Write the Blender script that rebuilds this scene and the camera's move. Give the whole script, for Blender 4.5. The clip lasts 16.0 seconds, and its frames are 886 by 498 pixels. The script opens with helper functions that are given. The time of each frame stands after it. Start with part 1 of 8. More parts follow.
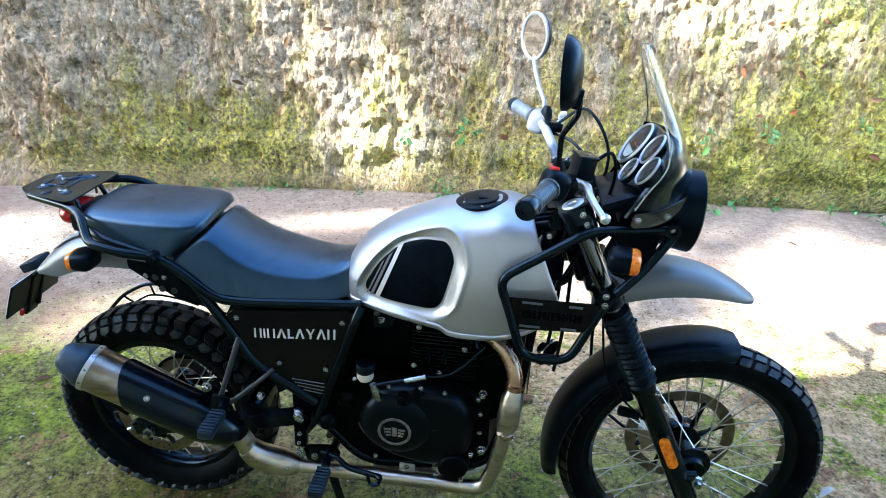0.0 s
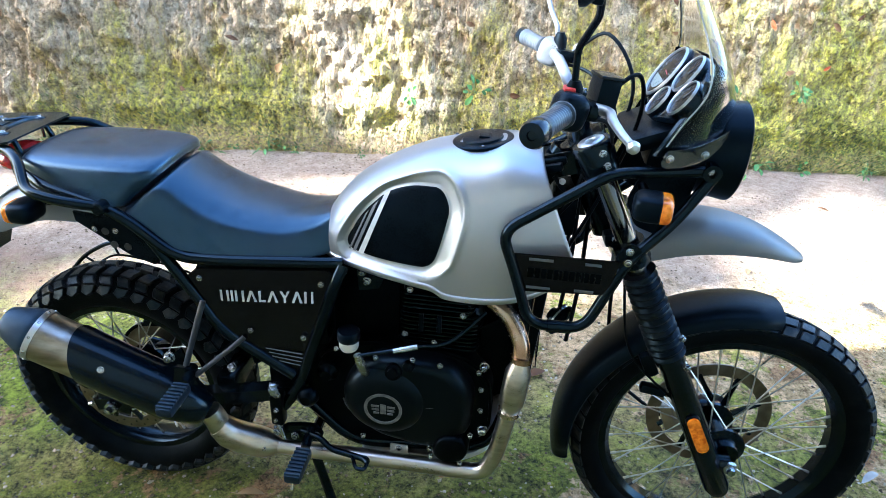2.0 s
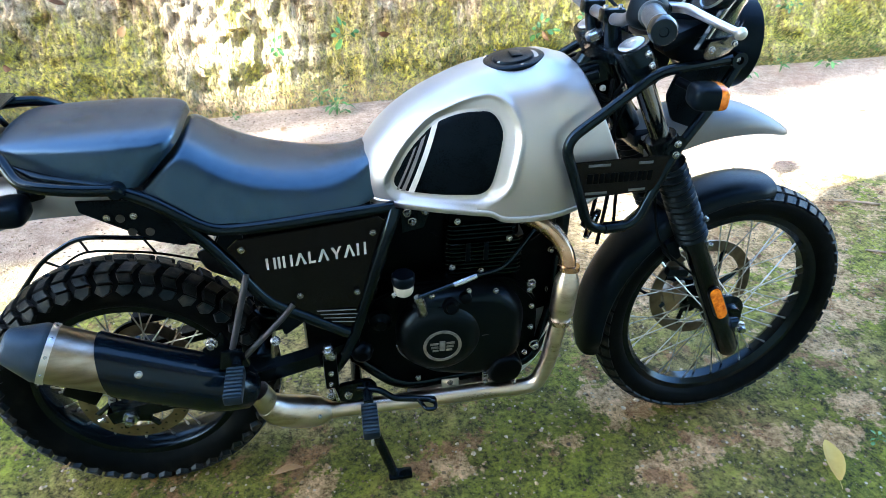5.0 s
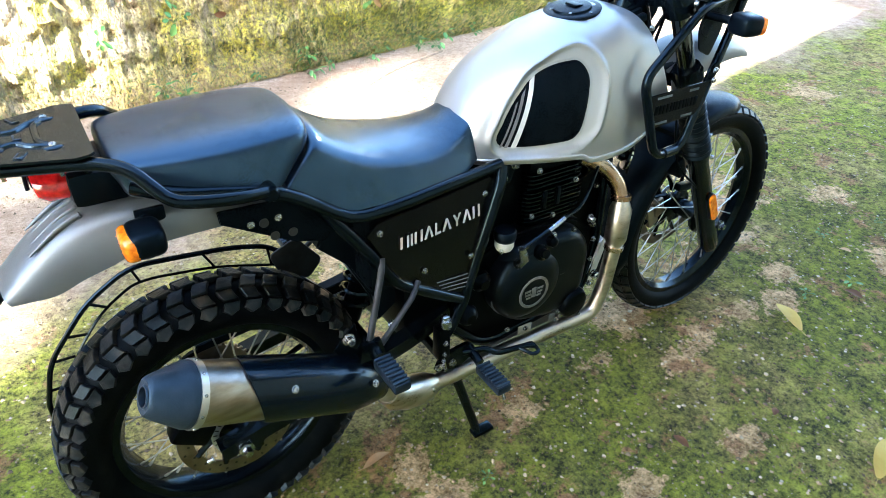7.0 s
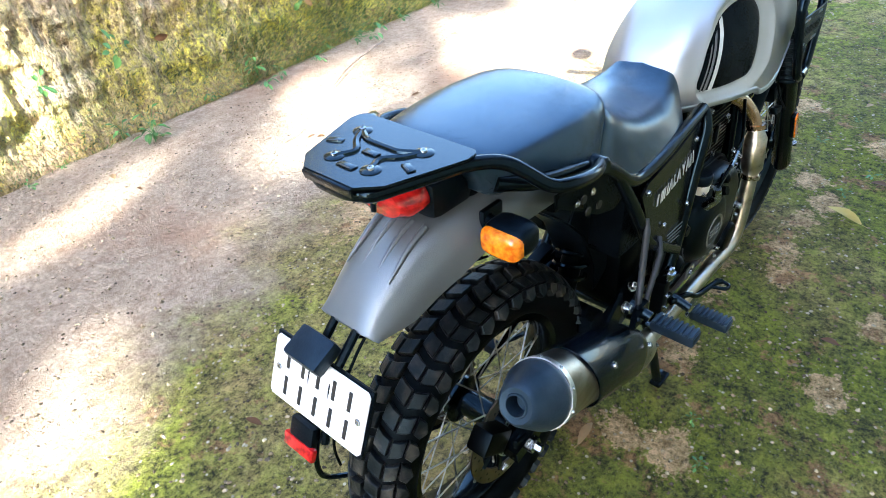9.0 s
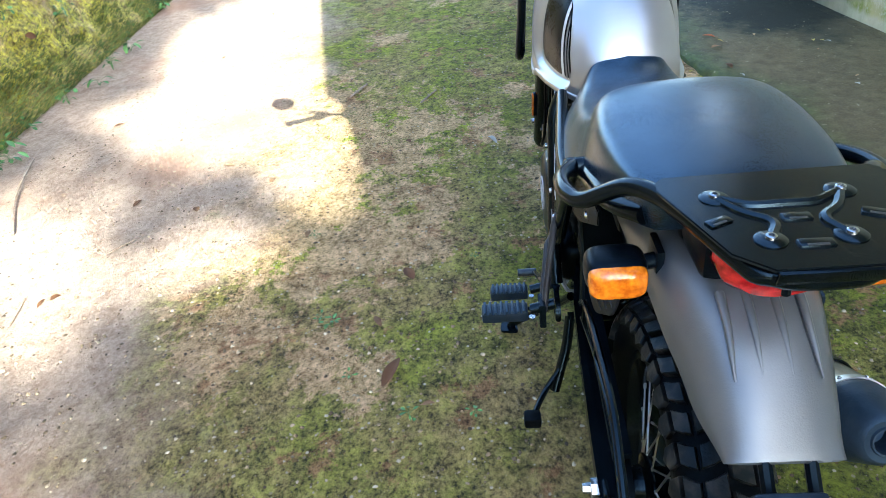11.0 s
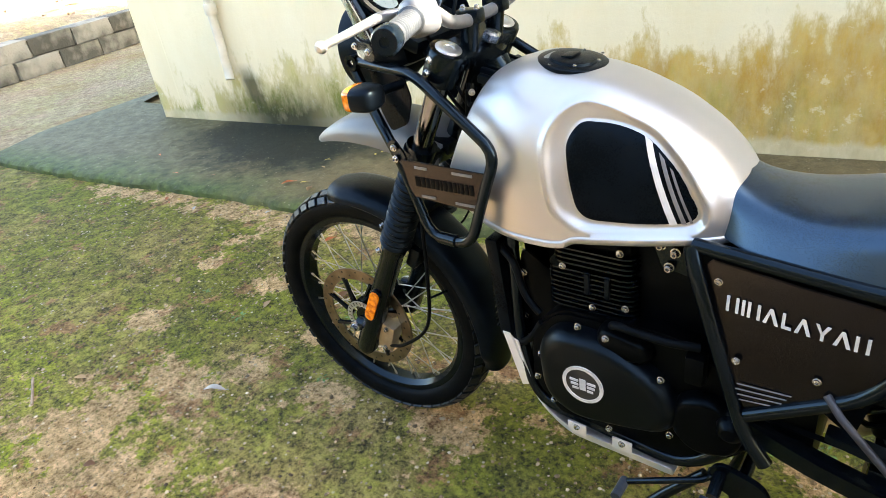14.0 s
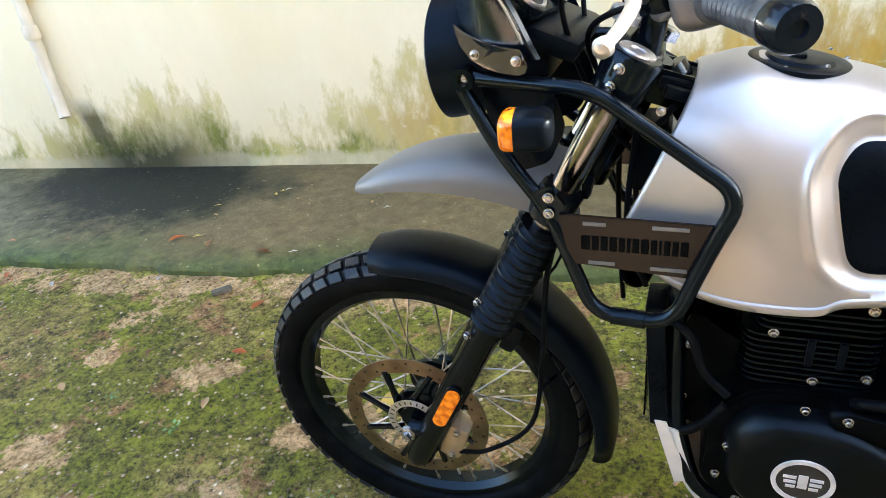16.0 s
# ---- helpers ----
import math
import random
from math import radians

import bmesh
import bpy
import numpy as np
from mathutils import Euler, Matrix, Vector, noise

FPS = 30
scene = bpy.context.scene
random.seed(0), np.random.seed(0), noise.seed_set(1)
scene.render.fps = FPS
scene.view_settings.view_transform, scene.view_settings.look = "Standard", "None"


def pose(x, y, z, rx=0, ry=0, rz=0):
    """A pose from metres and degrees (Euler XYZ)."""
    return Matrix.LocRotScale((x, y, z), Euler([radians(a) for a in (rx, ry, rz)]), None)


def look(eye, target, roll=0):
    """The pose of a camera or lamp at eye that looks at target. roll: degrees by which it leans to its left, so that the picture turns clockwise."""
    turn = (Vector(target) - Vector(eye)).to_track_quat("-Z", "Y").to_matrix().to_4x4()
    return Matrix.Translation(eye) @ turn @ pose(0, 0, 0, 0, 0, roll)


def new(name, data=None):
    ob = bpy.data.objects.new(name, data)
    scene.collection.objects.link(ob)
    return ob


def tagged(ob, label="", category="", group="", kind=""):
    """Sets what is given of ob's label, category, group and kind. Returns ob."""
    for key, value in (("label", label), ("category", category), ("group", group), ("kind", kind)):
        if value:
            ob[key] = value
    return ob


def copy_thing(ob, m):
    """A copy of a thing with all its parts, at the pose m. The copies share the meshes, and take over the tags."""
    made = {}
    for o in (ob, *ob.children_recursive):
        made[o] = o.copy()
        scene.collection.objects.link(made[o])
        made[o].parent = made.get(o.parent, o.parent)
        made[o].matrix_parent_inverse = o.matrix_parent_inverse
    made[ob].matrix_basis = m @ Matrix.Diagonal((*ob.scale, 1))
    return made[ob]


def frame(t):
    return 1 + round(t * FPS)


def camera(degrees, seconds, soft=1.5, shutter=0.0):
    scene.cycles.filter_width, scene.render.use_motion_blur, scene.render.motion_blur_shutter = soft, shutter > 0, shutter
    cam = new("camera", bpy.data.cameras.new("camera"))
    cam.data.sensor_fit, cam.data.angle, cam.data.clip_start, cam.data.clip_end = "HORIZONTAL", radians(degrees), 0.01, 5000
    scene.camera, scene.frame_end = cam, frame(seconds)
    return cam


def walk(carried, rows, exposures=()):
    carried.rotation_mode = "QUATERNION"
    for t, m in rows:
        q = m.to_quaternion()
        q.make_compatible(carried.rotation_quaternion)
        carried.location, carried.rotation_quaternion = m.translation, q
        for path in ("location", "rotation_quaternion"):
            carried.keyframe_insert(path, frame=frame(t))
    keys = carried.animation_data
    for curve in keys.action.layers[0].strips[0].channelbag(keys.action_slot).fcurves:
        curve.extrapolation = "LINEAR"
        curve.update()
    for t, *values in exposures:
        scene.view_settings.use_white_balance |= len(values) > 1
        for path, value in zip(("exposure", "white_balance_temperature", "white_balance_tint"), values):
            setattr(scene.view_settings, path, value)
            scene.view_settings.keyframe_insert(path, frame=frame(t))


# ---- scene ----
cam = camera(67.6, 16.0, soft=0.3)
PATH = [
    (0, (0.924, -1.456, 1.599), (0.739, 0.329, 0.718), 2.9),
    (0.5, (0.907, -1.4, 1.568), (0.721, 0.363, 0.643), 3.1),
    (1, (0.905, -1.37, 1.534), (0.711, 0.391, 0.607), 2.9),
    (1.5, (0.9, -1.348, 1.511), (0.699, 0.412, 0.583), 2.9),
    (2, (0.944, -1.274, 1.455), (0.73, 0.473, 0.505), 2.5),
    (2.5, (0.978, -1.209, 1.409), (0.76, 0.521, 0.429), 1.9),
    (3, (0.989, -1.186, 1.381), (0.821, 0.542, 0.387), 1.4),
    (3.5, (0.918, -1.208, 1.395), (0.823, 0.52, 0.393), 1.3),
    (4, (0.749, -1.299, 1.42), (0.76, 0.428, 0.412), 1.1),
    (4.2, (0.705, -1.308, 1.429), (0.751, 0.42, 0.422), 1.2),
    (6.3, (0.112, -1.111, 1.362), (0.82, 0.329, 0.168), 0.8),
    (6.5, (0.061, -1.081, 1.377), (0.807, 0.354, 0.201), 1.2),
    (7, (-0.159, -1.081, 1.386), (0.753, 0.3, 0.264), 1.5),
    (7.5, (-0.302, -1.008, 1.379), (0.652, 0.345, 0.257), -0.1),
    (8, (-0.407, -0.83, 1.345), (0.581, 0.459, 0.177), -2.8),
    (8.5, (-0.579, -0.709, 1.352), (0.559, 0.465, 0.2), -3.3),
    (8.7, (-0.653, -0.679, 1.355), (0.497, 0.485, 0.205), -3.4),
    (10.8, (-0.773, 0.195, 1.313), (0.853, 0.473, 0.182), -6.8),
    (11, (-0.711, 0.255, 1.312), (0.931, 0.43, 0.184), -7.1),
    (11.5, (-0.6, 0.439, 1.305), (1.053, 0.313, 0.186), -7.3),
    (12, (-0.491, 0.657, 1.318), (1.115, 0.228, 0.205), -6.9),
    (12.5, (-0.252, 0.728, 1.311), (1.296, 0.047, 0.244), -8.2),
    (13, (-0.073, 0.799, 1.344), (1.376, -0.115, 0.313), -8.5),
    (13.5, (0.119, 0.968, 1.35), (1.436, -0.156, 0.348), -8.7),
    (14, (0.318, 1.033, 1.323), (1.464, -0.295, 0.361), -8.7),
    (14.5, (0.549, 1.0, 1.318), (1.533, -0.476, 0.395), -8.7),
    (15, (0.751, 1.047, 1.336), (1.688, -0.462, 0.417), -8.6),
    (15.5, (0.895, 1.08, 1.343), (1.748, -0.468, 0.407), -8.1),
    (16, (0.968, 0.941, 1.277), (1.671, -0.659, 0.304), -7.1),
]
walk(cam, [(t, look(eye, target, roll)) for t, eye, target, roll in PATH], [(0, 3.22, 5300, 7), (4, 3.60, 5450, 6), (6, 3.62, 5800, 5), (7.5, 3.76, 5950, 4), (8.7, 3.42, 5850, 5), (11, 2.92, 5900, 4), (11.7, 2.82, 6500, 8), (12.5, 3.42, 7200, 9), (13, 3.5, 7400, 9), (14, 3.52, 7700, 10), (14.6, 3.52, 7500, 12), (15, 3.64, 6500, 13), (15.5, 3.58, 7200, 14), (16, 3.55, 7400, 14)])

# ---- light ----
SUN = Vector((-1.31, -0.79, 1.0)).normalized()
world = bpy.data.worlds.new("sky")
scene.world = world
world.use_nodes = True
sky = world.node_tree.nodes.new("ShaderNodeTexSky")
sky.sky_type, sky.sun_disc = "NISHITA", False
sky.sun_elevation = math.asin(SUN.z)
sky.sun_rotation = math.atan2(SUN.x, SUN.y)
sky.air_density, sky.dust_density = 1.0, 2.0
back = world.node_tree.nodes["Background"]
back.inputs["Strength"].default_value = 0.15
world.node_tree.links.new(sky.outputs["Color"], back.inputs["Color"])
sun_data = bpy.data.lights.new("sun", "SUN")
sun_data.energy, sun_data.angle, sun_data.color = 5.0, radians(0.6), (1.0, 0.94, 0.84)
sun = new("sun", sun_data)
sun.matrix_world = look(SUN * 30, (0, 0, 0))


# ---- materials ----
def material(name, colours, scale=8.0, rough=0.5, metal=0.0, bump=0.0, bump_scale=None, rough_vary=0.12, coat=0.0,
             detail=6.0, stretch=(1, 1, 1), spread=(0.35, 0.65), per_object=0.0, spec=0.5):
    """A principled material whose colour wanders between the given ones at two scales."""
    m = bpy.data.materials.new(name)
    m.use_nodes = True
    nt = m.node_tree
    n, l = nt.nodes, nt.links
    p = n["Principled BSDF"]
    p.inputs["Metallic"].default_value = metal
    p.inputs["Coat Weight"].default_value = coat
    p.inputs["Specular IOR Level"].default_value = spec
    co = n.new("ShaderNodeTexCoord")
    mp = n.new("ShaderNodeMapping")
    mp.inputs["Scale"].default_value = stretch
    l.new(co.outputs["Object"], mp.inputs["Vector"])
    big = n.new("ShaderNodeTexNoise")
    big.inputs["Scale"].default_value, big.inputs["Detail"].default_value = scale, detail
    l.new(mp.outputs["Vector"], big.inputs["Vector"])
    ramp = n.new("ShaderNodeValToRGB")
    e = ramp.color_ramp.elements
    while len(e) < len(colours):
        e.new(0.5)
    for i, c in enumerate(colours):
        e[i].position = spread[0] + (spread[1] - spread[0]) * i / max(1, len(colours) - 1)
        e[i].color = (*c, 1)
    fac = big.outputs["Fac"]
    if per_object:
        info = n.new("ShaderNodeObjectInfo")
        add = n.new("ShaderNodeMath")
        add.operation = "MULTIPLY_ADD"
        add.inputs[1].default_value, add.inputs[2].default_value = per_object, -per_object / 2
        l.new(info.outputs["Random"], add.inputs[0])
        both = n.new("ShaderNodeMath")
        both.operation = "ADD"
        l.new(fac, both.inputs[0])
        l.new(add.outputs[0], both.inputs[1])
        fac = both.outputs[0]
    l.new(fac, ramp.inputs["Fac"])
    l.new(ramp.outputs["Color"], p.inputs["Base Color"])
    fine = n.new("ShaderNodeTexNoise")
    fine.inputs["Scale"].default_value, fine.inputs["Detail"].default_value = bump_scale or scale * 9, 5
    l.new(mp.outputs["Vector"], fine.inputs["Vector"])
    rr = n.new("ShaderNodeMapRange")
    rr.inputs["To Min"].default_value, rr.inputs["To Max"].default_value = max(0.02, rough - rough_vary), min(1, rough + rough_vary)
    mixed = n.new("ShaderNodeMath")
    mixed.operation = "MULTIPLY_ADD"
    mixed.inputs[1].default_value, mixed.inputs[2].default_value = 0.5, 0.0
    summed = n.new("ShaderNodeMath")
    summed.operation = "ADD"
    l.new(big.outputs["Fac"], summed.inputs[0])
    l.new(fine.outputs["Fac"], summed.inputs[1])
    l.new(summed.outputs[0], mixed.inputs[0])
    l.new(mixed.outputs[0], rr.inputs["Value"])
    l.new(rr.outputs[0], p.inputs["Roughness"])
    if bump:
        b = n.new("ShaderNodeBump")
        b.inputs["Strength"].default_value, b.inputs["Distance"].default_value = 1.0, bump
        l.new(fine.outputs["Fac"], b.inputs["Height"])
        l.new(b.outputs["Normal"], p.inputs["Normal"])
    return m


def clear(name, colour, rough=0.02, transmission=1.0, ior=1.3):
    m = bpy.data.materials.new(name)
    m.use_nodes = True
    p = m.node_tree.nodes["Principled BSDF"]
    p.inputs["Base Color"].default_value = (*colour, 1)
    p.inputs["Roughness"].default_value = rough
    p.inputs["Transmission Weight"].default_value = transmission
    p.inputs["IOR"].default_value = ior
    return m


M = dict(
    silver=material("satin silver paint", [(0.38, 0.395, 0.412), (0.43, 0.445, 0.462)], 5, 0.36, 0.78, 0.0001, 900, 0.05, 0.1),
    dull_silver=material("dull silver plastic", [(0.115, 0.128, 0.142), (0.150, 0.164, 0.180)], 6, 0.34, 0.45, 0.0002, 500, 0.07),
    black=material("satin black enamel", [(0.0010, 0.0017, 0.0028), (0.0022, 0.0038, 0.0058)], 14, 0.17, 0.0, 0.00005, 260, 0.06),
    engine=material("black engine casting", [(0.0006, 0.0007, 0.0010), (0.0016, 0.0018, 0.0024)], 18, 0.30, 0.0, 0.0003, 240, 0.08),
    casing=material("satin black cast cover", [(0.0008, 0.0011, 0.0018), (0.0018, 0.0024, 0.0036)], 18, 0.33, 0.0, 0.0002, 300, 0.06),
    matte=material("matte black sheet", [(0.0012, 0.0019, 0.0030), (0.0025, 0.0038, 0.0058)], 16, 0.28, 0.0, 0.0002, 320, 0.08),
    plastic=material("black textured plastic", [(0.0013, 0.0024, 0.0042), (0.0026, 0.0046, 0.0078)], 20, 0.32, 0.0, 0.0003, 600, 0.08),
    panel=material("satin black panel", [(0.0012, 0.0014, 0.0019), (0.0026, 0.0029, 0.0036)], 16, 0.22, 0.0, 0.0001, 320, 0.06),
    beak=material("grey fender plastic", [(0.095, 0.10, 0.10), (0.125, 0.13, 0.13)], 6, 0.40, 0.15, 0.0002, 500, 0.07),
    strip=material("polished black strip", [(0.10, 0.09, 0.08), (0.14, 0.125, 0.11)], 20, 0.18, 0.9, 0.0001, 200, 0.05, spec=1.0),
    lcd=material("liquid crystal", [(0.20, 0.25, 0.25), (0.25, 0.30, 0.30)], 20, 0.3),
    rack=material("gloss black powder coat", [(0.0012, 0.0020, 0.0022), (0.0025, 0.0036, 0.0040)], 14, 0.20, 0.0, 0.0001, 400, 0.05),
    slate=material("blue grey moulded plastic", [(0.005, 0.008, 0.014), (0.011, 0.017, 0.027)], 30, 0.40, 0.0, 0.0004, 300, 0.1),
    cap=material("blue grey cast end cap", [(0.010, 0.018, 0.030), (0.020, 0.032, 0.050)], 30, 0.42, 0.0, 0.0004, 300, 0.1),
    dusty=material("dusty black steel", [(0.008, 0.010, 0.014), (0.030, 0.033, 0.042)], 26, 0.5, 0.1, 0.0003, 200),
    gloss=material("glossy black plastic", [(0.0008, 0.0024, 0.0050), (0.0016, 0.0042, 0.0084)], 9, 0.24, 0.0, 0, 90, 0.07, 0.2),
    seat=material("charcoal seat vinyl", [(0.0050, 0.0105, 0.0200), (0.0085, 0.0155, 0.0275)], 7, 0.28, 0.0, 0.00008, 700, 0.05),
    rubber=material("tyre rubber", [(0.0012, 0.0015, 0.0022), (0.003, 0.0034, 0.0042), (0.010, 0.0095, 0.009)], 22, 0.50, 0.0, 0.0006, 220, 0.12, spread=(0.35, 0.8)),
    gaiter=material("gaiter rubber", [(0.0016, 0.0024, 0.0036), (0.0034, 0.0046, 0.0064)], 24, 0.38, 0.0, 0.0004, 220, 0.1),
    tread=material("dusty tread rubber", [(0.003, 0.0034, 0.004), (0.012, 0.0125, 0.0135), (0.050, 0.045, 0.038)], 30, 0.42, 0.0, 0.0008, 180, 0.12, spread=(0.36, 0.70)),
    # grey that carries the sun on the left-hand controls
    bar=material("satin control metal paled for sun", [(0.085, 0.092, 0.105), (0.125, 0.133, 0.15)], 20, 0.3, 0.3, 0.0002, 300, 0.08),
    grip=material("dusty grip rubber", [(0.022, 0.026, 0.034), (0.055, 0.062, 0.072)], 30, 0.33, 0, 0.0005, 300),
    bolt=material("zinc plated steel", [(0.30, 0.33, 0.37), (0.52, 0.54, 0.57)], 60, 0.26, 1.0, 0, None, 0.1),
    chrome=material("polished chrome", [(0.60, 0.61, 0.62), (0.75, 0.75, 0.76)], 20, 0.09, 1.0, 0, None, 0.05),
    stanchion=material("dark fork chrome", [(0.15, 0.16, 0.175), (0.22, 0.23, 0.245)], 20, 0.16, 1.0, 0, None, 0.05),
    emblem=material("brushed emblem metal dimmed for shade", [(0.11, 0.11, 0.11), (0.20, 0.20, 0.195)], 90, 0.4, 0.3, 0.0002, 300),
    steel=material("brushed stainless steel", [(0.36, 0.33, 0.28), (0.52, 0.48, 0.42), (0.58, 0.55, 0.50)], 7, 0.3, 1.0, 0.0002, 150, 0.1, stretch=(1, 6, 6)),
    can=material("dulled silencer steel", [(0.22, 0.19, 0.15), (0.32, 0.285, 0.24), (0.40, 0.37, 0.33)], 7, 0.32, 1.0, 0.0002, 150, 0.1, stretch=(1, 6, 6)),
    heat=material("heat tinted steel", [(0.26, 0.15, 0.08), (0.44, 0.31, 0.21), (0.50, 0.42, 0.34)], 9, 0.26, 1.0, 0.0001, 120, 0.1),
    spoke=material("plated spoke", [(0.42, 0.41, 0.39), (0.62, 0.61, 0.59)], 40, 0.3, 1.0, 0, None, 0.12),
    disc=material("worn disc steel", [(0.15, 0.12, 0.095), (0.28, 0.24, 0.19)], 24, 0.34, 1.0, 0.0002, 400, 0.1),
    caliper=material("gold grey caliper", [(0.34, 0.28, 0.20), (0.45, 0.38, 0.28)], 30, 0.4, 0.8, 0.0003, 200),
    alloy=material("cast aluminium", [(0.46, 0.47, 0.48), (0.60, 0.61, 0.62)], 25, 0.34, 0.9, 0.0003, 300),
    bash=material("brushed pale aluminium", [(0.60, 0.59, 0.57), (0.74, 0.73, 0.71)], 14, 0.42, 0.35, 0.0002, 220),
    white=material("white reflective sheet", [(0.70, 0.71, 0.72), (0.80, 0.80, 0.80)], 20, 0.45, 0, 0, 100),
    ink=material("black ink", [(0.012, 0.012, 0.013), (0.02, 0.02, 0.02)], 30, 0.5),
    mark=material("pale grey print", [(0.42, 0.42, 0.42), (0.55, 0.55, 0.55)], 40, 0.45),
    grey=material("mid grey print", [(0.10, 0.10, 0.11), (0.14, 0.14, 0.15)], 40, 0.4),
    red=material("red plastic", [(0.45, 0.02, 0.015), (0.6, 0.035, 0.025)], 30, 0.3),
    orange=material("amber lens", [(0.50, 0.095, 0.003), (0.90, 0.27, 0.010)], 90, 0.14, 0, 0.0012, 130, 0.05, 0.5),
    redlens=material("red lens", [(0.22, 0.003, 0.005), (0.62, 0.012, 0.014)], 70, 0.10, 0, 0.0006, 160, 0.05, 0.5),
    amber_tint=material("translucent brake reservoir", [(0.62, 0.60, 0.54), (0.72, 0.70, 0.65)], 30, 0.3),
    dial=material("dial face", [(0.016, 0.017, 0.02), (0.03, 0.032, 0.036)], 30, 0.35),
    screen=clear("clear acrylic", (0.93, 0.95, 0.92)),
    glass=clear("lamp glass", (0.97, 0.98, 0.98)),
    edge=material("polished acrylic edge", [(0.20, 0.20, 0.17), (0.32, 0.31, 0.26)], 20, 0.2),
    mirror=material("mirror glass", [(0.86, 0.87, 0.88), (0.88, 0.89, 0.90)], 3, 0.03, 1.0, 0, None, 0.01),
)

for key, level in (("black", 0.24), ("casing", 0.17), ("engine", 0.06), ("matte", 0.06), ("plastic", 0.11), ("slate", 0.25), ("cap", 0.3), ("rack", 0.5), ("rubber", 0.06), ("tread", 0.22), ("gaiter", 0.15), ("grip", 0.4), ("panel", 0.24), ("gloss", 0.2), ("seat", 0.85)):
    M[key].node_tree.nodes["Principled BSDF"].inputs["Specular IOR Level"].default_value = level


for key in ("black", "casing", "gaiter", "engine", "matte", "plastic", "rack", "rubber", "tread", "gloss", "seat", "slate", "cap", "grip"):
    M[key].node_tree.nodes["Principled BSDF"].inputs["Specular Tint"].default_value = (0.50, 0.78, 1.0, 1)  # a cold blue-black sheen
M["seat"].node_tree.nodes["Principled BSDF"].inputs["Specular Tint"].default_value = (0.40, 0.70, 1.0, 1)


# ---- shapes ----
def part(name, bm, mat, parent=None, label="", m=None, smooth=True, sharp=38):
    """Links a bmesh as one mesh object under a thing or a part."""
    bmesh.ops.recalc_face_normals(bm, faces=bm.faces)
    me = bpy.data.meshes.new(name)
    bm.to_mesh(me)
    bm.free()
    for f in me.polygons:
        f.use_smooth = smooth
    if smooth:
        me.set_sharp_from_angle(angle=radians(sharp))
    me.materials.append(M[mat] if isinstance(mat, str) else mat)
    ob = new(name, me)
    ob.parent = parent
    if m is not None:
        ob.matrix_basis = m
    return tagged(ob, label)


def thing(name, label, category, at=(0, 0, 0), group="", kind=""):
    ob = new(name)
    ob.empty_display_size = 0.1
    ob.matrix_basis = pose(*at)
    return tagged(ob, label, category, group, kind)


def fillet(pts, rad=0.03, n=5):
    """A polyline with its corners rounded."""
    pts = [Vector(p) for p in pts]
    out = [pts[0]]
    for a, b, c in zip(pts, pts[1:], pts[2:]):
        u, v = (a - b), (c - b)
        r = min(rad, u.length * 0.48, v.length * 0.48)
        p, q = b + u.normalized() * r, b + v.normalized() * r
        for i in range(n + 1):
            t = i / n
            out.append(p * (1 - t) ** 2 + b * 2 * t * (1 - t) + q * t * t)
    return out + [pts[-1]]


def spline(pts, n=6):
    """A smooth curve through the points."""
    pts = [Vector(p) for p in pts]
    p = [pts[0] * 2 - pts[1], *pts, pts[-1] * 2 - pts[-2]]
    out = []
    for i in range(1, len(p) - 2):
        for k in range(n):
            t = k / n
            a, b, c, d = p[i - 1], p[i], p[i + 1], p[i + 2]
            out.append(0.5 * (2 * b + (c - a) * t + (2 * a - 5 * b + 4 * c - d) * t * t + (3 * b - a - 3 * c + d) * t ** 3))
    return out + [pts[-1]]


def bridge(bm, rings, closed=True, caps=True):
    for a, b in zip(rings, rings[1:]):
        for i in range(len(a) if closed else len(a) - 1):
            j = (i + 1) % len(a)
            bm.faces.new((a[i], a[j], b[j], b[i]))
    if caps and closed:
        bm.faces.new(rings[0])
        bm.faces.new(rings[-1])


def tube(pts, r, seg=10, bm=None, loop=False):
    """A round bar along points; r is a radius or one for each point."""
    bm = bm or bmesh.new()
    pts = [Vector(p) for p in pts]
    rs = r if isinstance(r, (list, tuple)) else [r] * len(pts)
    rings, up = [], None
    for i, p in enumerate(pts):
        a = pts[i - 1] if i else (pts[-1] if loop else p)
        b = pts[i + 1] if i < len(pts) - 1 else (pts[0] if loop else p)
        d = (b - a).normalized()
        if up is None:
            up = d.orthogonal().normalized()
        up = (up - d * up.dot(d)).normalized()
        side = d.cross(up)
        rings.append([bm.verts.new(p + (up * math.cos(k * 2 * math.pi / seg) + side * math.sin(k * 2 * math.pi / seg)) * rs[i]) for k in range(seg)])
    if loop:
        rings.append(rings[0])
    bridge(bm, rings, True, not loop)
    return bm


def lathe(profile, axis=(0, 1, 0), at=(0, 0, 0), seg=32, bm=None, caps=True):
    """A profile of (along, radius) turned round an axis."""
    bm = bm or bmesh.new()
    d = Vector(axis).normalized()
    u = d.orthogonal().normalized()
    v = d.cross(u)
    rings = [[bm.verts.new(Vector(at) + d * a + (u * math.cos(k * 2 * math.pi / seg) + v * math.sin(k * 2 * math.pi / seg)) * r)
              for k in range(seg)] for a, r in profile]
    bridge(bm, rings, True, caps)
    return bm


def ring(profile, axis=(0, 1, 0), at=(0, 0, 0), seg=48, bm=None):
    """A closed profile turned round an axis: a rim, a tyre, a washer."""
    return lathe([*profile, profile[0]], axis, at, seg, bm, False)


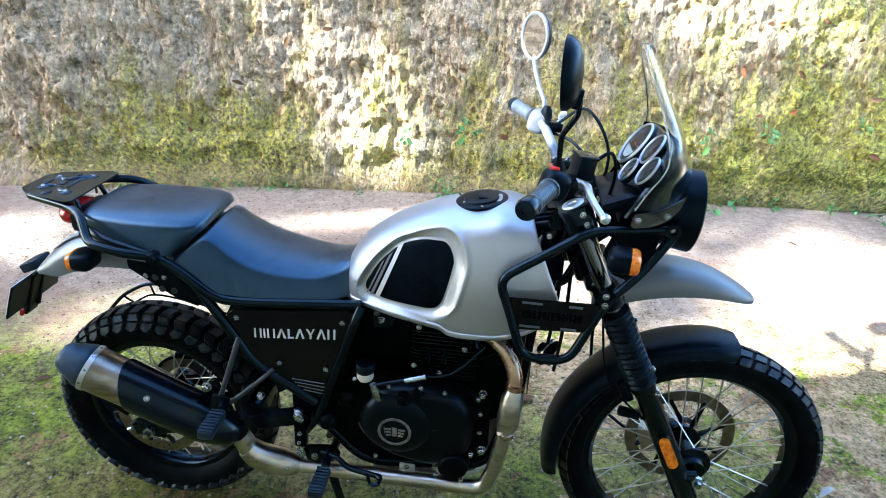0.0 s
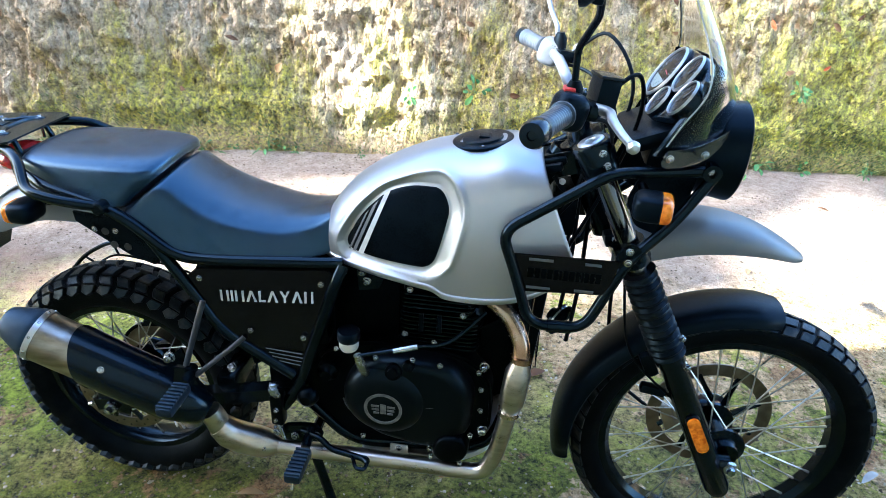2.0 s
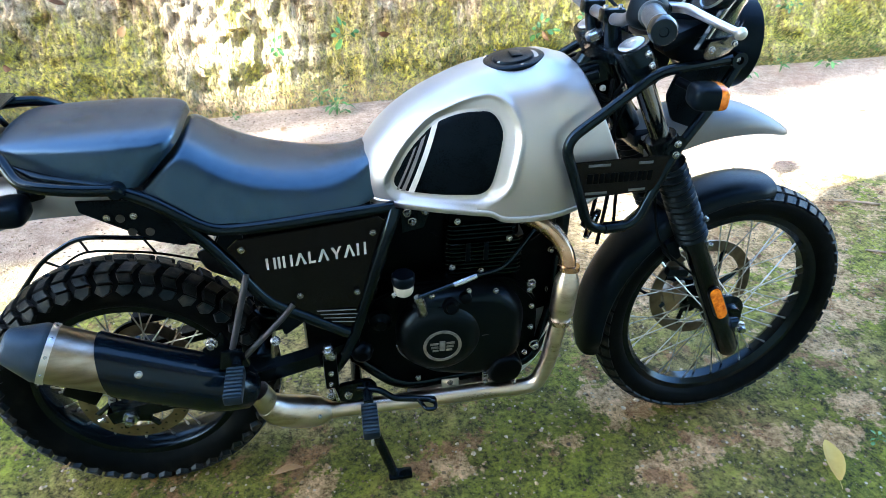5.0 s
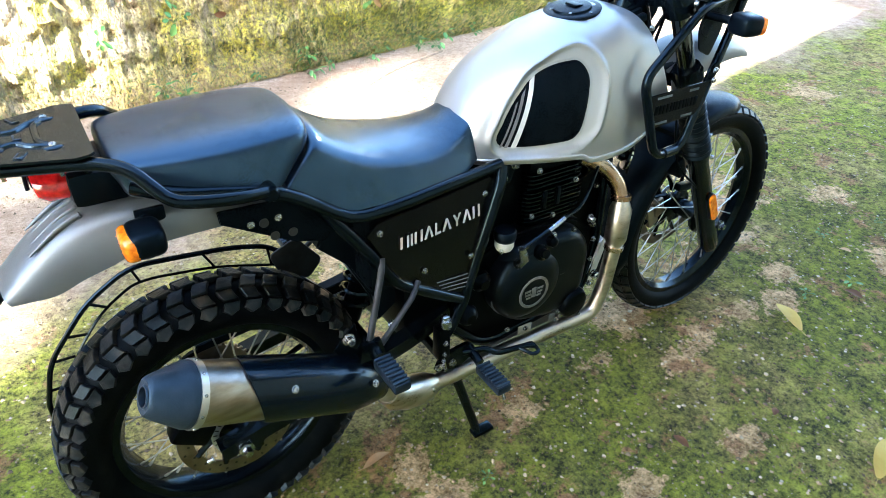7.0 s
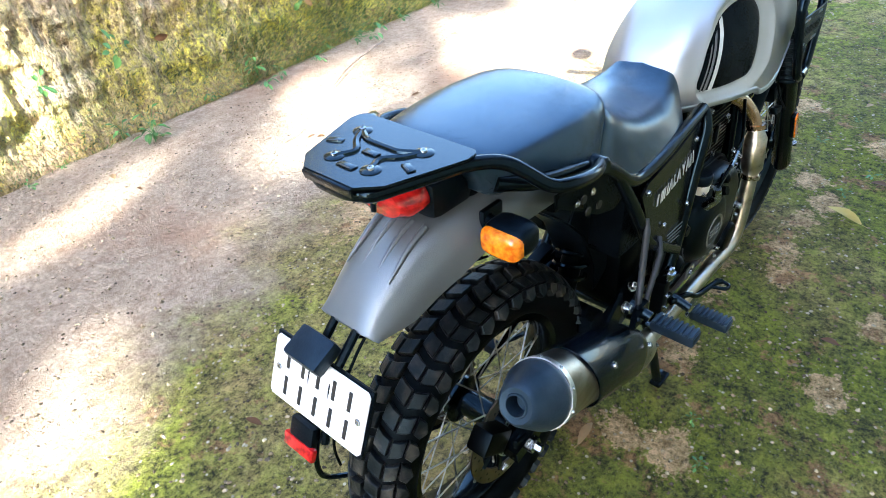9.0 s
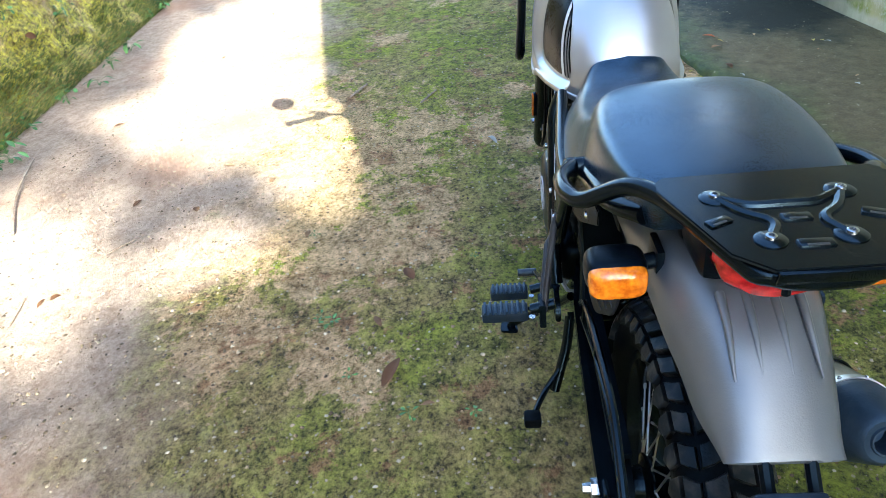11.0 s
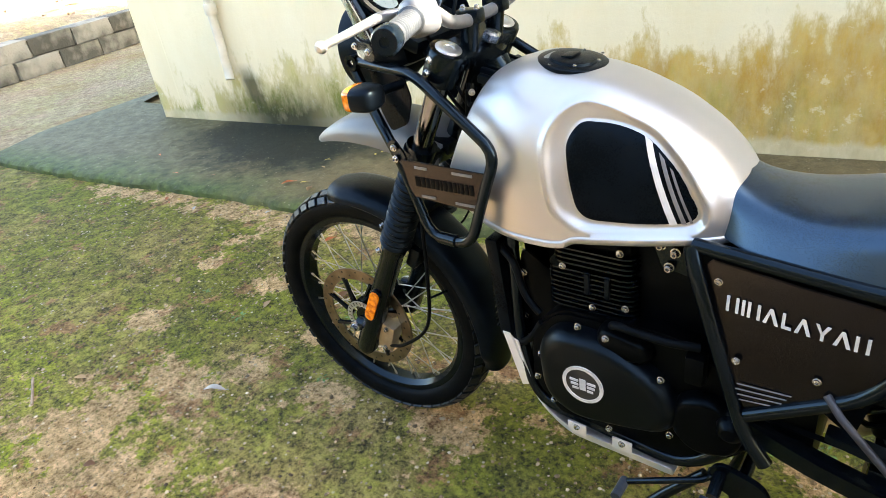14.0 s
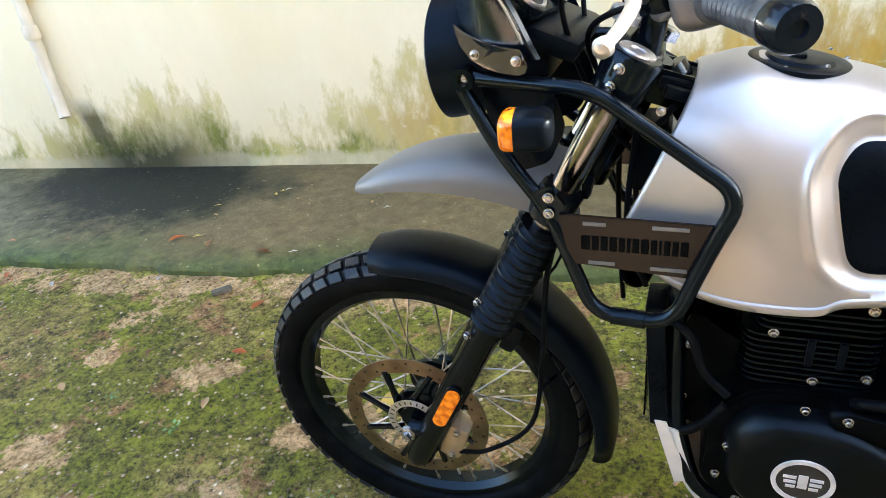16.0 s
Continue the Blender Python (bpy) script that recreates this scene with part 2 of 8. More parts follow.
def block(at, size, bevel=0.004, rot=(0, 0, 0), bm=None, taper=1.0):
    """A bevelled block; taper narrows its top."""
    own = bmesh.new()
    bmesh.ops.create_cube(own, size=1)
    for v in own.verts:
        k = taper if v.co.z > 0 else 1
        v.co = Vector((v.co.x * size[0] * k, v.co.y * size[1] * k, v.co.z * size[2]))
    if bevel:
        bmesh.ops.bevel(own, geom=list(own.edges), offset=bevel, segments=2, affect="EDGES", profile=0.6)
    bmesh.ops.transform(own, matrix=pose(*at, *rot), verts=own.verts)
    if bm is None:
        return own
    me = bpy.data.meshes.new("tmp")
    own.to_mesh(me)
    own.free()
    bm.from_mesh(me)
    bpy.data.meshes.remove(me)
    return bm


def plate(outline, thick, place, bevel=0.0015):
    """A flat sheet: outline of (u, v), laid into space by place(u, v, w)."""
    bm = bmesh.new()
    lo = [bm.verts.new(place(u, v, -thick / 2)) for u, v in outline]
    hi = [bm.verts.new(place(u, v, thick / 2)) for u, v in outline]
    bm.faces.new(lo)
    top = bm.faces.new(hi)
    for i in range(len(lo)):
        j = (i + 1) % len(lo)
        bm.faces.new((lo[i], lo[j], hi[j], hi[i]))
    if bevel:
        bmesh.ops.recalc_face_normals(bm, faces=bm.faces)
        edges = [e for e in bm.edges if len(e.link_faces) == 2 and e.calc_face_angle(0) > 0.8]
        bmesh.ops.bevel(bm, geom=edges, offset=bevel, segments=2, affect="EDGES")
    return bm


def soft_body(at, size, rot=(0, 0, 0), power=0.55, n=14, cut=-1.0, bm=None):
    """A pillow-shaped body, cut off flat towards its local -x at a share of its half length."""
    bm = bm or bmesh.new()
    m = pose(*at, *rot)
    shape = lambda c: math.copysign(abs(c) ** power, c)
    rings = []
    for i in range(n + 1):
        a = -math.pi / 2 + math.pi * (0.04 + 0.92 * i / n)
        x, r = shape(math.sin(a)), max(0.05, math.cos(a)) ** power
        if x < cut:
            continue
        rings.append([bm.verts.new(m @ Vector((x * size[0] / 2, shape(math.cos(t)) * r * size[1] / 2, shape(math.sin(t)) * r * size[2] / 2))) for t in [k * math.pi / 12 for k in range(24)]])
    bridge(bm, rings)
    return bm


def bolt(at, axis, r=0.006, h=0.005, parent=None, name="bolt", mat="bolt", m=None, label=""):
    """A domed screw head with a socket."""
    r *= 0.86
    bm = lathe([(0, r * 1.25), (h * 0.25, r * 1.25), (h * 0.3, r), (h, r * 0.92), (h * 1.15, r * 0.7), (h * 1.15, r * 0.45), (h * 0.6, r * 0.4)], axis, at, 12)
    return part(name, bm, mat, parent, label, m)


def lerp_table(table, x):
    """Smooth reading of a table of (x, value...)."""
    if x <= table[0][0]:
        return list(table[0][1:])
    for a, b in zip(table, table[1:]):
        if x <= b[0]:
            t = (x - a[0]) / (b[0] - a[0])
            return [p + (q - p) * t for p, q in zip(a[1:], b[1:])]
    return list(table[-1][1:])


def smooth_table(table, n=6):
    """A table with the steps between its rows made round."""
    pts = [list(r) for r in table]
    p = [[2 * a - b for a, b in zip(pts[0], pts[1])], *pts, [2 * a - b for a, b in zip(pts[-1], pts[-2])]]
    out = []
    for i in range(1, len(p) - 2):
        for k in range(n):
            t = k / n
            out.append([0.5 * (2 * b + (c - a) * t + (2 * a - 5 * b + 4 * c - d) * t * t + (3 * b - a - 3 * c + d) * t ** 3)
                        for a, b, c, d in zip(p[i - 1], p[i], p[i + 1], p[i + 2])])
    return out + [pts[-1]]


def sst(a, b, x):
    t = min(1, max(0, (x - a) / (b - a)))
    return t * t * (3 - 2 * t)


# ---- ground, bank, house ----
def mixer(nt, a, b, fac):
    mx = nt.nodes.new("ShaderNodeMix")
    mx.data_type = "RGBA"
    for s, v in ((mx.inputs[6], a), (mx.inputs[7], b), (mx.inputs[0], fac)):
        if isinstance(v, tuple):
            s.default_value = (*v, 1)
        elif isinstance(v, float):
            s.default_value = v
        else:
            nt.links.new(v, s)
    return mx.outputs[2]


def noise_of(nt, vec, scale, lo, hi, detail=6.0, rough=0.55):
    """A noise squeezed between two levels."""
    t = nt.nodes.new("ShaderNodeTexNoise")
    t.inputs["Scale"].default_value, t.inputs["Detail"].default_value, t.inputs["Roughness"].default_value = scale, detail, rough
    nt.links.new(vec, t.inputs["Vector"])
    r = nt.nodes.new("ShaderNodeMapRange")
    r.inputs["From Min"].default_value, r.inputs["From Max"].default_value = lo, hi
    nt.links.new(t.outputs["Fac"], r.inputs["Value"])
    return r.outputs[0], t.outputs["Fac"]


def calc(nt, op, a, b=0.0, c=None):
    m = nt.nodes.new("ShaderNodeMath")
    m.operation = op
    for i, v in enumerate((a, b) if c is None else (a, b, c)):
        if isinstance(v, (int, float)):
            m.inputs[i].default_value = v
        else:
            nt.links.new(v, m.inputs[i])
    return m.outputs[0]


def ranged(nt, v, a, b):
    r = nt.nodes.new("ShaderNodeMapRange")
    r.inputs["From Min"].default_value, r.inputs["From Max"].default_value = a, b
    nt.links.new(v, r.inputs["Value"])
    return r.outputs[0]


def begin(name, rough=0.9):
    m = bpy.data.materials.new(name)
    m.use_nodes = True
    nt = m.node_tree
    co = nt.nodes.new("ShaderNodeTexCoord")
    xyz = nt.nodes.new("ShaderNodeSeparateXYZ")
    nt.links.new(co.outputs["Object"], xyz.inputs[0])
    p = nt.nodes["Principled BSDF"]
    p.inputs["Roughness"].default_value = rough
    p.inputs["Specular IOR Level"].default_value = 0.3
    return m, nt, p, co.outputs["Object"], xyz.outputs


def relief(nt, p, heights, dist):
    h = heights[0]
    for k in heights[1:]:
        h = calc(nt, "ADD", h, k)
    b = nt.nodes.new("ShaderNodeBump")
    b.inputs["Distance"].default_value = dist
    nt.links.new(h, b.inputs["Height"])
    nt.links.new(b.outputs["Normal"], p.inputs["Normal"])


def ground_material():
    m, nt, p, vec, xyz = begin("mossy soil and sand", 0.92)
    moss, _ = noise_of(nt, vec, 1.5, 0.42, 0.58, 10, 0.66)
    spots = nt.nodes.new("ShaderNodeAttribute")
    spots.attribute_name = "bare"
    rag = noise_of(nt, vec, 7.0, 0.2, 0.8, 10, 0.74)[0]
    rag2 = noise_of(nt, vec, 26.0, 0.25, 0.75, 8, 0.72)[0]
    mask = calc(nt, "MULTIPLY_ADD", spots.outputs["Fac"], 0.72, calc(nt, "MULTIPLY_ADD", rag, 1.5, calc(nt, "MULTIPLY", rag2, 0.6)))
    patch = ranged(nt, mask, 1.25, 1.36)
    coarse, ff = noise_of(nt, vec, 15, 0.38, 0.62, 10, 0.78)
    speck, sf = noise_of(nt, vec, 70, 0.41, 0.59, 8, 0.8)
    fine = calc(nt, "MULTIPLY_ADD", speck, 0.55, calc(nt, "MULTIPLY_ADD", coarse, 0.75, -0.15))
    gf = noise_of(nt, vec, 190, 0.35, 0.65, 3, 0.6)[1]
    green = mixer(nt, (0.030, 0.041, 0.004), (0.46, 0.52, 0.042), fine)
    brown = mixer(nt, (0.050, 0.036, 0.011), (0.60, 0.43, 0.17), fine)
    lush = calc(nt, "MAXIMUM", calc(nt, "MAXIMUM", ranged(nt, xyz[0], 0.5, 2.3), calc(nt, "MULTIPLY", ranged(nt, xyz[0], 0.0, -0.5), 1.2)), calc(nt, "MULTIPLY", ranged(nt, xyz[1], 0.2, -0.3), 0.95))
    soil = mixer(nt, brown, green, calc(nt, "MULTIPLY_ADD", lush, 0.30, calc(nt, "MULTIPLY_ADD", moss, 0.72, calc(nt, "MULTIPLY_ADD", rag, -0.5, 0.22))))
    # dark moss in a ragged belt along the middle of the yard, deepened to stand for shade about the motorcycle
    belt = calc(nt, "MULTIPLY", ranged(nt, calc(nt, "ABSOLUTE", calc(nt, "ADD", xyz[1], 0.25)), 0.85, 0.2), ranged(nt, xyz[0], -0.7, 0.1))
    moss_shade = ranged(nt, calc(nt, "MULTIPLY_ADD", belt, 0.55, calc(nt, "MULTIPLY_ADD", moss, 0.35, calc(nt, "MULTIPLY_ADD", rag, 0.7, calc(nt, "MULTIPLY", rag2, 0.35)))), 0.88, 1.22)
    soil = mixer(nt, soil, mixer(nt, (0.014, 0.019, 0.002), (0.19, 0.21, 0.018), fine), calc(nt, "MULTIPLY", moss_shade, 0.62))
    bare = mixer(nt, (0.36, 0.20, 0.08), (0.90, 0.63, 0.36), fine)
    soil = mixer(nt, soil, bare, calc(nt, "MULTIPLY", patch, calc(nt, "MULTIPLY_ADD", fine, 0.35, 0.65)))
    rust = noise_of(nt, vec, 4.3, 0.555, 0.60, 10, 0.76)[0]
    soil = mixer(nt, soil, mixer(nt, (0.12, 0.055, 0.022), (0.56, 0.30, 0.14), fine), calc(nt, "MULTIPLY", rust, 0.85))
    soil = mixer(nt, soil, (0.022, 0.030, 0.004), calc(nt, "MULTIPLY", noise_of(nt, vec, 3.4, 0.49, 0.60, 10, 0.74)[0], calc(nt, "MULTIPLY_ADD", speck, -0.3, 0.36)))
    # hollows of the fine relief are darkened, their shade put into the colour
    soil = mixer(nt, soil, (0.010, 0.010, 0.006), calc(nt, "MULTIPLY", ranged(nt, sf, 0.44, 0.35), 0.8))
    vo = nt.nodes.new("ShaderNodeTexVoronoi")
    vo.inputs["Scale"].default_value = 70
    nt.links.new(vec, vo.inputs["Vector"])
    cell = nt.nodes.new("ShaderNodeSeparateColor")
    nt.links.new(vo.outputs["Color"], cell.inputs[0])
    crumb = calc(nt, "MULTIPLY", ranged(nt, vo.outputs["Distance"], 0.36, 0.26), ranged(nt, cell.outputs[0], 0.93, 0.95))
    soil = mixer(nt, soil, mixer(nt, (0.22, 0.15, 0.07), (0.80, 0.72, 0.55), cell.outputs[1]), calc(nt, "MULTIPLY", crumb, 0.85))
    sand = mixer(nt, (0.36, 0.245, 0.165), (0.68, 0.53, 0.40), fine)
    sand = mixer(nt, sand, (0.42, 0.24, 0.15), noise_of(nt, vec, 0.9, 0.5, 0.7)[0])
    # the trodden path runs along the foot of the bank
    wander = calc(nt, "MULTIPLY_ADD", noise_of(nt, vec, 1.3, 0.2, 0.8, 9, 0.68)[0], 1.1, -0.55)
    across = calc(nt, "ADD", calc(nt, "MULTIPLY_ADD", xyz[0], -0.06, xyz[1]), wander)
    across = calc(nt, "ADD", across, calc(nt, "MULTIPLY", ranged(nt, xyz[0], 0.3, -0.8), 0.4))
    path = ranged(nt, across, 1.0, 1.4)
    far = ranged(nt, calc(nt, "ADD", xyz[0], calc(nt, "MULTIPLY", wander, 1.2)), 5.4, 6.1)
    path = calc(nt, "MAXIMUM", path, calc(nt, "MULTIPLY", far, 0.6))
    col = mixer(nt, soil, sand, path)
    col = mixer(nt, col, (0.62, 0.52, 0.36), calc(nt, "MULTIPLY", ranged(nt, gf, 0.67, 0.72), 0.6))
    nt.links.new(col, p.inputs["Base Color"])
    relief(nt, p, [calc(nt, "MULTIPLY", ff, 0.9), calc(nt, "MULTIPLY", sf, 0.6), calc(nt, "MULTIPLY", gf, 0.4)], 0.05)
    return m


def bank_material():
    m, nt, p, vec, xyz = begin("earth bank with moss", 0.95)
    st = nt.nodes.new("ShaderNodeMapping")
    st.inputs["Scale"].default_value = (2.0, 1.0, 0.5)
    nt.links.new(vec, st.inputs["Vector"])
    streak = st.outputs["Vector"]
    a, _ = noise_of(nt, streak, 1.7, 0.38, 0.62, 10, 0.68)
    b, bf = noise_of(nt, streak, 9, 0.40, 0.60, 10, 0.78)
    c, cf = noise_of(nt, vec, 36, 0.39, 0.61, 8, 0.78)
    d, df = noise_of(nt, vec, 110, 0.3, 0.7, 5, 0.7)
    vo = nt.nodes.new("ShaderNodeTexVoronoi")
    vo.inputs["Scale"].default_value, vo.inputs["Randomness"].default_value = 26, 1.0
    warp = nt.nodes.new("ShaderNodeVectorMath")
    warp.operation = "MULTIPLY_ADD"
    wn = nt.nodes.new("ShaderNodeTexNoise")
    wn.inputs["Scale"].default_value, wn.inputs["Detail"].default_value = 18, 6
    nt.links.new(vec, wn.inputs["Vector"])
    nt.links.new(wn.outputs["Color"], warp.inputs[0])
    warp.inputs[1].default_value = (0.10, 0.10, 0.10)
    nt.links.new(streak, warp.inputs[2])
    nt.links.new(warp.outputs[0], vo.inputs["Vector"])
    cell = nt.nodes.new("ShaderNodeSeparateColor")
    nt.links.new(vo.outputs["Color"], cell.inputs[0])
    earth = mixer(nt, (0.16, 0.100, 0.044), (0.95, 0.72, 0.44), calc(nt, "MULTIPLY_ADD", cell.outputs[0], 0.55, calc(nt, "MULTIPLY", c, 0.45)))
    # scattered cells coloured dark like shaded holes
    earth = mixer(nt, earth, (0.055, 0.036, 0.022), calc(nt, "MULTIPLY", ranged(nt, cell.outputs[1], 0.86, 0.90), 0.45))
    earth = mixer(nt, earth, (0.62, 0.50, 0.34), calc(nt, "MULTIPLY", ranged(nt, cell.outputs[2], 0.84, 0.90), 0.7))
    earth = mixer(nt, earth, (0.46, 0.235, 0.11), calc(nt, "MULTIPLY", noise_of(nt, vec, 6.0, 0.60, 0.66, 9, 0.75)[0], 0.6))
    grey = mixer(nt, (0.16, 0.12, 0.07), (0.86, 0.70, 0.47), c)
    earth = mixer(nt, earth, grey, calc(nt, "MULTIPLY", noise_of(nt, streak, 5.0, 0.47, 0.60, 9, 0.76)[0], 0.85))
    moss = mixer(nt, (0.090, 0.080, 0.010), (0.78, 0.66, 0.10), c)
    moss = mixer(nt, moss, mixer(nt, (0.10, 0.11, 0.012), (0.80, 0.76, 0.12), c), calc(nt, "MULTIPLY", ranged(nt, xyz[0], 1.2, 2.8), 0.8))
    low = calc(nt, "MULTIPLY", ranged(nt, xyz[2], 0.85, 0.12), 0.60)
    right = calc(nt, "MULTIPLY", ranged(nt, xyz[0], 0.4, 2.0), 0.50)
    cover = calc(nt, "ADD", calc(nt, "ADD", low, right), calc(nt, "MULTIPLY_ADD", a, 0.85, -0.58))
    tuft = calc(nt, "MULTIPLY", ranged(nt, calc(nt, "ABSOLUTE", calc(nt, "ADD", xyz[0], 1.0)), 0.95, 0.2), ranged(nt, xyz[2], 0.62, 0.22))
    cover = calc(nt, "ADD", calc(nt, "MULTIPLY_ADD", tuft, 0.6, cover), calc(nt, "MULTIPLY_ADD", b, 0.5, -0.18))
    foot = ranged(nt, calc(nt, "MULTIPLY_ADD", b, -0.10, xyz[2]), 0.10, 0.0)
    col = mixer(nt, earth, moss, calc(nt, "MULTIPLY", ranged(nt, cover, 0.05, 0.80), calc(nt, "MULTIPLY_ADD", c, 0.5, 0.55)))
    col = mixer(nt, col, (0.36, 0.215, 0.135), calc(nt, "MULTIPLY", foot, 0.5))
    # low parts of the relief darkened: crevice shade painted in
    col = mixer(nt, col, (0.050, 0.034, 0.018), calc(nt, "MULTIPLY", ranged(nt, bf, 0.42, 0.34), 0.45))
    col = mixer(nt, col, (0.60, 0.50, 0.36), calc(nt, "MULTIPLY", ranged(nt, df, 0.63, 0.70), 0.6))
    nt.links.new(col, p.inputs["Base Color"])
    relief(nt, p, [bf, calc(nt, "MULTIPLY", cf, 0.5), calc(nt, "MULTIPLY", df, 0.2), calc(nt, "MULTIPLY", vo.outputs["Distance"], -0.8)], 0.048)
    return m


def wall_material():
    m, nt, p, vec, xyz = begin("weathered cream wall paint", 0.8)
    st = nt.nodes.new("ShaderNodeMapping")
    st.inputs["Scale"].default_value = (1.0, 1.0, 0.45)
    nt.links.new(vec, st.inputs["Vector"])
    run = st.outputs["Vector"]
    a, _ = noise_of(nt, run, 1.4, 0.3, 0.7, 9, 0.66)
    b, bf = noise_of(nt, run, 7.5, 0.3, 0.7, 8, 0.68)
    c, cf = noise_of(nt, vec, 40, 0.3, 0.7, 5, 0.6)
    paint = mixer(nt, (0.64, 0.56, 0.36), (0.71, 0.65, 0.48), a)
    ochre = mixer(nt, (0.36, 0.25, 0.06), (0.60, 0.47, 0.19), b)
    algae = mixer(nt, (0.060, 0.075, 0.010), (0.29, 0.31, 0.06), b)
    # algae creeps up from the foot in ragged tongues, higher along the yard's middle
    top = calc(nt, "ADD", calc(nt, "MULTIPLY_ADD", a, 0.62, -0.12), calc(nt, "MULTIPLY_ADD", b, 0.38, -0.12))
    grow = calc(nt, "MULTIPLY_ADD", ranged(nt, xyz[0], 3.0, 1.6), 0.16, calc(nt, "MULTIPLY_ADD", ranged(nt, xyz[0], 4.7, 4.0), 0.15, -0.07))
    reach = calc(nt, "ADD", top, grow)
    stain = ranged(nt, calc(nt, "SUBTRACT", reach, xyz[2]), -0.10, 0.05)
    deep = ranged(nt, calc(nt, "SUBTRACT", calc(nt, "MULTIPLY", reach, 0.72), xyz[2]), -0.05, 0.06)
    near = ranged(nt, calc(nt, "MULTIPLY_ADD", a, 0.8, xyz[0]), 3.0, 2.3)
    col = mixer(nt, paint, mixer(nt, ochre, algae, 0.45), calc(nt, "MULTIPLY", stain, calc(nt, "MULTIPLY_ADD", b, 0.4, 0.42)))
    inner = ranged(nt, calc(nt, "SUBTRACT", calc(nt, "MULTIPLY_ADD", reach, 0.8, 0.10), xyz[2]), -0.10, 0.08)
    col = mixer(nt, col, mixer(nt, (0.30, 0.165, 0.018), (0.52, 0.325, 0.06), b), calc(nt, "MULTIPLY", calc(nt, "MULTIPLY", inner, near), calc(nt, "MULTIPLY_ADD", noise_of(nt, run, 4.5, 0.36, 0.62, 10, 0.74)[0], 0.6, 0.4)))
    damp = calc(nt, "MULTIPLY", ranged(nt, calc(nt, "ABSOLUTE", calc(nt, "SUBTRACT", xyz[0], 3.85)), 0.75, 0.15), ranged(nt, calc(nt, "MULTIPLY_ADD", b, -0.2, xyz[2]), 0.24, 0.0))
    col = mixer(nt, col, algae, calc(nt, "MULTIPLY", deep, calc(nt, "MULTIPLY_ADD", noise_of(nt, run, 3.3, 0.45, 0.56, 9, 0.72)[0], calc(nt, "MULTIPLY_ADD", near, -0.55, 0.9), 0.05)))
    flake = calc(nt, "MULTIPLY", ranged(nt, noise_of(nt, vec, 14, 0.0, 1.0, 9, 0.75)[1], 0.58, 0.63), stain)
    col = mixer(nt, col, (0.66, 0.62, 0.50), calc(nt, "MULTIPLY", flake, 0.4))
    foot = ranged(nt, calc(nt, "MULTIPLY_ADD", b, 0.06, xyz[2]), 0.155, 0.125)
    col = mixer(nt, col, mixer(nt, (0.40, 0.35, 0.22), (0.60, 0.54, 0.38), b), calc(nt, "MULTIPLY", foot, 0.75))
    # black wet growth in the corner below the downpipe
    drip = calc(nt, "MULTIPLY", ranged(nt, calc(nt, "ABSOLUTE", calc(nt, "MULTIPLY_ADD", b, 0.10, calc(nt, "SUBTRACT", calc(nt, "MULTIPLY_ADD", xyz[2], -0.25, xyz[0]), 4.08))), 0.13, 0.04), ranged(nt, xyz[2], 0.46, 0.34))
    black = calc(nt, "MAXIMUM", calc(nt, "MULTIPLY", drip, 0.85), damp)
    col = mixer(nt, col, (0.014, 0.019, 0.006), calc(nt, "MULTIPLY", black, 0.94))
    nt.links.new(col, p.inputs["Base Color"])
    relief(nt, p, [bf, calc(nt, "MULTIPLY", cf, 0.4)], 0.006)
    return m


def slab_material():
    m, nt, p, vec, xyz = begin("damp stained concrete", 0.75)
    a, _ = noise_of(nt, vec, 1.2, 0.36, 0.64, 9, 0.65)
    b, bf = noise_of(nt, vec, 16, 0.3, 0.7, 9, 0.7)
    c, cf = noise_of(nt, vec, 120, 0.3, 0.7, 4, 0.6)
    conc = mixer(nt, (0.055, 0.040, 0.017), (0.20, 0.155, 0.075), calc(nt, "MULTIPLY_ADD", c, 0.4, calc(nt, "MULTIPLY", b, 0.6)))
    film = calc(nt, "MULTIPLY", ranged(nt, calc(nt, "MULTIPLY_ADD", a, 1.2, xyz[0]), 3.2, 4.4), 0.7)
    conc = mixer(nt, conc, mixer(nt, (0.022, 0.030, 0.012), (0.115, 0.115, 0.06), b), film)
    moss = mixer(nt, (0.010, 0.020, 0.006), (0.075, 0.115, 0.022), b)
    edge = calc(nt, "SUBTRACT", xyz[1], calc(nt, "MULTIPLY", xyz[0], 0.115))
    rim = ranged(nt, calc(nt, "MULTIPLY_ADD", a, 0.22, edge), -1.32, -1.02)
    col = mixer(nt, conc, moss, calc(nt, "MULTIPLY", rim, 0.92))
    # a wet run below the downpipe, with the shadow lying there painted in
    dx = calc(nt, "MULTIPLY_ADD", a, 0.5, calc(nt, "SUBTRACT", xyz[0], 3.95))
    dy = calc(nt, "MULTIPLY_ADD", b, 0.2, calc(nt, "ADD", xyz[1], 1.45))
    d = calc(nt, "SQRT", calc(nt, "ADD", calc(nt, "MULTIPLY", dx, dx), calc(nt, "MULTIPLY", calc(nt, "MULTIPLY", dy, dy), 1.6)))
    wet_shadow = ranged(nt, d, 0.84, 0.5)
    col = mixer(nt, col, (0.007, 0.010, 0.006), calc(nt, "MULTIPLY", wet_shadow, 0.95))
    fleck = noise_of(nt, vec, 55, 0.66, 0.70, 4, 0.6)[0]
    col = mixer(nt, col, (0.42, 0.36, 0.24), calc(nt, "MULTIPLY", fleck, 0.6))
    nt.links.new(col, p.inputs["Base Color"])
    relief(nt, p, [bf, calc(nt, "MULTIPLY", cf, 0.4)], 0.006)
    return m


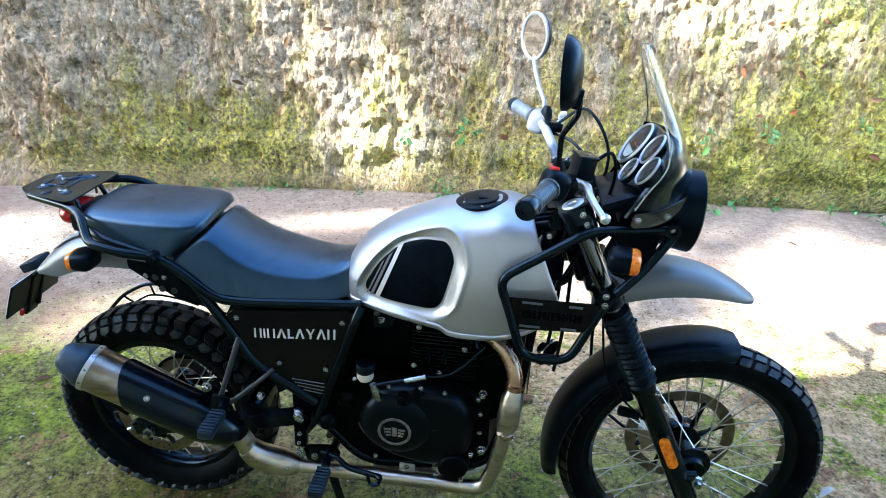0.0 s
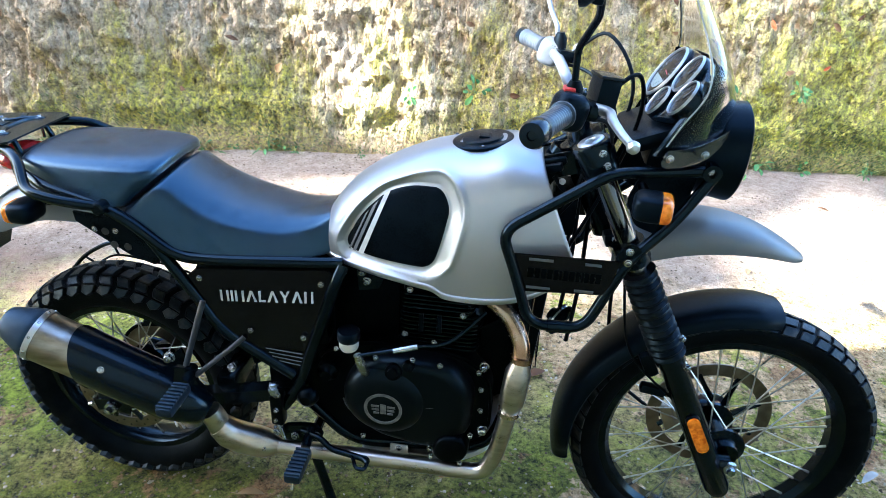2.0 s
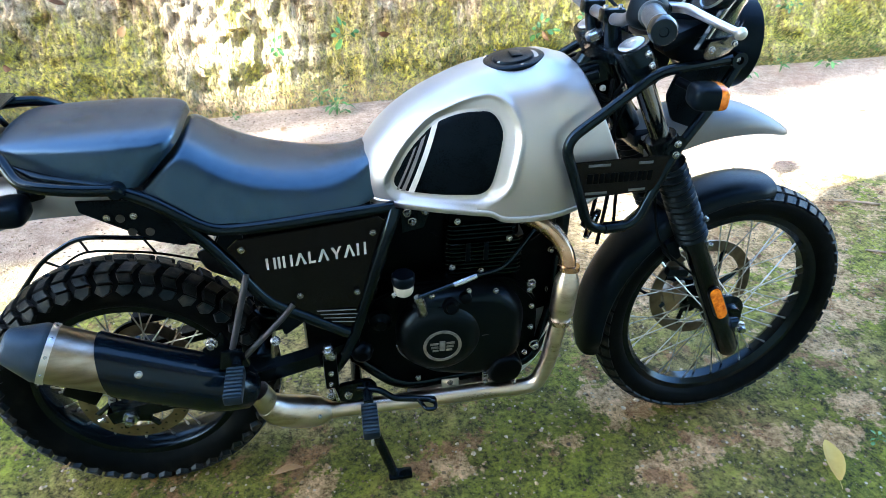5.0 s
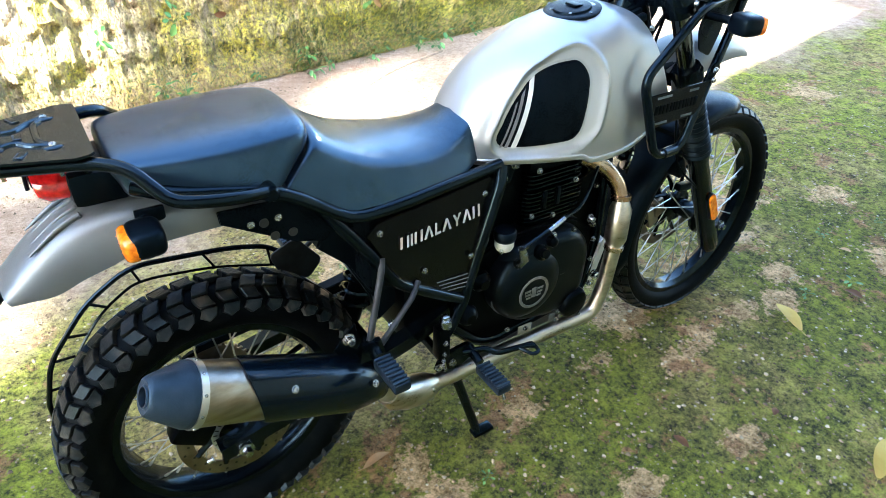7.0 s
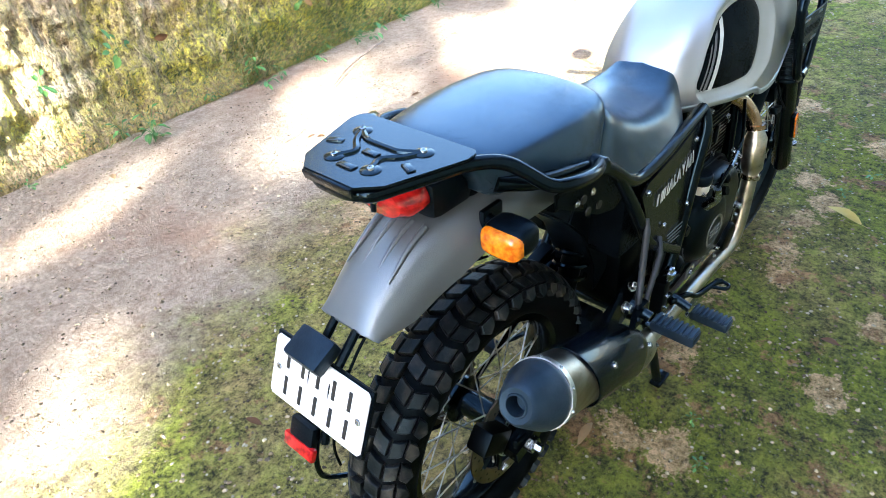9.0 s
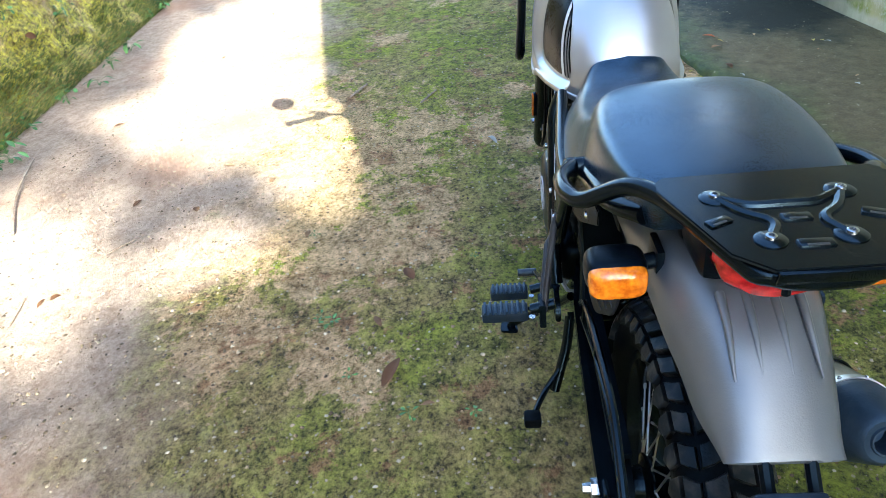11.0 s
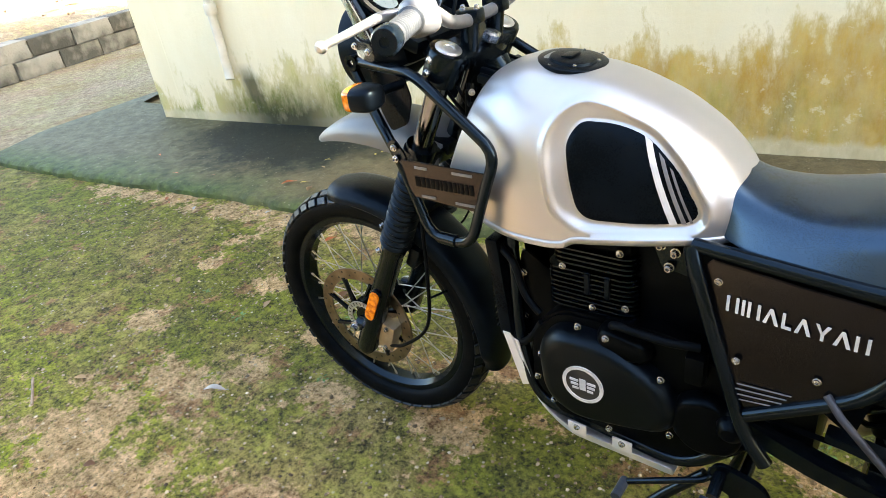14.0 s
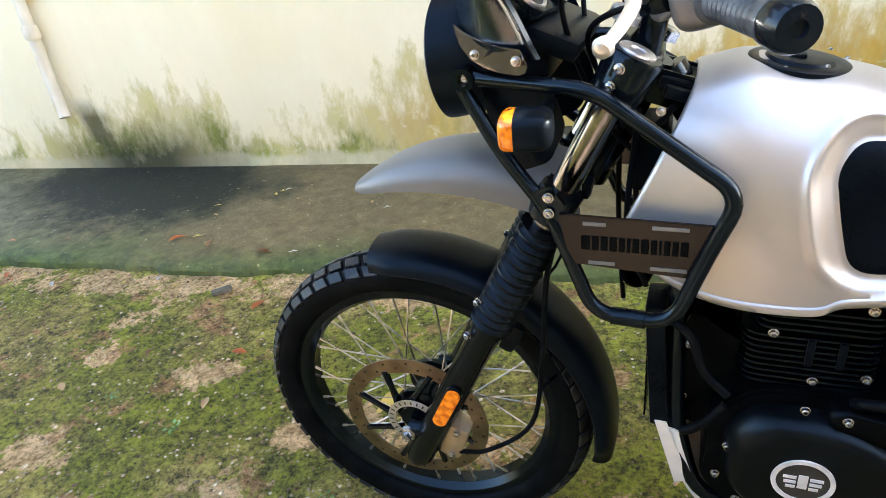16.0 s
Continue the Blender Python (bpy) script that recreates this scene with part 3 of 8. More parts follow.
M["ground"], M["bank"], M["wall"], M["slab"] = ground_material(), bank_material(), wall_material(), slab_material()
M["stone"] = material("grey stone block", [(0.055, 0.052, 0.038), (0.15, 0.142, 0.11), (0.23, 0.215, 0.17)], 5, 0.9, 0, 0.01, 40, per_object=0.3)
M["pipe"] = material("weathered drain pipe", [(0.50, 0.46, 0.36), (0.64, 0.60, 0.50)], 6, 0.6, 0, 0.001, 60)
M["roof"] = material("roof concrete", [(0.30, 0.28, 0.25), (0.42, 0.40, 0.36)], 3, 0.85, 0, 0.004, 40)
M["leaf_dry"] = material("dry leaf", [(0.16, 0.075, 0.03), (0.36, 0.21, 0.10), (0.48, 0.33, 0.17)], 9, 0.7, 0, 0.002, 60, per_object=0.5)
M["leaf_yellow"] = material("yellow leaf", [(0.50, 0.36, 0.07), (0.66, 0.52, 0.14)], 14, 0.6, 0, 0.001, 80)
M["leaf_red"] = material("orange leaf", [(0.45, 0.10, 0.03), (0.60, 0.20, 0.06)], 14, 0.6, 0, 0.001, 80)
M["weed"] = material("weed leaf", [(0.045, 0.12, 0.022), (0.10, 0.22, 0.045)], 30, 0.5, 0, 0.001, 90, per_object=0.4)
M["blade"] = material("grass and moss blade", [(0.07, 0.10, 0.02), (0.17, 0.20, 0.045)], 6, 0.6, 0)
M["crown"] = material("tree foliage", [(0.03, 0.07, 0.014), (0.08, 0.14, 0.03)], 2, 0.55, 0)
M["bark"] = material("tree bark", [(0.06, 0.045, 0.03), (0.15, 0.12, 0.09)], 9, 0.9, 0, 0.02, 30)
M["pebble"] = material("pebbles", [(0.06, 0.040, 0.020), (0.26, 0.18, 0.09), (0.56, 0.47, 0.32)], 40, 0.85, 0, 0.001, 200, spread=(0.3, 0.74))
def vary_pieces(m):
    """Lets every loose grain take a shade of its own."""
    nt = m.node_tree
    geo = nt.nodes.new("ShaderNodeNewGeometry")
    ramp = next(n for n in nt.nodes if n.bl_idname == "ShaderNodeValToRGB")
    mixed = calc(nt, "MULTIPLY_ADD", geo.outputs["Random Per Island"], 0.42, 0.28)
    nt.links.new(mixed, ramp.inputs["Fac"])


vary_pieces(M["pebble"])
M["twig"] = material("dry twig", [(0.16, 0.11, 0.07), (0.30, 0.23, 0.16)], 30, 0.85)

BANK = [(-40, -2.0), (-8, 1.25), (-4, 1.75), (-2.15, 2.08), (-0.63, 2.46), (0.13, 2.56), (1, 2.66), (2.3, 2.85), (3.4, 2.95), (5.3, 3.12), (9, 3.5), (14, 3.9), (40, 6)]


def bank_foot(x):
    return lerp_table(BANK, x)[0]


def ground_z(x, y):
    """The ground's gentle unevenness."""
    n = noise.noise((x * 0.8, y * 0.8, 3.1)) * 0.018 + noise.noise((x * 3.1, y * 3.1, 7.7)) * 0.006
    flat = 0.25 + 0.75 * sst(0.25, 1.2, abs(y))
    return n * flat - 0.004


def steps(stops):
    """Coordinates from stops of (end, step)."""
    out = [stops[0][0]]
    for end, step in stops[1:]:
        n = max(1, round((end - out[-1]) / step))
        a = out[-1]
        out += [a + (end - a) * (i + 1) / n for i in range(n)]
    return out


# bare spots in the moss: on the bank's side of the yard, and on the house's side
# the last three of this list pale the soil to whiten the pool of sun
BARE = [(2.21, 0.29, 0.19), (2.31, 0.50, 0.18), (2.26, 0.66, 0.20), (2.20, 0.82, 0.20), (1.90, 0.67, 0.24), (1.36, 0.55, 0.22), (1.30, 0.02, 0.16), (1.67, 0.11, 0.11), (1.56, 0.50, 0.13), (1.29, 0.66, 0.30),
        (1.21, 0.84, 0.34), (0.61, 0.67, 0.14), (0.67, 0.81, 0.14), (3.72, 0.93, 0.2), (2.66, 0.14, 0.13), (2.02, 0.10, 0.12), (0.79, 1.12, 0.26), (4.88, 0.52, 0.4), (1.9, 1.15, 0.95), (1.55, 1.05, 0.7), (2.45, 1.35, 0.8)]
BARE += [(1.7 + 0.22 * k, -0.86 + 0.022 * k + 0.025 * (k % 3), 0.15 + 0.03 * (k % 2)) for k in range(13)]
BARE += [(2.88, -0.48, 0.12), (2.82, -0.27, 0.11), (2.37, -0.28, 0.15), (2.70, -0.76, 0.13), (2.95, -0.74, 0.13), (3.25, -0.71, 0.12), (3.60, -0.69, 0.16), (4.1, -0.60, 0.2), (1.26, -0.03, 0.12), (1.39, -0.19, 0.11), (1.61, -0.19, 0.11),
         (1.24, -0.26, 0.09), (1.16, -0.55, 0.09), (0.83, -0.50, 0.10), (0.38, -0.16, 0.09), (0.40, -0.28, 0.11), (1.06, -0.13, 0.10), (0.71, -0.14, 0.10), (1.80, -0.23, 0.11), (1.95, -0.12, 0.11)]


def build_ground():
    xs = steps([(-90, 1), (-12, 13), (-3, 0.6), (4, 0.055), (8, 0.2), (14, 0.8), (90, 13)])
    ys = steps([(-90, 1), (-10, 14), (-2, 0.8), (2.8, 0.055), (5, 0.3), (90, 15)])
    bm = bmesh.new()
    layer = bm.verts.layers.float.new("bare")
    grid = []
    for x in xs:
        row = []
        for y in ys:
            z = ground_z(x, y)
            f = noise.noise((x * 11, y * 11, 1.3)) * 0.004 + noise.noise((x * 26, y * 26, 5.0)) * 0.0022
            v = bm.verts.new((x, y, z + f))
            v[layer] = max(max(1 - math.hypot(x - px, (y - py) * 1.3) / (r * (1.2 if py > 0 else 0.95)) for px, py, r in BARE), -0.7)
            row.append(v)
        grid.append(row)
    bridge(bm, grid, False)
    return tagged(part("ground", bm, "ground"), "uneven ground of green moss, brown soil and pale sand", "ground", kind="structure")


def build_bank():
    xs = steps([(-40, 1), (-8, 4), (-2.8, 0.2), (4.6, 0.02), (9, 0.12), (14, 0.6), (40, 5)])
    zs = steps([(-0.06, 1), (1.4, 0.02), (2.0, 0.06), (3.4, 0.14)])
    bm = bmesh.new()
    grid = []
    for x in xs:
        row, foot = [], bank_foot(x)
        rise = 0.2 + 0.8 * sst(3.6, 1.6, x)  # the bank falls away towards the yard's mouth
        for z in zs:
            lean = 0.16 * z + 0.10 * sst(0.0, 0.16, z) + 0.05 * sst(0.25, 0.32, z) * sst(2.2, 1.0, abs(x - 0.2))
            v = Vector((x * 1.0, z * 0.65, 2.0))
            big = noise.fractal(v * 0.9, 1.0, 2.0, 4) * 0.065
            mid = noise.fractal(Vector((x * 5, z * 3.2, 9.0)), 0.9, 2.1, 5) * 0.046
            pit = -abs(noise.noise((x * 9, z * 5, 4.0))) * 0.025
            lump = noise.fractal(Vector((x * 19, z * 15, 1.0)), 0.8, 2.0, 3) * 0.032
            dist = noise.voronoi(Vector((x * 7 + mid * 30, z * 6.0 + big * 6, 3.0)))[0]
            pit += 0.05 * (min(0.5, dist[1] - dist[0]) - 0.25)
            fade = sst(0.0, 0.12, z)
            y = foot + lean - (big + mid + lump + pit) * (0.25 + 0.75 * fade)
            row.append(bm.verts.new((x, y, z if z < 1.4 else 1.4 + (z - 1.4) * rise)))
        row.append(bm.verts.new((x, foot + 0.9, 1.55 + 2.1 * rise)))
        row.append(bm.verts.new((x, foot + 30, 2.1 + 2.1 * rise)))
        grid.append(row)
    bridge(bm, grid, False)
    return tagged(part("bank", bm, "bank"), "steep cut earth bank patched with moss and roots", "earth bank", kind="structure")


def wall_y(x):
    return -1.545 + 0.125 * (x - 5.11)


def build_house():
    house = thing("house", "cream painted house with algae stained plaster walls", "house", kind="structure")
    x0, x1 = -9.0, 5.11
    along = Vector((1, 0.125, 0)).normalized()
    back_dir = Vector((along.y, -along.x, 0))
    corner, end = Vector((x1, wall_y(x1), 0)), Vector((x0, wall_y(x0), 0))

    def long_wall(name, a, b, t, h):
        bm = bmesh.new()
        d = (b - a)
        n = Vector((d.y, -d.x, 0)).normalized() * t
        nx, nz = max(2, int(d.length / 0.12)), int(h / 0.12)
        face = [[bm.verts.new(a + d * (i / nx) + Vector((0, 0, h * k / nz - 0.05)) + n * (noise.noise((i * 0.25, k * 0.25, t)) * 0.012)) for k in range(nz + 1)] for i in range(nx + 1)]
        bridge(bm, face, False)
        rear = [[bm.verts.new(p + n + Vector((0, 0, z))) for z in (-0.05, h - 0.05)] for p in (a, b)]
        bridge(bm, rear, False)
        for i in (0, 1):
            f = face[0] if i == 0 else face[-1]
            bm.faces.new([*f, rear[i][1], rear[i][0]])
        bm.faces.new([r[-1] for r in face] + [rear[1][1], rear[0][1]])
        return part(name, bm, "wall", house)
    long_wall("wall_north", corner, end, -0.23, 3.0)
    side_end = corner + back_dir * 6
    long_wall("wall_east", side_end, corner, -0.23, 3.0)
    long_wall("wall_west", end, end + back_dir * 6, -0.23, 3.0)
    long_wall("wall_south", end + back_dir * 6, side_end, -0.23, 3.0)
    # unseen flat roof with a deep overhang that widens towards the yard's mouth; notched once to shape its shadow
    bm = bmesh.new()
    front = [(-9.6, -3.05), (-4.66, -2.04), (-2.66, -1.58), (-2.61, -1.705), (-1.34, -1.37), (-1.26, -1.27), (2.74, -0.44), (2.80, -1.25), (5.6, -0.95)]
    outline = front + [(6.3, -9.0), (-9.6, -9.5)]
    lo = [bm.verts.new((x, y, 2.97)) for x, y in outline]
    hi = [bm.verts.new((x, y, 3.10)) for x, y in outline]
    bm.faces.new(lo), bm.faces.new(hi)
    for i in range(len(lo)):
        j = (i + 1) % len(lo)
        bm.faces.new((lo[i], lo[j], hi[j], hi[i]))
    part("roof", bm, "roof", house, smooth=False)
    # downpipe with its sockets
    px, py = 4.24, wall_y(4.24) + 0.045
    pipe = thing("drain_pipe", "pale weathered plastic drain pipe on the house wall", "pipe", (px, py, 0))
    bm = tube(fillet([(0, 0, 3.0), (0, 0, 0.46), (-0.01, 0.005, 0.42), (-0.025, 0.02, 0.365)], 0.03), 0.030, 14)
    part("pipe", bm, "pipe", pipe)
    for z in (0.78, 2.0):
        part("socket", lathe([(0, 0.036), (0.01, 0.041), (0.06, 0.041), (0.07, 0.036)], (0, 0, 1), (0, 0, z), 14), "pipe", pipe)
        part("bracket", block((0, -0.03, z + 0.2), (0.10, 0.02, 0.025), 0.004), "pipe", pipe)
    return house


def build_slab():
    bm = bmesh.new()
    xs = steps([(-9, 1), (0, 0.3), (5.80, 0.02)])
    rows = []
    for x in xs:
        edge = lerp_table([(-9, -2.30), (-4, -1.72), (1.38, -1.02), (2.66, -0.82), (3.85, -0.70), (4.6, -0.585), (5.8, -0.485)], x)[0]
        edge += noise.noise((x * 2.3, 0, 4)) * 0.030 + noise.noise((x * 9, 0, 2)) * 0.018 + noise.noise((x * 27, 0, 7)) * 0.010
        inner = wall_y(min(x, 5.11)) - 0.2
        cols = [bm.verts.new((x, edge + 0.012, -0.05)), bm.verts.new((x, edge, 0.018)), bm.verts.new((x, edge - 0.022 + noise.noise((x * 21, 3, 0)) * 0.012, 0.036))]
        for i in range(1, 13):
            y = edge - 0.015 + (inner - edge) * i / 12
            cols.append(bm.verts.new((x, y, 0.042 + noise.noise((x * 2, y * 2, 0)) * 0.004)))
        rows.append(cols)
    # beyond the house's corner the slab turns back along its side
    for x in (6.0, 6.2):
        rows.append([bm.verts.new((x, v.co.y - (x - 5.8) * 2.2, v.co.z if x < 6.2 else -0.05)) for v in rows[-1]])
    bridge(bm, rows, False)
    return tagged(part("slab", bm, "slab"), "damp mossy concrete plinth along the house wall", "concrete slab", kind="structure")


def build_far_wall():
    w = thing("retaining_wall", "low grey stone retaining wall with sunlit soil behind", "stone wall", kind="structure")
    rng = random.Random(5)
    a, b = Vector((8.35, 0.6, 0)), Vector((9.6, -5.2, 0))
    d = (b - a).normalized()
    n = Vector((-d.y, d.x, 0))
    stones = []
    for k in range(3):
        bm = block((0, 0, 0), (0.575, 0.3, 0.2), 0.014)
        for v in bm.verts:
            v.co += Vector((rng.uniform(-1, 1), rng.uniform(-1, 1), rng.uniform(-1, 1))) * 0.011
        ob = part("stone", bm, "stone", w)
        stones.append(ob.data)
        bpy.data.objects.remove(ob)
    for row in range(2):
        s = -0.3 * row
        while s < (b - a).length:
            p = a + d * s + n * (0.04 * row + rng.uniform(-0.02, 0.02))
            ob = new("stone", rng.choice(stones))
            ob.parent = w
            ob.matrix_basis = pose(p.x, p.y, 0.10 + 0.2 * row, 0, 0, math.degrees(math.atan2(d.y, d.x)) + rng.uniform(-2, 2))
            s += 0.58
    bm = bmesh.new()
    q = [a - d * 8 + n * 0.1, b + d * 8 + n * 0.1]
    rows = []
    for i in range(60):
        p = q[0].lerp(q[1], i / 59)
        rows.append([bm.verts.new(p + n * t + Vector((0, 0, z + (noise.noise((p.y, t, 1)) * 0.08 if t > 0.2 else 0)))) for t, z in ((0, -0.1), (0.02, 0.36), (0.3, 0.42), (1, 0.5), (2.5, 0.7), (6, 1.1), (40, 3.0))])
    bridge(bm, rows, False)
    tagged(part("terrace", bm, "ground"), "raised dry soil terrace strewn with litter", "ground", kind="structure")


def build_tree(name, at, crown_at, size, count, seed, gaps, way):
    """An unseen tree behind the house whose crown filters the sun on to yard and bank."""
    rng = random.Random(seed)
    t = thing(name, "unseen tall broad-leaved tree with a dense uneven crown", "tree", at)
    top = Vector(crown_at) - Vector(at)
    w = Vector(way) - Vector(at)
    trunk = spline([Vector((0, 0, -0.2)), w * 0.5 + Vector((0.1, 0.1, 0)), w, w.lerp(top, 0.22)], 6)
    bm = tube(trunk, [0.26 - 0.2 * i / len(trunk) for i in range(len(trunk))], 10)
    for k in range(9):
        s = trunk[int(len(trunk) * (0.72 + 0.03 * k)) - 1]
        e = top + Vector((rng.uniform(-1, 1) * size[0], rng.uniform(-1, 1) * size[1], rng.uniform(-0.6, 0.6) * size[2])) * 0.8
        tube(spline([s, s.lerp(e, 0.5) + Vector((0, 0, 0.3)), e], 4), [0.022, 0.02, 0.018, 0.016, 0.014, 0.012, 0.010, 0.008, 0.006], 6, bm)
    part("trunk", bm, "bark", t)
    verts, faces = [], []
    centre = Vector(crown_at)
    while len(faces) < count:
        clump = Vector((rng.uniform(-1, 1), rng.uniform(-1, 1), rng.uniform(-1, 1)))
        if clump.length > 1:
            continue
        c = centre + Vector((clump.x * size[0], clump.y * size[1], clump.z * size[2]))
        for _ in range(16):
            p = c + Vector((rng.gauss(0, 0.28), rng.gauss(0, 0.28), rng.gauss(0, 0.2)))
            down = p - SUN * (p.z / SUN.z)
            if any((down.x - gx) ** 2 / rx ** 2 + (down.y - gy) ** 2 / ry ** 2 < rng.uniform(0.6, 1.25) for gx, gy, rx, ry in gaps):
                continue
            u = Vector((rng.gauss(0, 1), rng.gauss(0, 1), rng.gauss(0, 0.5))).normalized()
            v = u.cross(Vector((rng.gauss(0, 1), rng.gauss(0, 1), rng.gauss(0, 1)))).normalized()
            s = rng.uniform(0.10, 0.19)
            q = p - Vector(at)
            i = len(verts)
            verts += [q - u * s * 1.3, q - v * s * 0.6, q + u * s * 1.3, q + v * s * 0.6]
            faces.append((i, i + 1, i + 2, i + 3))
    me = bpy.data.meshes.new("crown")
    me.from_pydata(verts, [], faces)
    me.materials.append(M["crown"])
    ob = new("crown", me)
    ob.parent = t
    tagged(ob, kind="stuff")


build_ground()
build_bank()
build_slab()
build_house()
build_far_wall()


def gap(x, y, z, rx, ry):
    """A hole in the crown through which the sun reaches the spot (x, y, z)."""
    f = Vector((x, y, z)) - SUN * (z / SUN.z)
    return (f.x, f.y, rx, ry)


GAPS = [gap(0.96, 0.34, 1.22, 0.28, 0.20), gap(1.0, 0.22, 1.2, 0.16, 0.13), gap(0.97, 0.34, 1.36, 0.16, 0.12), gap(-0.40, 2.6, 1.15, 0.20, 0.16), gap(-0.30, 2.6, 0.85, 0.16, 0.16), gap(-0.12, 2.62, 0.52, 0.16, 0.14), gap(0.02, 2.62, 0.30, 0.18, 0.14),
        gap(0.13, 2.6, 0.05, 0.22, 0.14), gap(2.2, 3.17, 1.15, 0.40, 0.17), gap(1.75, 3.12, 1.12, 0.30, 0.14), gap(2.7, 3.2, 1.22, 0.32, 0.15), gap(1.45, 3.03, 1.22, 0.2, 0.12), gap(-0.42, 2.82, 0.7, 0.14, 0.14), gap(-0.64, 2.85, 0.97, 0.16, 0.14), gap(-0.2, 2.85, 0.5, 0.16, 0.14), gap(-1.3, 2.55, 1.0, 0.14, 0.12), gap(2.4, 3.1, 0.75, 0.14, 0.08), gap(2.1, 3.1, 1.3, 0.6, 0.2), gap(2.7, 3.2, 1.0, 0.3, 0.15), gap(0.05, 2.75, 0.5, 0.2, 0.2), gap(-0.52, 2.8, 1.05, 0.24, 0.2), gap(-0.46, 2.76, 0.7, 0.2, 0.2), gap(-0.26, 2.76, 0.88, 0.2, 0.18), gap(-0.12, 2.74, 0.45, 0.24, 0.2), gap(0.06, 2.72, 0.3, 0.26, 0.2), gap(0.0, 2.66, 0.06, 0.3, 0.18), gap(-0.3, 2.72, 0.36, 0.16, 0.14), gap(1.65, 3.05, 1.2, 0.3, 0.2), gap(2.0, 3.1, 1.12, 0.4, 0.2), gap(2.5, 3.15, 1.16, 0.5, 0.22), gap(2.9, 3.2, 1.1, 0.3, 0.2), gap(0.35, 2.7, 0.4, 0.14, 0.1),
        (-1.6, 1.35, 0.5, 0.16), (-0.95, 0.62, 0.3, 0.12), (0.32, 1.48, 0.24, 0.18), (1.04, 1.8, 0.40, 0.28), (-0.9, 1.0, 0.35, 0.1), (0.65, 2.15, 0.3, 0.2), (-0.2, 1.93, 0.35, 0.16),
        (4.4, 1.64, 2.85, 0.95), (2.15, 1.12, 0.50, 0.30), (1.60, 0.95, 0.26, 0.24), (1.20, 1.35, 0.33, 0.33), (1.13, 1.76, 0.22, 0.16), (1.35, 2.1, 0.3, 0.3), (0.72, 1.72, 0.2, 0.16), (0.15, 2.1, 0.3, 0.18), (-0.6, 1.6, 0.25, 0.1), (-0.55, 0.78, 0.42, 0.25), (-0.92, 0.70, 0.36, 0.18), (-0.78, 0.95, 0.3, 0.14), (-1.35, 1.2, 0.3, 0.16), (-1.8, 1.6, 0.4, 0.22), (-0.5, 0.98, 0.36, 0.20), (-0.36, 1.28, 0.30, 0.16)]
# the first tree is added only to shade the far path and stone wall
build_tree("tree", (-9.2, -14.0, 0), (-7.65, -10.85, 12), (2.3, 5.0, 1.0), 8200, 31, [], (-8.4, -12.5, 10))
build_tree("tree", (-23.0, -10.0, 0), (-17.9, -5.75, 12), (4.2, 1.5, 1.0), 5400, 3, GAPS, (-20.5, -7.5, 10))
build_tree("tree", (-13.2, -6.6, 0), (-10.9, -5.35, 12), (4.4, 1.35, 1.0), 3500, 8, GAPS, (-12.4, -5.7, 10))
build_tree("tree", (-20.0, -12.0, 0), (-17.2, -8.45, 12), (3.6, 0.95, 0.9), 4600, 21, GAPS, (-18.4, -10.0, 10))

# ---- the motorcycle ----
bike = thing("motorcycle", "silver and black adventure motorcycle parked upright on mossy ground", "motorcycle", (0, -0.012, 0))
FORK = Vector((0.379, 0, -0.756)).normalized()
HEAD = Vector((1.035, 0, 1.04))
STEER = Matrix.Translation(HEAD) @ Matrix.Rotation(radians(3.2), 4, -FORK) @ Matrix.Translation(-HEAD)
RX, RZ, RR = 0.0, 0.311, 0.322
FX, FZ, FR = 1.462, 0.345, 0.347


def mirrored(build):
    """Calls build for the bike's left (+1) and right (-1) side."""
    for s in (1, -1):
        build(s)


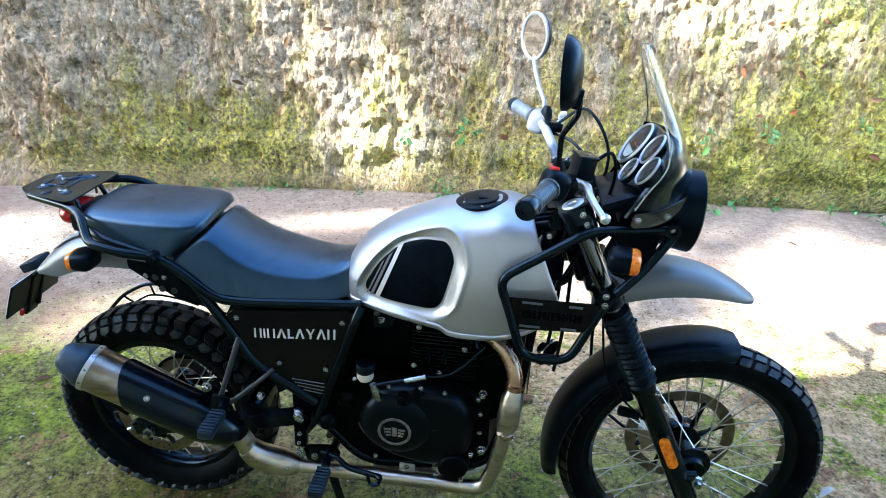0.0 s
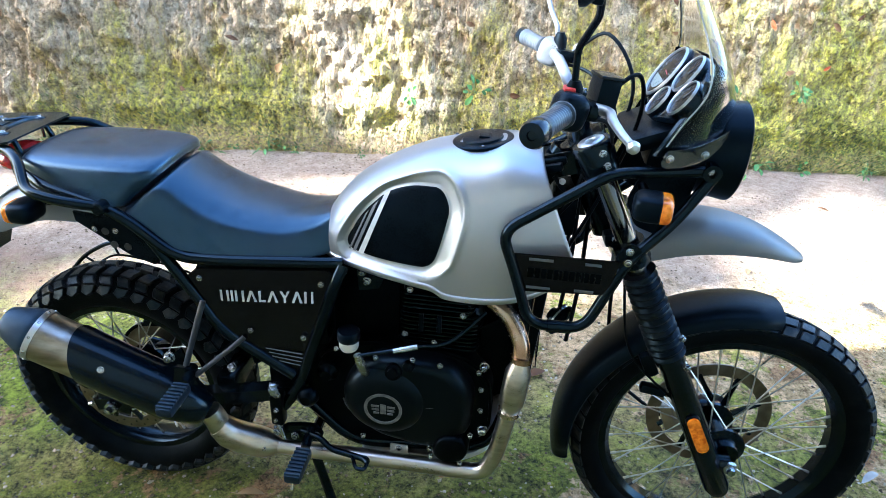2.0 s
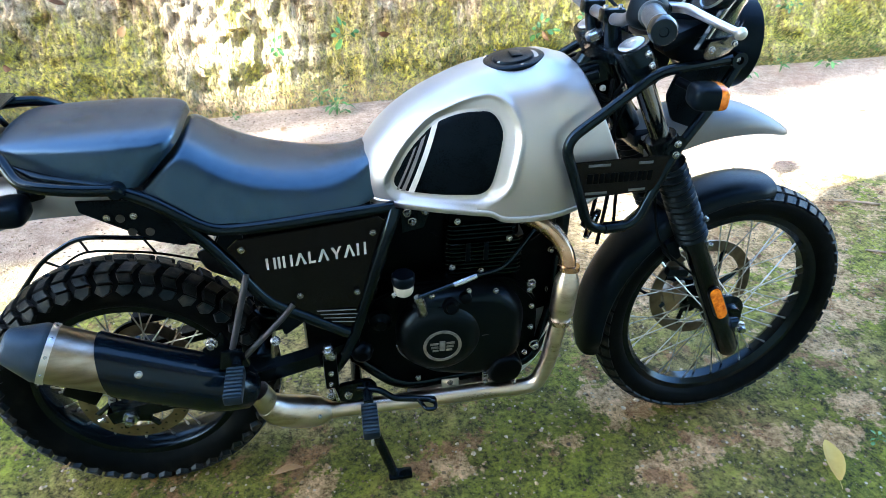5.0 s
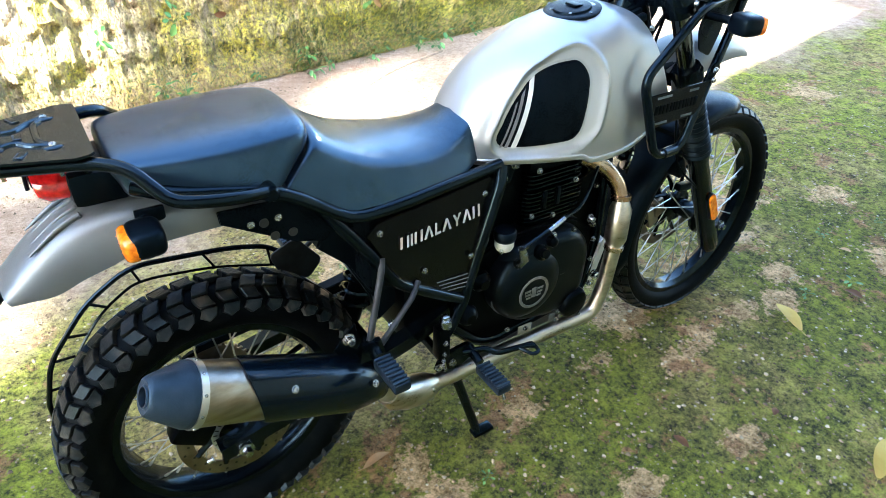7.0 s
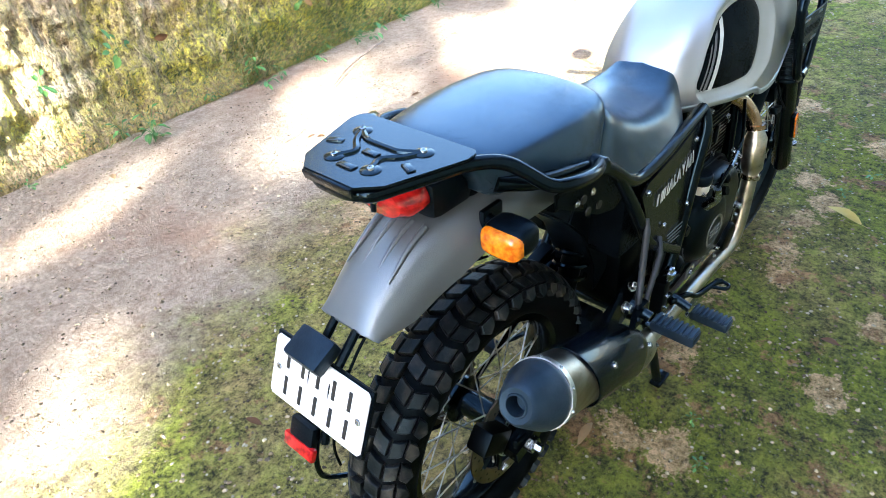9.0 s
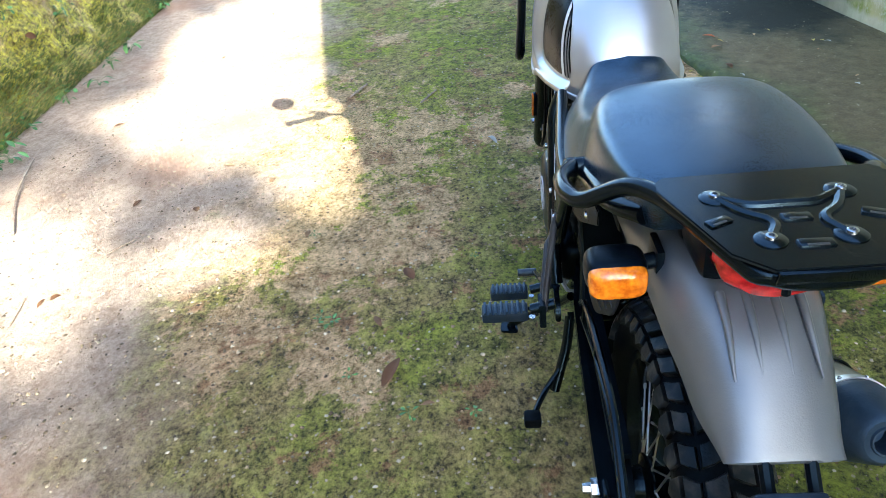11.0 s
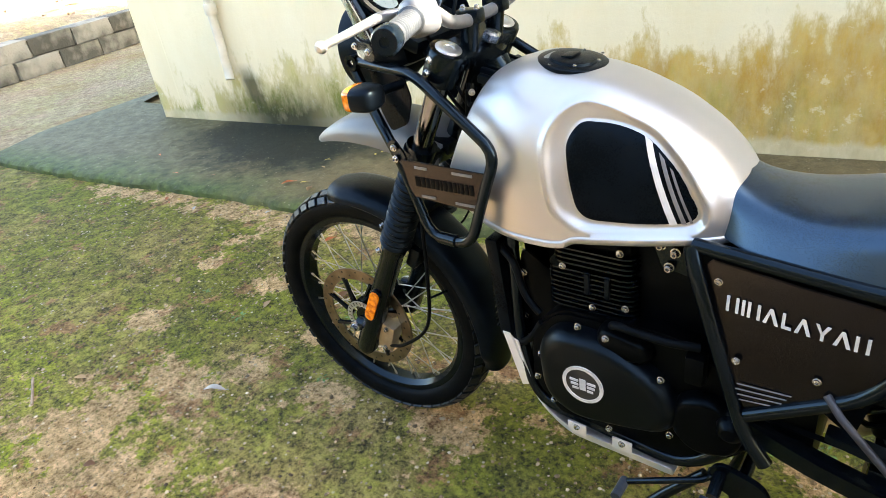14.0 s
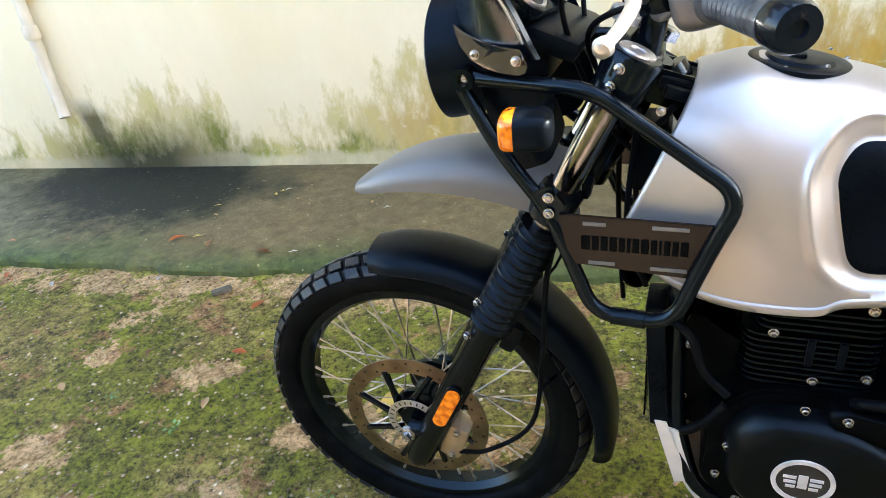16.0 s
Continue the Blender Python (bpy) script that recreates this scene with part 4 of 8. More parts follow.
# -- wheels --
def wheel(name, cx, cz, R, half, rim_r, tread, chevron, m, spokes, disc_side, disc_r, label):
    at = (cx, 0, cz)
    rw = half * 0.62
    rim = part(name, ring([(-rw, rim_r + 0.012), (-rw * 0.92, rim_r + 0.013), (-rw * 0.8, rim_r - 0.006), (-rw * 0.45, rim_r - 0.016), (rw * 0.45, rim_r - 0.016),
                           (rw * 0.8, rim_r - 0.006), (rw * 0.92, rim_r + 0.013), (rw, rim_r + 0.012), (rw * 0.97, rim_r - 0.010), (rw * 0.5, rim_r - 0.021), (-rw * 0.5, rim_r - 0.021),
                           (-rw * 0.97, rim_r - 0.010)], at=at, seg=72), "black", bike, label, m)
    base = R - tread
    h = base - rim_r
    prof = []
    for i in range(25):
        a = -1 + 2 * i / 24
        w = half * math.sin(a * math.pi / 2 * 1.0)
        fall = (1 - abs(math.cos(a * math.pi / 2)) ** 0.85)
        prof.append((w * (1.0 if abs(a) < 0.85 else 0.97), base - fall * h * 0.55))
    prof = [(-rw * 0.95, rim_r + 0.004), (-half * 0.86, rim_r + h * 0.2), *prof, (half * 0.86, rim_r + h * 0.2), (rw * 0.95, rim_r + 0.004)]
    part("tyre", ring(prof, at=at, seg=84), "rubber", rim, "black knobbly road tyre")
    # tread blocks wrapped over the crown
    bm = bmesh.new()

    def on(theta, v, lift):
        a = min(1, max(-1, v))
        w = half * math.sin(a * math.pi / 2)
        r = base - (1 - abs(math.cos(a * math.pi / 2)) ** 0.85) * h * 0.55
        n = Vector((0, math.sin(a * 1.25), math.cos(a * 1.25)))
        w, r = w + n.y * lift, r + n.z * lift
        return Vector((cx + math.cos(theta) * r, w, cz + math.sin(theta) * r))

    n = spokes[1]
    pitch = 2 * math.pi / n
    for i in range(n):
        t0 = i * pitch
        for s in (1, -1):
            o = 0 if s > 0 else pitch * 0.5
            if chevron:
                shapes = [[(0.06, 0.02), (0.74, 0.02), (0.90, 0.16), (0.99, 0.30), (0.31, 0.30), (0.22, 0.16)], [(0.34, 0.335), (1.02, 0.335), (0.94, 0.46), (0.80, 0.57), (0.12, 0.57), (0.26, 0.46)],
                          [(0.10, 0.61), (0.80, 0.61), (0.96, 0.77), (0.60, 0.90), (0.20, 0.80)]]
            else:
                shapes = [[(0.04, 0.04), (0.84, 0.04), (1.10, 0.36), (0.30, 0.36)], [(0.16, 0.42), (0.96, 0.42), (1.16, 0.74), (0.36, 0.74)]]
            for shape in shapes:
                poly = [(t0 + o + pitch * u, v) for u, v in shape]
                count = len(poly)
                mid_a, mid_v = sum(a for a, _ in poly) / count, sum(v for _, v in poly) / count
                rings = [[bm.verts.new(on(mid_a + (a - mid_a) * k, s * (mid_v + (v - mid_v) * k), lift)) for a, v in poly] for k, lift in ((1.0, -0.003), (0.95, tread * 0.85), (0.86, tread))]
                bm.faces.new(rings[2])
                for lo, hi in zip(rings, rings[1:]):
                    for k in range(count):
                        bm.faces.new((lo[k], lo[(k + 1) % count], hi[(k + 1) % count], hi[k]))
    part("tread", bm, "tread", rim, "worn blocky tread dusted with soil", smooth=False)["kind"] = "stuff"
    part("hub", lathe([(-0.075, 0.012), (-0.075, 0.030), (-0.055, 0.034), (-0.05, 0.052), (-0.04, 0.052), (-0.034, 0.028), (0.034, 0.028), (0.04, 0.052), (0.05, 0.052), (0.055, 0.034), (0.075, 0.030), (0.075, 0.012)], at=at, seg=28), "black", rim)
    ns = spokes[0]
    for i in range(ns):
        s = 1 if i % 2 else -1
        a = i * 2 * math.pi / ns
        lean = (0.62 if (i // 2) % 2 else -0.62)
        p = Vector((cx + math.cos(a + lean) * 0.048, s * 0.044, cz + math.sin(a + lean) * 0.048))
        q = Vector((cx + math.cos(a) * (rim_r - 0.016), s * 0.008, cz + math.sin(a) * (rim_r - 0.016)))
        bm = tube([p, q.lerp(p, 0.09), q.lerp(p, 0.085), q], [0.0018, 0.0018, 0.003, 0.0032], 6)
        part("spoke", bm, "spoke", rim)
    y = disc_side
    sg = 1 if y > 0 else -1
    d = part("brake_disc", ring([(y - 0.002, disc_r), (y + 0.002, disc_r), (y + 0.002, disc_r - 0.032), (y - 0.002, disc_r - 0.032)], at=at, seg=64), "disc", rim, "drilled steel brake disc")
    for k in range(8):
        a = k * math.pi / 4
        p = Vector((cx + math.cos(a) * 0.045, y, cz + math.sin(a) * 0.045))
        q = Vector((cx + math.cos(a + 0.38) * (disc_r - 0.026), y, cz + math.sin(a + 0.38) * (disc_r - 0.026)))
        part("carrier_arm", tube([p, p.lerp(q, 0.5), q], [0.009, 0.006, 0.007], 6), "black", d)
    for k in range(36):
        a = k * 2 * math.pi / 36
        r = disc_r - (0.009 if k % 2 else 0.021)
        part("drill_hole", lathe([(-0.0005, 0.0032), (0.0006, 0.0032), (0.0007, 0.002)], (0, sg, 0), (cx + math.cos(a) * r, y + sg * 0.0018, cz + math.sin(a) * r), 6), "ink", d)
    tr = part("tone_ring", ring([(y + sg * 0.010, 0.055), (y + sg * 0.012, 0.055), (y + sg * 0.012, 0.040), (y + sg * 0.010, 0.040)], at=at, seg=40), "alloy", rim)
    for k in range(24):
        a = k * 2 * math.pi / 24
        part("slot", block((cx + math.cos(a) * 0.048, y + sg * 0.0115, cz + math.sin(a) * 0.048), (0.008, 0.0016, 0.003), 0, (0, -math.degrees(a), 0)), "ink", tr)
    return rim


wheel("rear_wheel", RX, RZ, RR, 0.062, 0.222, 0.011, True, None, (36, 44), -0.078, 0.12, "black spoked rear wheel")
wheel("front_wheel", FX, FZ, FR, 0.047, 0.272, 0.006, False, STEER, (36, 52), 0.070, 0.15, "black spoked front wheel")
part("axle", tube([(FX, -0.118, FZ), (FX, 0.118, FZ)], 0.010, 12), "black", bike, m=STEER)
for s in (1, -1):
    part("axle_nut", lathe([(0, 0.016), (0.010, 0.016), (0.011, 0.010), (0.022, 0.009)], (0, s, 0), (FX, s * 0.108, FZ), 6), "bolt", bike, m=STEER, smooth=False)
    part("axle_nut", lathe([(0, 0.017), (0.012, 0.017), (0.013, 0.010), (0.026, 0.009)], (0, s, 0), (RX, s * 0.128, RZ - 0.006), 6), "bolt", bike, smooth=False)
part("axle", tube([(RX, -0.13, RZ), (RX, 0.13, RZ)], 0.011, 12), "black", bike)

# -- fuel tank --
TANK = smooth_table([  # x, top, bottom, half width
    (0.548, 0.855, 0.786, 0.075), (0.575, 0.893, 0.786, 0.100), (0.62, 0.935, 0.785, 0.122), (0.68, 0.972, 0.781, 0.141), (0.75, 1.003, 0.775, 0.154), (0.79, 1.015, 0.771, 0.160), (0.818, 1.021, 0.758, 0.163),
    (0.88, 1.028, 0.755, 0.163), (0.94, 1.034, 0.756, 0.158), (0.985, 1.035, 0.762, 0.152), (1.02, 1.031, 0.774, 0.147), (1.055, 1.022, 0.800, 0.141)], 5)
PANEL = [(0.588, 0.804), (0.634, 0.887), (0.686, 0.937), (0.740, 0.957), (0.798, 0.961), (0.818, 0.926), (0.806, 0.865), (0.787, 0.797), (0.690, 0.797)]


def tank_slant(x, z):
    """The tank's front end leans back above its widest line and is cut under below it."""
    k = sst(0.83, 1.055, x)
    return -k * (0.43 * max(0, z - 0.84) + 0.40 * max(0, 0.84 - z))


def rounded(points, n=4, r=0.02):
    """An outline with its corners rounded."""
    pts = [Vector((x, z, 0)) for x, z in points]
    out = []
    for i, b in enumerate(pts):
        a, c = pts[i - 1], pts[(i + 1) % len(pts)]
        u, v = a - b, c - b
        k = min(r, u.length * 0.45, v.length * 0.45)
        p, q = b + u.normalized() * k, b + v.normalized() * k
        for j in range(n + 1):
            t = j / n
            w = p * (1 - t) ** 2 + b * 2 * t * (1 - t) + q * t * t
            out.append((w.x, w.y))
    return out


PAD = rounded(PANEL, 6, 0.04)


def outside(x, z):
    """Distance from the knee pad's outline, negative within it."""
    best, inside = 9.0, False
    for (ax, az), (bx, bz) in zip(PAD, PAD[1:] + PAD[:1]):
        dx, dz = bx - ax, bz - az
        L = dx * dx + dz * dz
        t = min(1, max(0, ((x - ax) * dx + (z - az) * dz) / L)) if L else 0
        best = min(best, (x - ax - t * dx) ** 2 + (z - az - t * dz) ** 2)
        if (az > z) != (bz > z) and x < ax + (z - az) / (bz - az) * dx:
            inside = not inside
    return -math.sqrt(best) if inside else math.sqrt(best)


def panel_mask(x, z):
    """1 within the knee recess, 0 outside, wider towards its front and top."""
    if not (0.55 < x < 0.90 and 0.74 < z < 1.01):
        return 0.0
    w = 0.014 + 0.013 * sst(0.70, 0.80, x) * sst(0.775, 0.83, z)
    d = outside(x, z)
    rim = math.exp(-((d - w - 0.004) / 0.007) ** 2) * sst(0.785, 0.82, z)
    return 1 - min(1, max(0, d - 0.003) / w) - 0.28 * rim


def tank_y(x, z):
    zt, zb, w = lerp_table(TANK, x)
    box = sst(0.80, 1.0, x)
    c = min(1, max(0, (z - zb) / (zt - zb))) ** (1 / (0.85 - 0.15 * box))
    s = math.sqrt(max(0, 1 - c * c))
    y = w * s ** (0.72 - 0.10 * box)
    return y - 0.016 * panel_mask(x, z)


def build_tank():
    bm = bmesh.new()
    rows = []
    xs = [0.549 + (1.0548 - 0.549) * i / 240 for i in range(241)]
    for x in xs:
        zt, zb, w = lerp_table(TANK, x)
        half = []
        for k in range(101):
            th = math.pi / 2 * k / 100
            z = zb + (zt - zb) * max(0, math.cos(th)) ** (0.85 - 0.15 * sst(0.80, 1.0, x))
            half.append((tank_y(x, z) if k else 0, z))
        lip = half[-1][0]
        half += [(lip + 0.0025, zb - 0.001), (lip + 0.0035, zb - 0.003), (lip + 0.0030, zb - 0.012), (lip - 0.003, zb - 0.015), (lip - 0.03, zb - 0.010), (0.02, zb + 0.01)]
        rows.append([bm.verts.new((x + tank_slant(x, z), y, z)) for y, z in half] + [bm.verts.new((x + tank_slant(x, z), -y, z)) for y, z in half[:0:-1]])
    # the front edge is rolled inwards
    for push, k in ((0.004, 0.985), (0.005, 0.955), (0.001, 0.90), (-0.012, 0.86)):
        rows.append([bm.verts.new((v.co.x + push, v.co.y * k, 0.90 + (v.co.z - 0.90) * k)) for v in rows[240]])
    bridge(bm, rows)
    bmesh.ops.remove_doubles(bm, verts=bm.verts, dist=0.0004)
    tank = part("fuel_tank", bm, "silver", bike, "satin silver fuel tank with recessed knee pads", sharp=60)

    def knee(s):
        def fill(outline, lift, name, mat, label, rings=12, shrink=0.004):
            b = bmesh.new()
            cx = sum(p[0] for p in outline) / len(outline)
            cz = sum(p[1] for p in outline) / len(outline)
            loops = []
            for k in range(rings):
                f = 1 - k / rings
                loops.append([b.verts.new((cx + (x - cx) * f, s * (tank_y(cx + (x - cx) * f, cz + (z - cz) * f) + (lift if k else lift - 0.002)), cz + (z - cz) * f)) for x, z in outline])
            bridge(b, loops, True, False)
            b.faces.new(loops[-1])
            return part(name, b, mat, tank, label)

        def band(a, b, c, d, n=16):
            """A strip between the lines a-b and c-d."""
            lo = [Vector((*a, 0)).lerp(Vector((*b, 0)), i / n) for i in range(n + 1)]
            hi = [Vector((*c, 0)).lerp(Vector((*d, 0)), i / n) for i in range(n + 1)]
            g = bmesh.new()
            rows = [[g.verts.new((p.x, s * (tank_y(p.x, p.y) + 0.0035), p.y)) for p in line] for line in (lo, hi)]
            bridge(g, rows, False)
            return g
        fill(PAD, 0.0015, "knee_pad", "matte", "matte black knee pad")
        part("stripe", band((0.630, 0.803), (0.681, 0.930), (0.641, 0.802), (0.693, 0.938)), "mark", tank, "white diagonal stripe")
        part("stripe", band((0.617, 0.804), (0.659, 0.905), (0.624, 0.804), (0.669, 0.916)), "grey", tank, "grey diagonal stripe")
        part("stripe", band((0.608, 0.806), (0.644, 0.888), (0.612, 0.805), (0.650, 0.894)), "grey", tank, "grey diagonal stripe")
    mirrored(knee)
    # filler cap in its ring of screws
    up = Vector((-0.155, 0, 1)).normalized()
    c = Vector((0.860, 0, 1.0245))
    cap = part("filler_cap", lathe([(-0.012, 0.060), (-0.002, 0.062), (0.0015, 0.062), (0.003, 0.060), (0.003, 0.046), (0.003, 0.044), (0.003, 0.042), (0.007, 0.040), (0.008, 0.036), (0.008, 0.001)], up, c, 48), "plastic", tank, "black screwed filler cap")
    part("key_cover", block(c + Vector((0.004, 0, 0.010)), (0.022, 0.034, 0.005), 0.002), "plastic", cap)
    for k in range(7):
        a = k * 2 * math.pi / 7 + 0.3
        bolt(c + Vector((math.cos(a) * 0.053, math.sin(a) * 0.053, 0.0045)), up, 0.0032, 0.002, cap, "screw")
    return tank


build_tank()


# -- seats --
def cushion(name, rows, mat, label, power=0.31, crown=0.005, n=8):
    """rows: top x, top z, bottom x, bottom z, half width at the top, half width at the foot."""
    bm = bmesh.new()
    rings = []
    for xt, zt, xb, zb, wt, wb in smooth_table(rows, n):
        pts = []
        for k in range(33):
            a = math.pi * k / 32
            c, s = math.cos(a), math.sin(a)
            f = abs(s) ** power
            y = (abs(c) ** 0.46) * (1 if c > 0 else -1)
            z = zb + (zt - zb) * f + crown * max(0, 1 - abs(y) * 1.3) * f
            x = xb + (xt - xb) * f
            w = wb + (wt - wb) * f
            pts.append(bm.verts.new((x, y * w, z)))
        under = [bm.verts.new((xb, wb * (-0.9 + 1.8 * k / 6), zb - 0.006)) for k in range(7)]
        rings.append(pts + under)
    bridge(bm, rings)
    return part(name, bm, mat, bike, label)


cushion("pillion_seat", [(-0.096, 0.918, -0.084, 0.897, 0.072, 0.070), (-0.096, 0.934, -0.082, 0.892, 0.092, 0.092), (-0.082, 0.945, -0.066, 0.888, 0.110, 0.112), (-0.02, 0.949, 0.0, 0.882, 0.123, 0.136),
                         (0.05, 0.951, 0.06, 0.877, 0.128, 0.148), (0.12, 0.952, 0.10, 0.872, 0.128, 0.150), (0.180, 0.950, 0.128, 0.869, 0.121, 0.148), (0.207, 0.944, 0.140, 0.867, 0.113, 0.142), (0.215, 0.928, 0.146, 0.867, 0.104, 0.135)],
        "seat", "charcoal vinyl pillion seat pad", 0.26, 0.004)
cushion("rider_seat", [(0.210, 0.905, 0.148, 0.862, 0.098, 0.130), (0.215, 0.916, 0.150, 0.850, 0.110, 0.140), (0.233, 0.914, 0.165, 0.826, 0.115, 0.149), (0.275, 0.886, 0.215, 0.793, 0.118, 0.152), (0.33, 0.860, 0.31, 0.783, 0.117, 0.150), (0.40, 0.844, 0.39, 0.781, 0.108, 0.144),
                       (0.47, 0.838, 0.46, 0.780, 0.092, 0.134), (0.53, 0.848, 0.52, 0.779, 0.076, 0.116), (0.570, 0.869, 0.556, 0.782, 0.064, 0.096), (0.594, 0.885, 0.574, 0.79, 0.056, 0.086), (0.606, 0.886, 0.584, 0.80, 0.048, 0.074)],
        "seat", "charcoal vinyl rider seat dipping behind the tank")

# -- frame, rails, side panels --
def side_frame(s):
    def P(*pts):
        return [(x, s * y, z) for x, y, z in pts]
    part("seat_rail", tube(fillet(P((-0.075, 0.105, 0.905), (-0.02, 0.135, 0.890), (0.10, 0.145, 0.868), (0.155, 0.150, 0.845), (0.252, 0.152, 0.770), (0.35, 0.150, 0.771), (0.600, 0.122, 0.778)), 0.04), 0.0125, 12), "black", bike)
    part("grab_rail", tube(fillet(P((-0.255, 0.04, 0.951), (-0.252, 0.052, 0.951), (-0.115, 0.100, 0.952), (-0.075, 0.125, 0.945), (-0.035, 0.172, 0.902), (0.0, 0.186, 0.898), (0.055, 0.186, 0.888), (0.115, 0.160, 0.872)), 0.03), 0.0105, 12), "black", bike)
    part("rail_clamp", lathe([(0, 0.014), (0.03, 0.014), (0.034, 0.010)], (0, s, 0), (0.112, s * 0.140, 0.870), 12), "black", bike)
    part("down_tube", tube(fillet(P((0.601, 0.125, 0.775), (0.59, 0.140, 0.745), (0.492, 0.152, 0.455), (0.455, 0.150, 0.40)), 0.03), 0.0135, 12), "black", bike)
    part("lower_rail", tube(fillet(P((0.195, 0.148, 0.812), (0.275, 0.155, 0.70), (0.335, 0.158, 0.600), (0.49, 0.157, 0.500)), 0.04), 0.0125, 12), "black", bike)
    part("peg_strut", tube(P((0.303, 0.162, 0.675), (0.298, 0.170, 0.655), (0.250, 0.195, 0.498)), 0.0066, 10), "dusty", bike, "dusty black footrest strut")
    part("peg_strut", tube(P((0.384, 0.160, 0.590), (0.36, 0.178, 0.570), (0.270, 0.197, 0.490)), 0.006, 10), "dusty", bike, "dusty black footrest strut")
    part("peg_bracket", plate([(0.225, 0.475), (0.285, 0.475), (0.275, 0.520), (0.235, 0.520)], 0.012, lambda u, v, w: Vector((u, s * (0.198 + w), v))), "black", bike)

    def peg(x, y, z, lx, down, name):
        holder = part(name, tube(P((x, y - 0.055, z + 0.012), (x, y - 0.01, z)), 0.011, 10), "black", bike, "ribbed rubber footrest")
        b = bmesh.new()
        block((x, s * (y + 0.040), z - 0.005), (0.036, 0.088, 0.022), 0.006, (0, 0, 0), b)
        part("rubber_pad", b, "slate", holder, "ribbed black rubber pad")
        for k in range(8):
            part("rib", block((x, s * (y + 0.004 + k * 0.0105), z + 0.0075), (0.034, 0.0055, 0.006), 0.0015), "cap", holder)
        bolt((x, s * (y - 0.012), z - 0.018), (0, 0, -1), 0.006, 0.006, holder)
        if lx:
            part("slider", tube(P((x, y + 0.075, z - 0.012), (x, y + 0.085, z - 0.03)), 0.004, 8), "bolt", holder)
    peg(0.262, 0.228, 0.492, 0, 0, "pillion_footrest")
    peg(0.520, 0.215, 0.335, 1, 0, "rider_footrest")
    # gusset with its pairs of screws
    g = part("gusset", plate([(0.030, 0.845), (0.148, 0.842), (0.235, 0.765), (0.200, 0.742), (0.150, 0.755), (0.062, 0.805), (0.032, 0.822)], 0.006, lambda u, v, w: Vector((u, s * (0.140 + 0.06 * (u - 0.1) + w), v))), "matte", bike, "black drilled sheet gusset")
    for x, z in ((0.078, 0.812), (0.124, 0.812)):
        bolt((x, s * 0.146, z), (0, s, 0), 0.006, 0.003, g)
    for x, z in ((0.100, 0.808), (0.115, 0.779), (0.146, 0.778)) if s < 0 else ():
        part("hole", lathe([(0, 0.008), (0.0025, 0.008), (0.0026, 0.006)], (0, s, 0), (x, s * (0.1435 + 0.06 * (x - 0.1)), z), 14), "ink", g)
    # side panel
    out = [(0.276, 0.733), (0.297, 0.752), (0.440, 0.759), (0.566, 0.765), (0.580, 0.752), (0.545, 0.640), (0.497, 0.512), (0.435, 0.535), (0.345, 0.600)]
    def lay(u, v, w):
        return Vector((u, s * (0.158 - 0.13 * max(0, u - 0.36) ** 1.0 * (0.35 + 0.65 * sst(0.6, 0.75, v)) + w), v))
    p = part("side_panel", plate(out, 0.006, lay), "panel", bike, "satin black side panel with pale lettering bars")
    for x, z in ((0.302, 0.730), (0.555, 0.730), (0.515, 0.602), (0.400, 0.609)):
        q = lay(x, z, 0.003)
        bolt(q, (0, s, 0), 0.0062, 0.004, p)
    for k in range(4):
        a, b = lay(0.430 + k * 0.006, 0.566 - k * 0.010, 0.0035), lay(0.510 + k * 0.002, 0.558 - k * 0.011, 0.0035)
        part("slot", tube([a, b], 0.0012, 5), "grey", p)
    # pale word mark, drawn as plain strokes and chevrons
    marks = ("pair", "bar", "pair", "peak", "foot", "peak", "dip", "peak", "pair")
    sizes = {"pair": 0.0188, "bar": 0.0050, "peak": 0.0225, "foot": 0.0138, "dip": 0.0207}
    u, h, t = 0.344, 0.0130, 0.0046
    for kind in marks if s < 0 else marks[::-1]:
        w = sizes[kind]
        shapes = {"pair": [[(0, -h), (t, -h), (t, h), (0, h)], [(w - t, -h), (w, -h), (w, h), (w - t, h)]], "bar": [[(0, -h), (t, -h), (t, h), (0, h)]],
                  "peak": [[(0, -h), (t * 1.15, -h), (w / 2 + 0.001, h * 0.45), (w / 2, h), (w / 2 - t * 0.5, h)], [(w, -h), (w - t * 1.15, -h), (w / 2 + 0.001, h * 0.45), (w / 2, h), (w / 2 + t * 0.5, h)]],
                  "dip": [[(0, h), (t * 1.15, h), (w / 2 + t * 0.5, -h * 0.1), (w / 2 + t * 0.5, -h), (w / 2 - t * 0.5, -h), (w / 2 - t * 0.5, -h * 0.2)], [(w, h), (w - t * 1.15, h), (w / 2 + t * 0.2, h * 0.1), (w / 2 + t * 0.5, -h * 0.2)]],
                  "foot": [[(0, -h), (t, -h), (t, h), (0, h)], [(t, -h), (w, -h), (w, -h + t), (t, -h + t)]]}[kind]
        for shape in shapes:
            if kind == "foot" and s > 0:
                shape = [(w - a, b) for a, b in shape]
            q = [(u + a, 0.6935 + b + (u + a - 0.34) * 0.032) for a, b in shape]
            part("lettering_bar", plate(q, 0.001, lambda a, b, c: lay(a, b, 0.0042 + c), 0), "mark", p, "pale lettering bar", smooth=False)
        u += w + 0.0040


mirrored(side_frame)
part("rail_end", tube(fillet([(-0.250, -0.048, 0.951), (-0.262, -0.03, 0.951), (-0.264, 0, 0.951), (-0.262, 0.03, 0.951), (-0.250, 0.048, 0.951)], 0.02), 0.0105, 12), "black", bike)

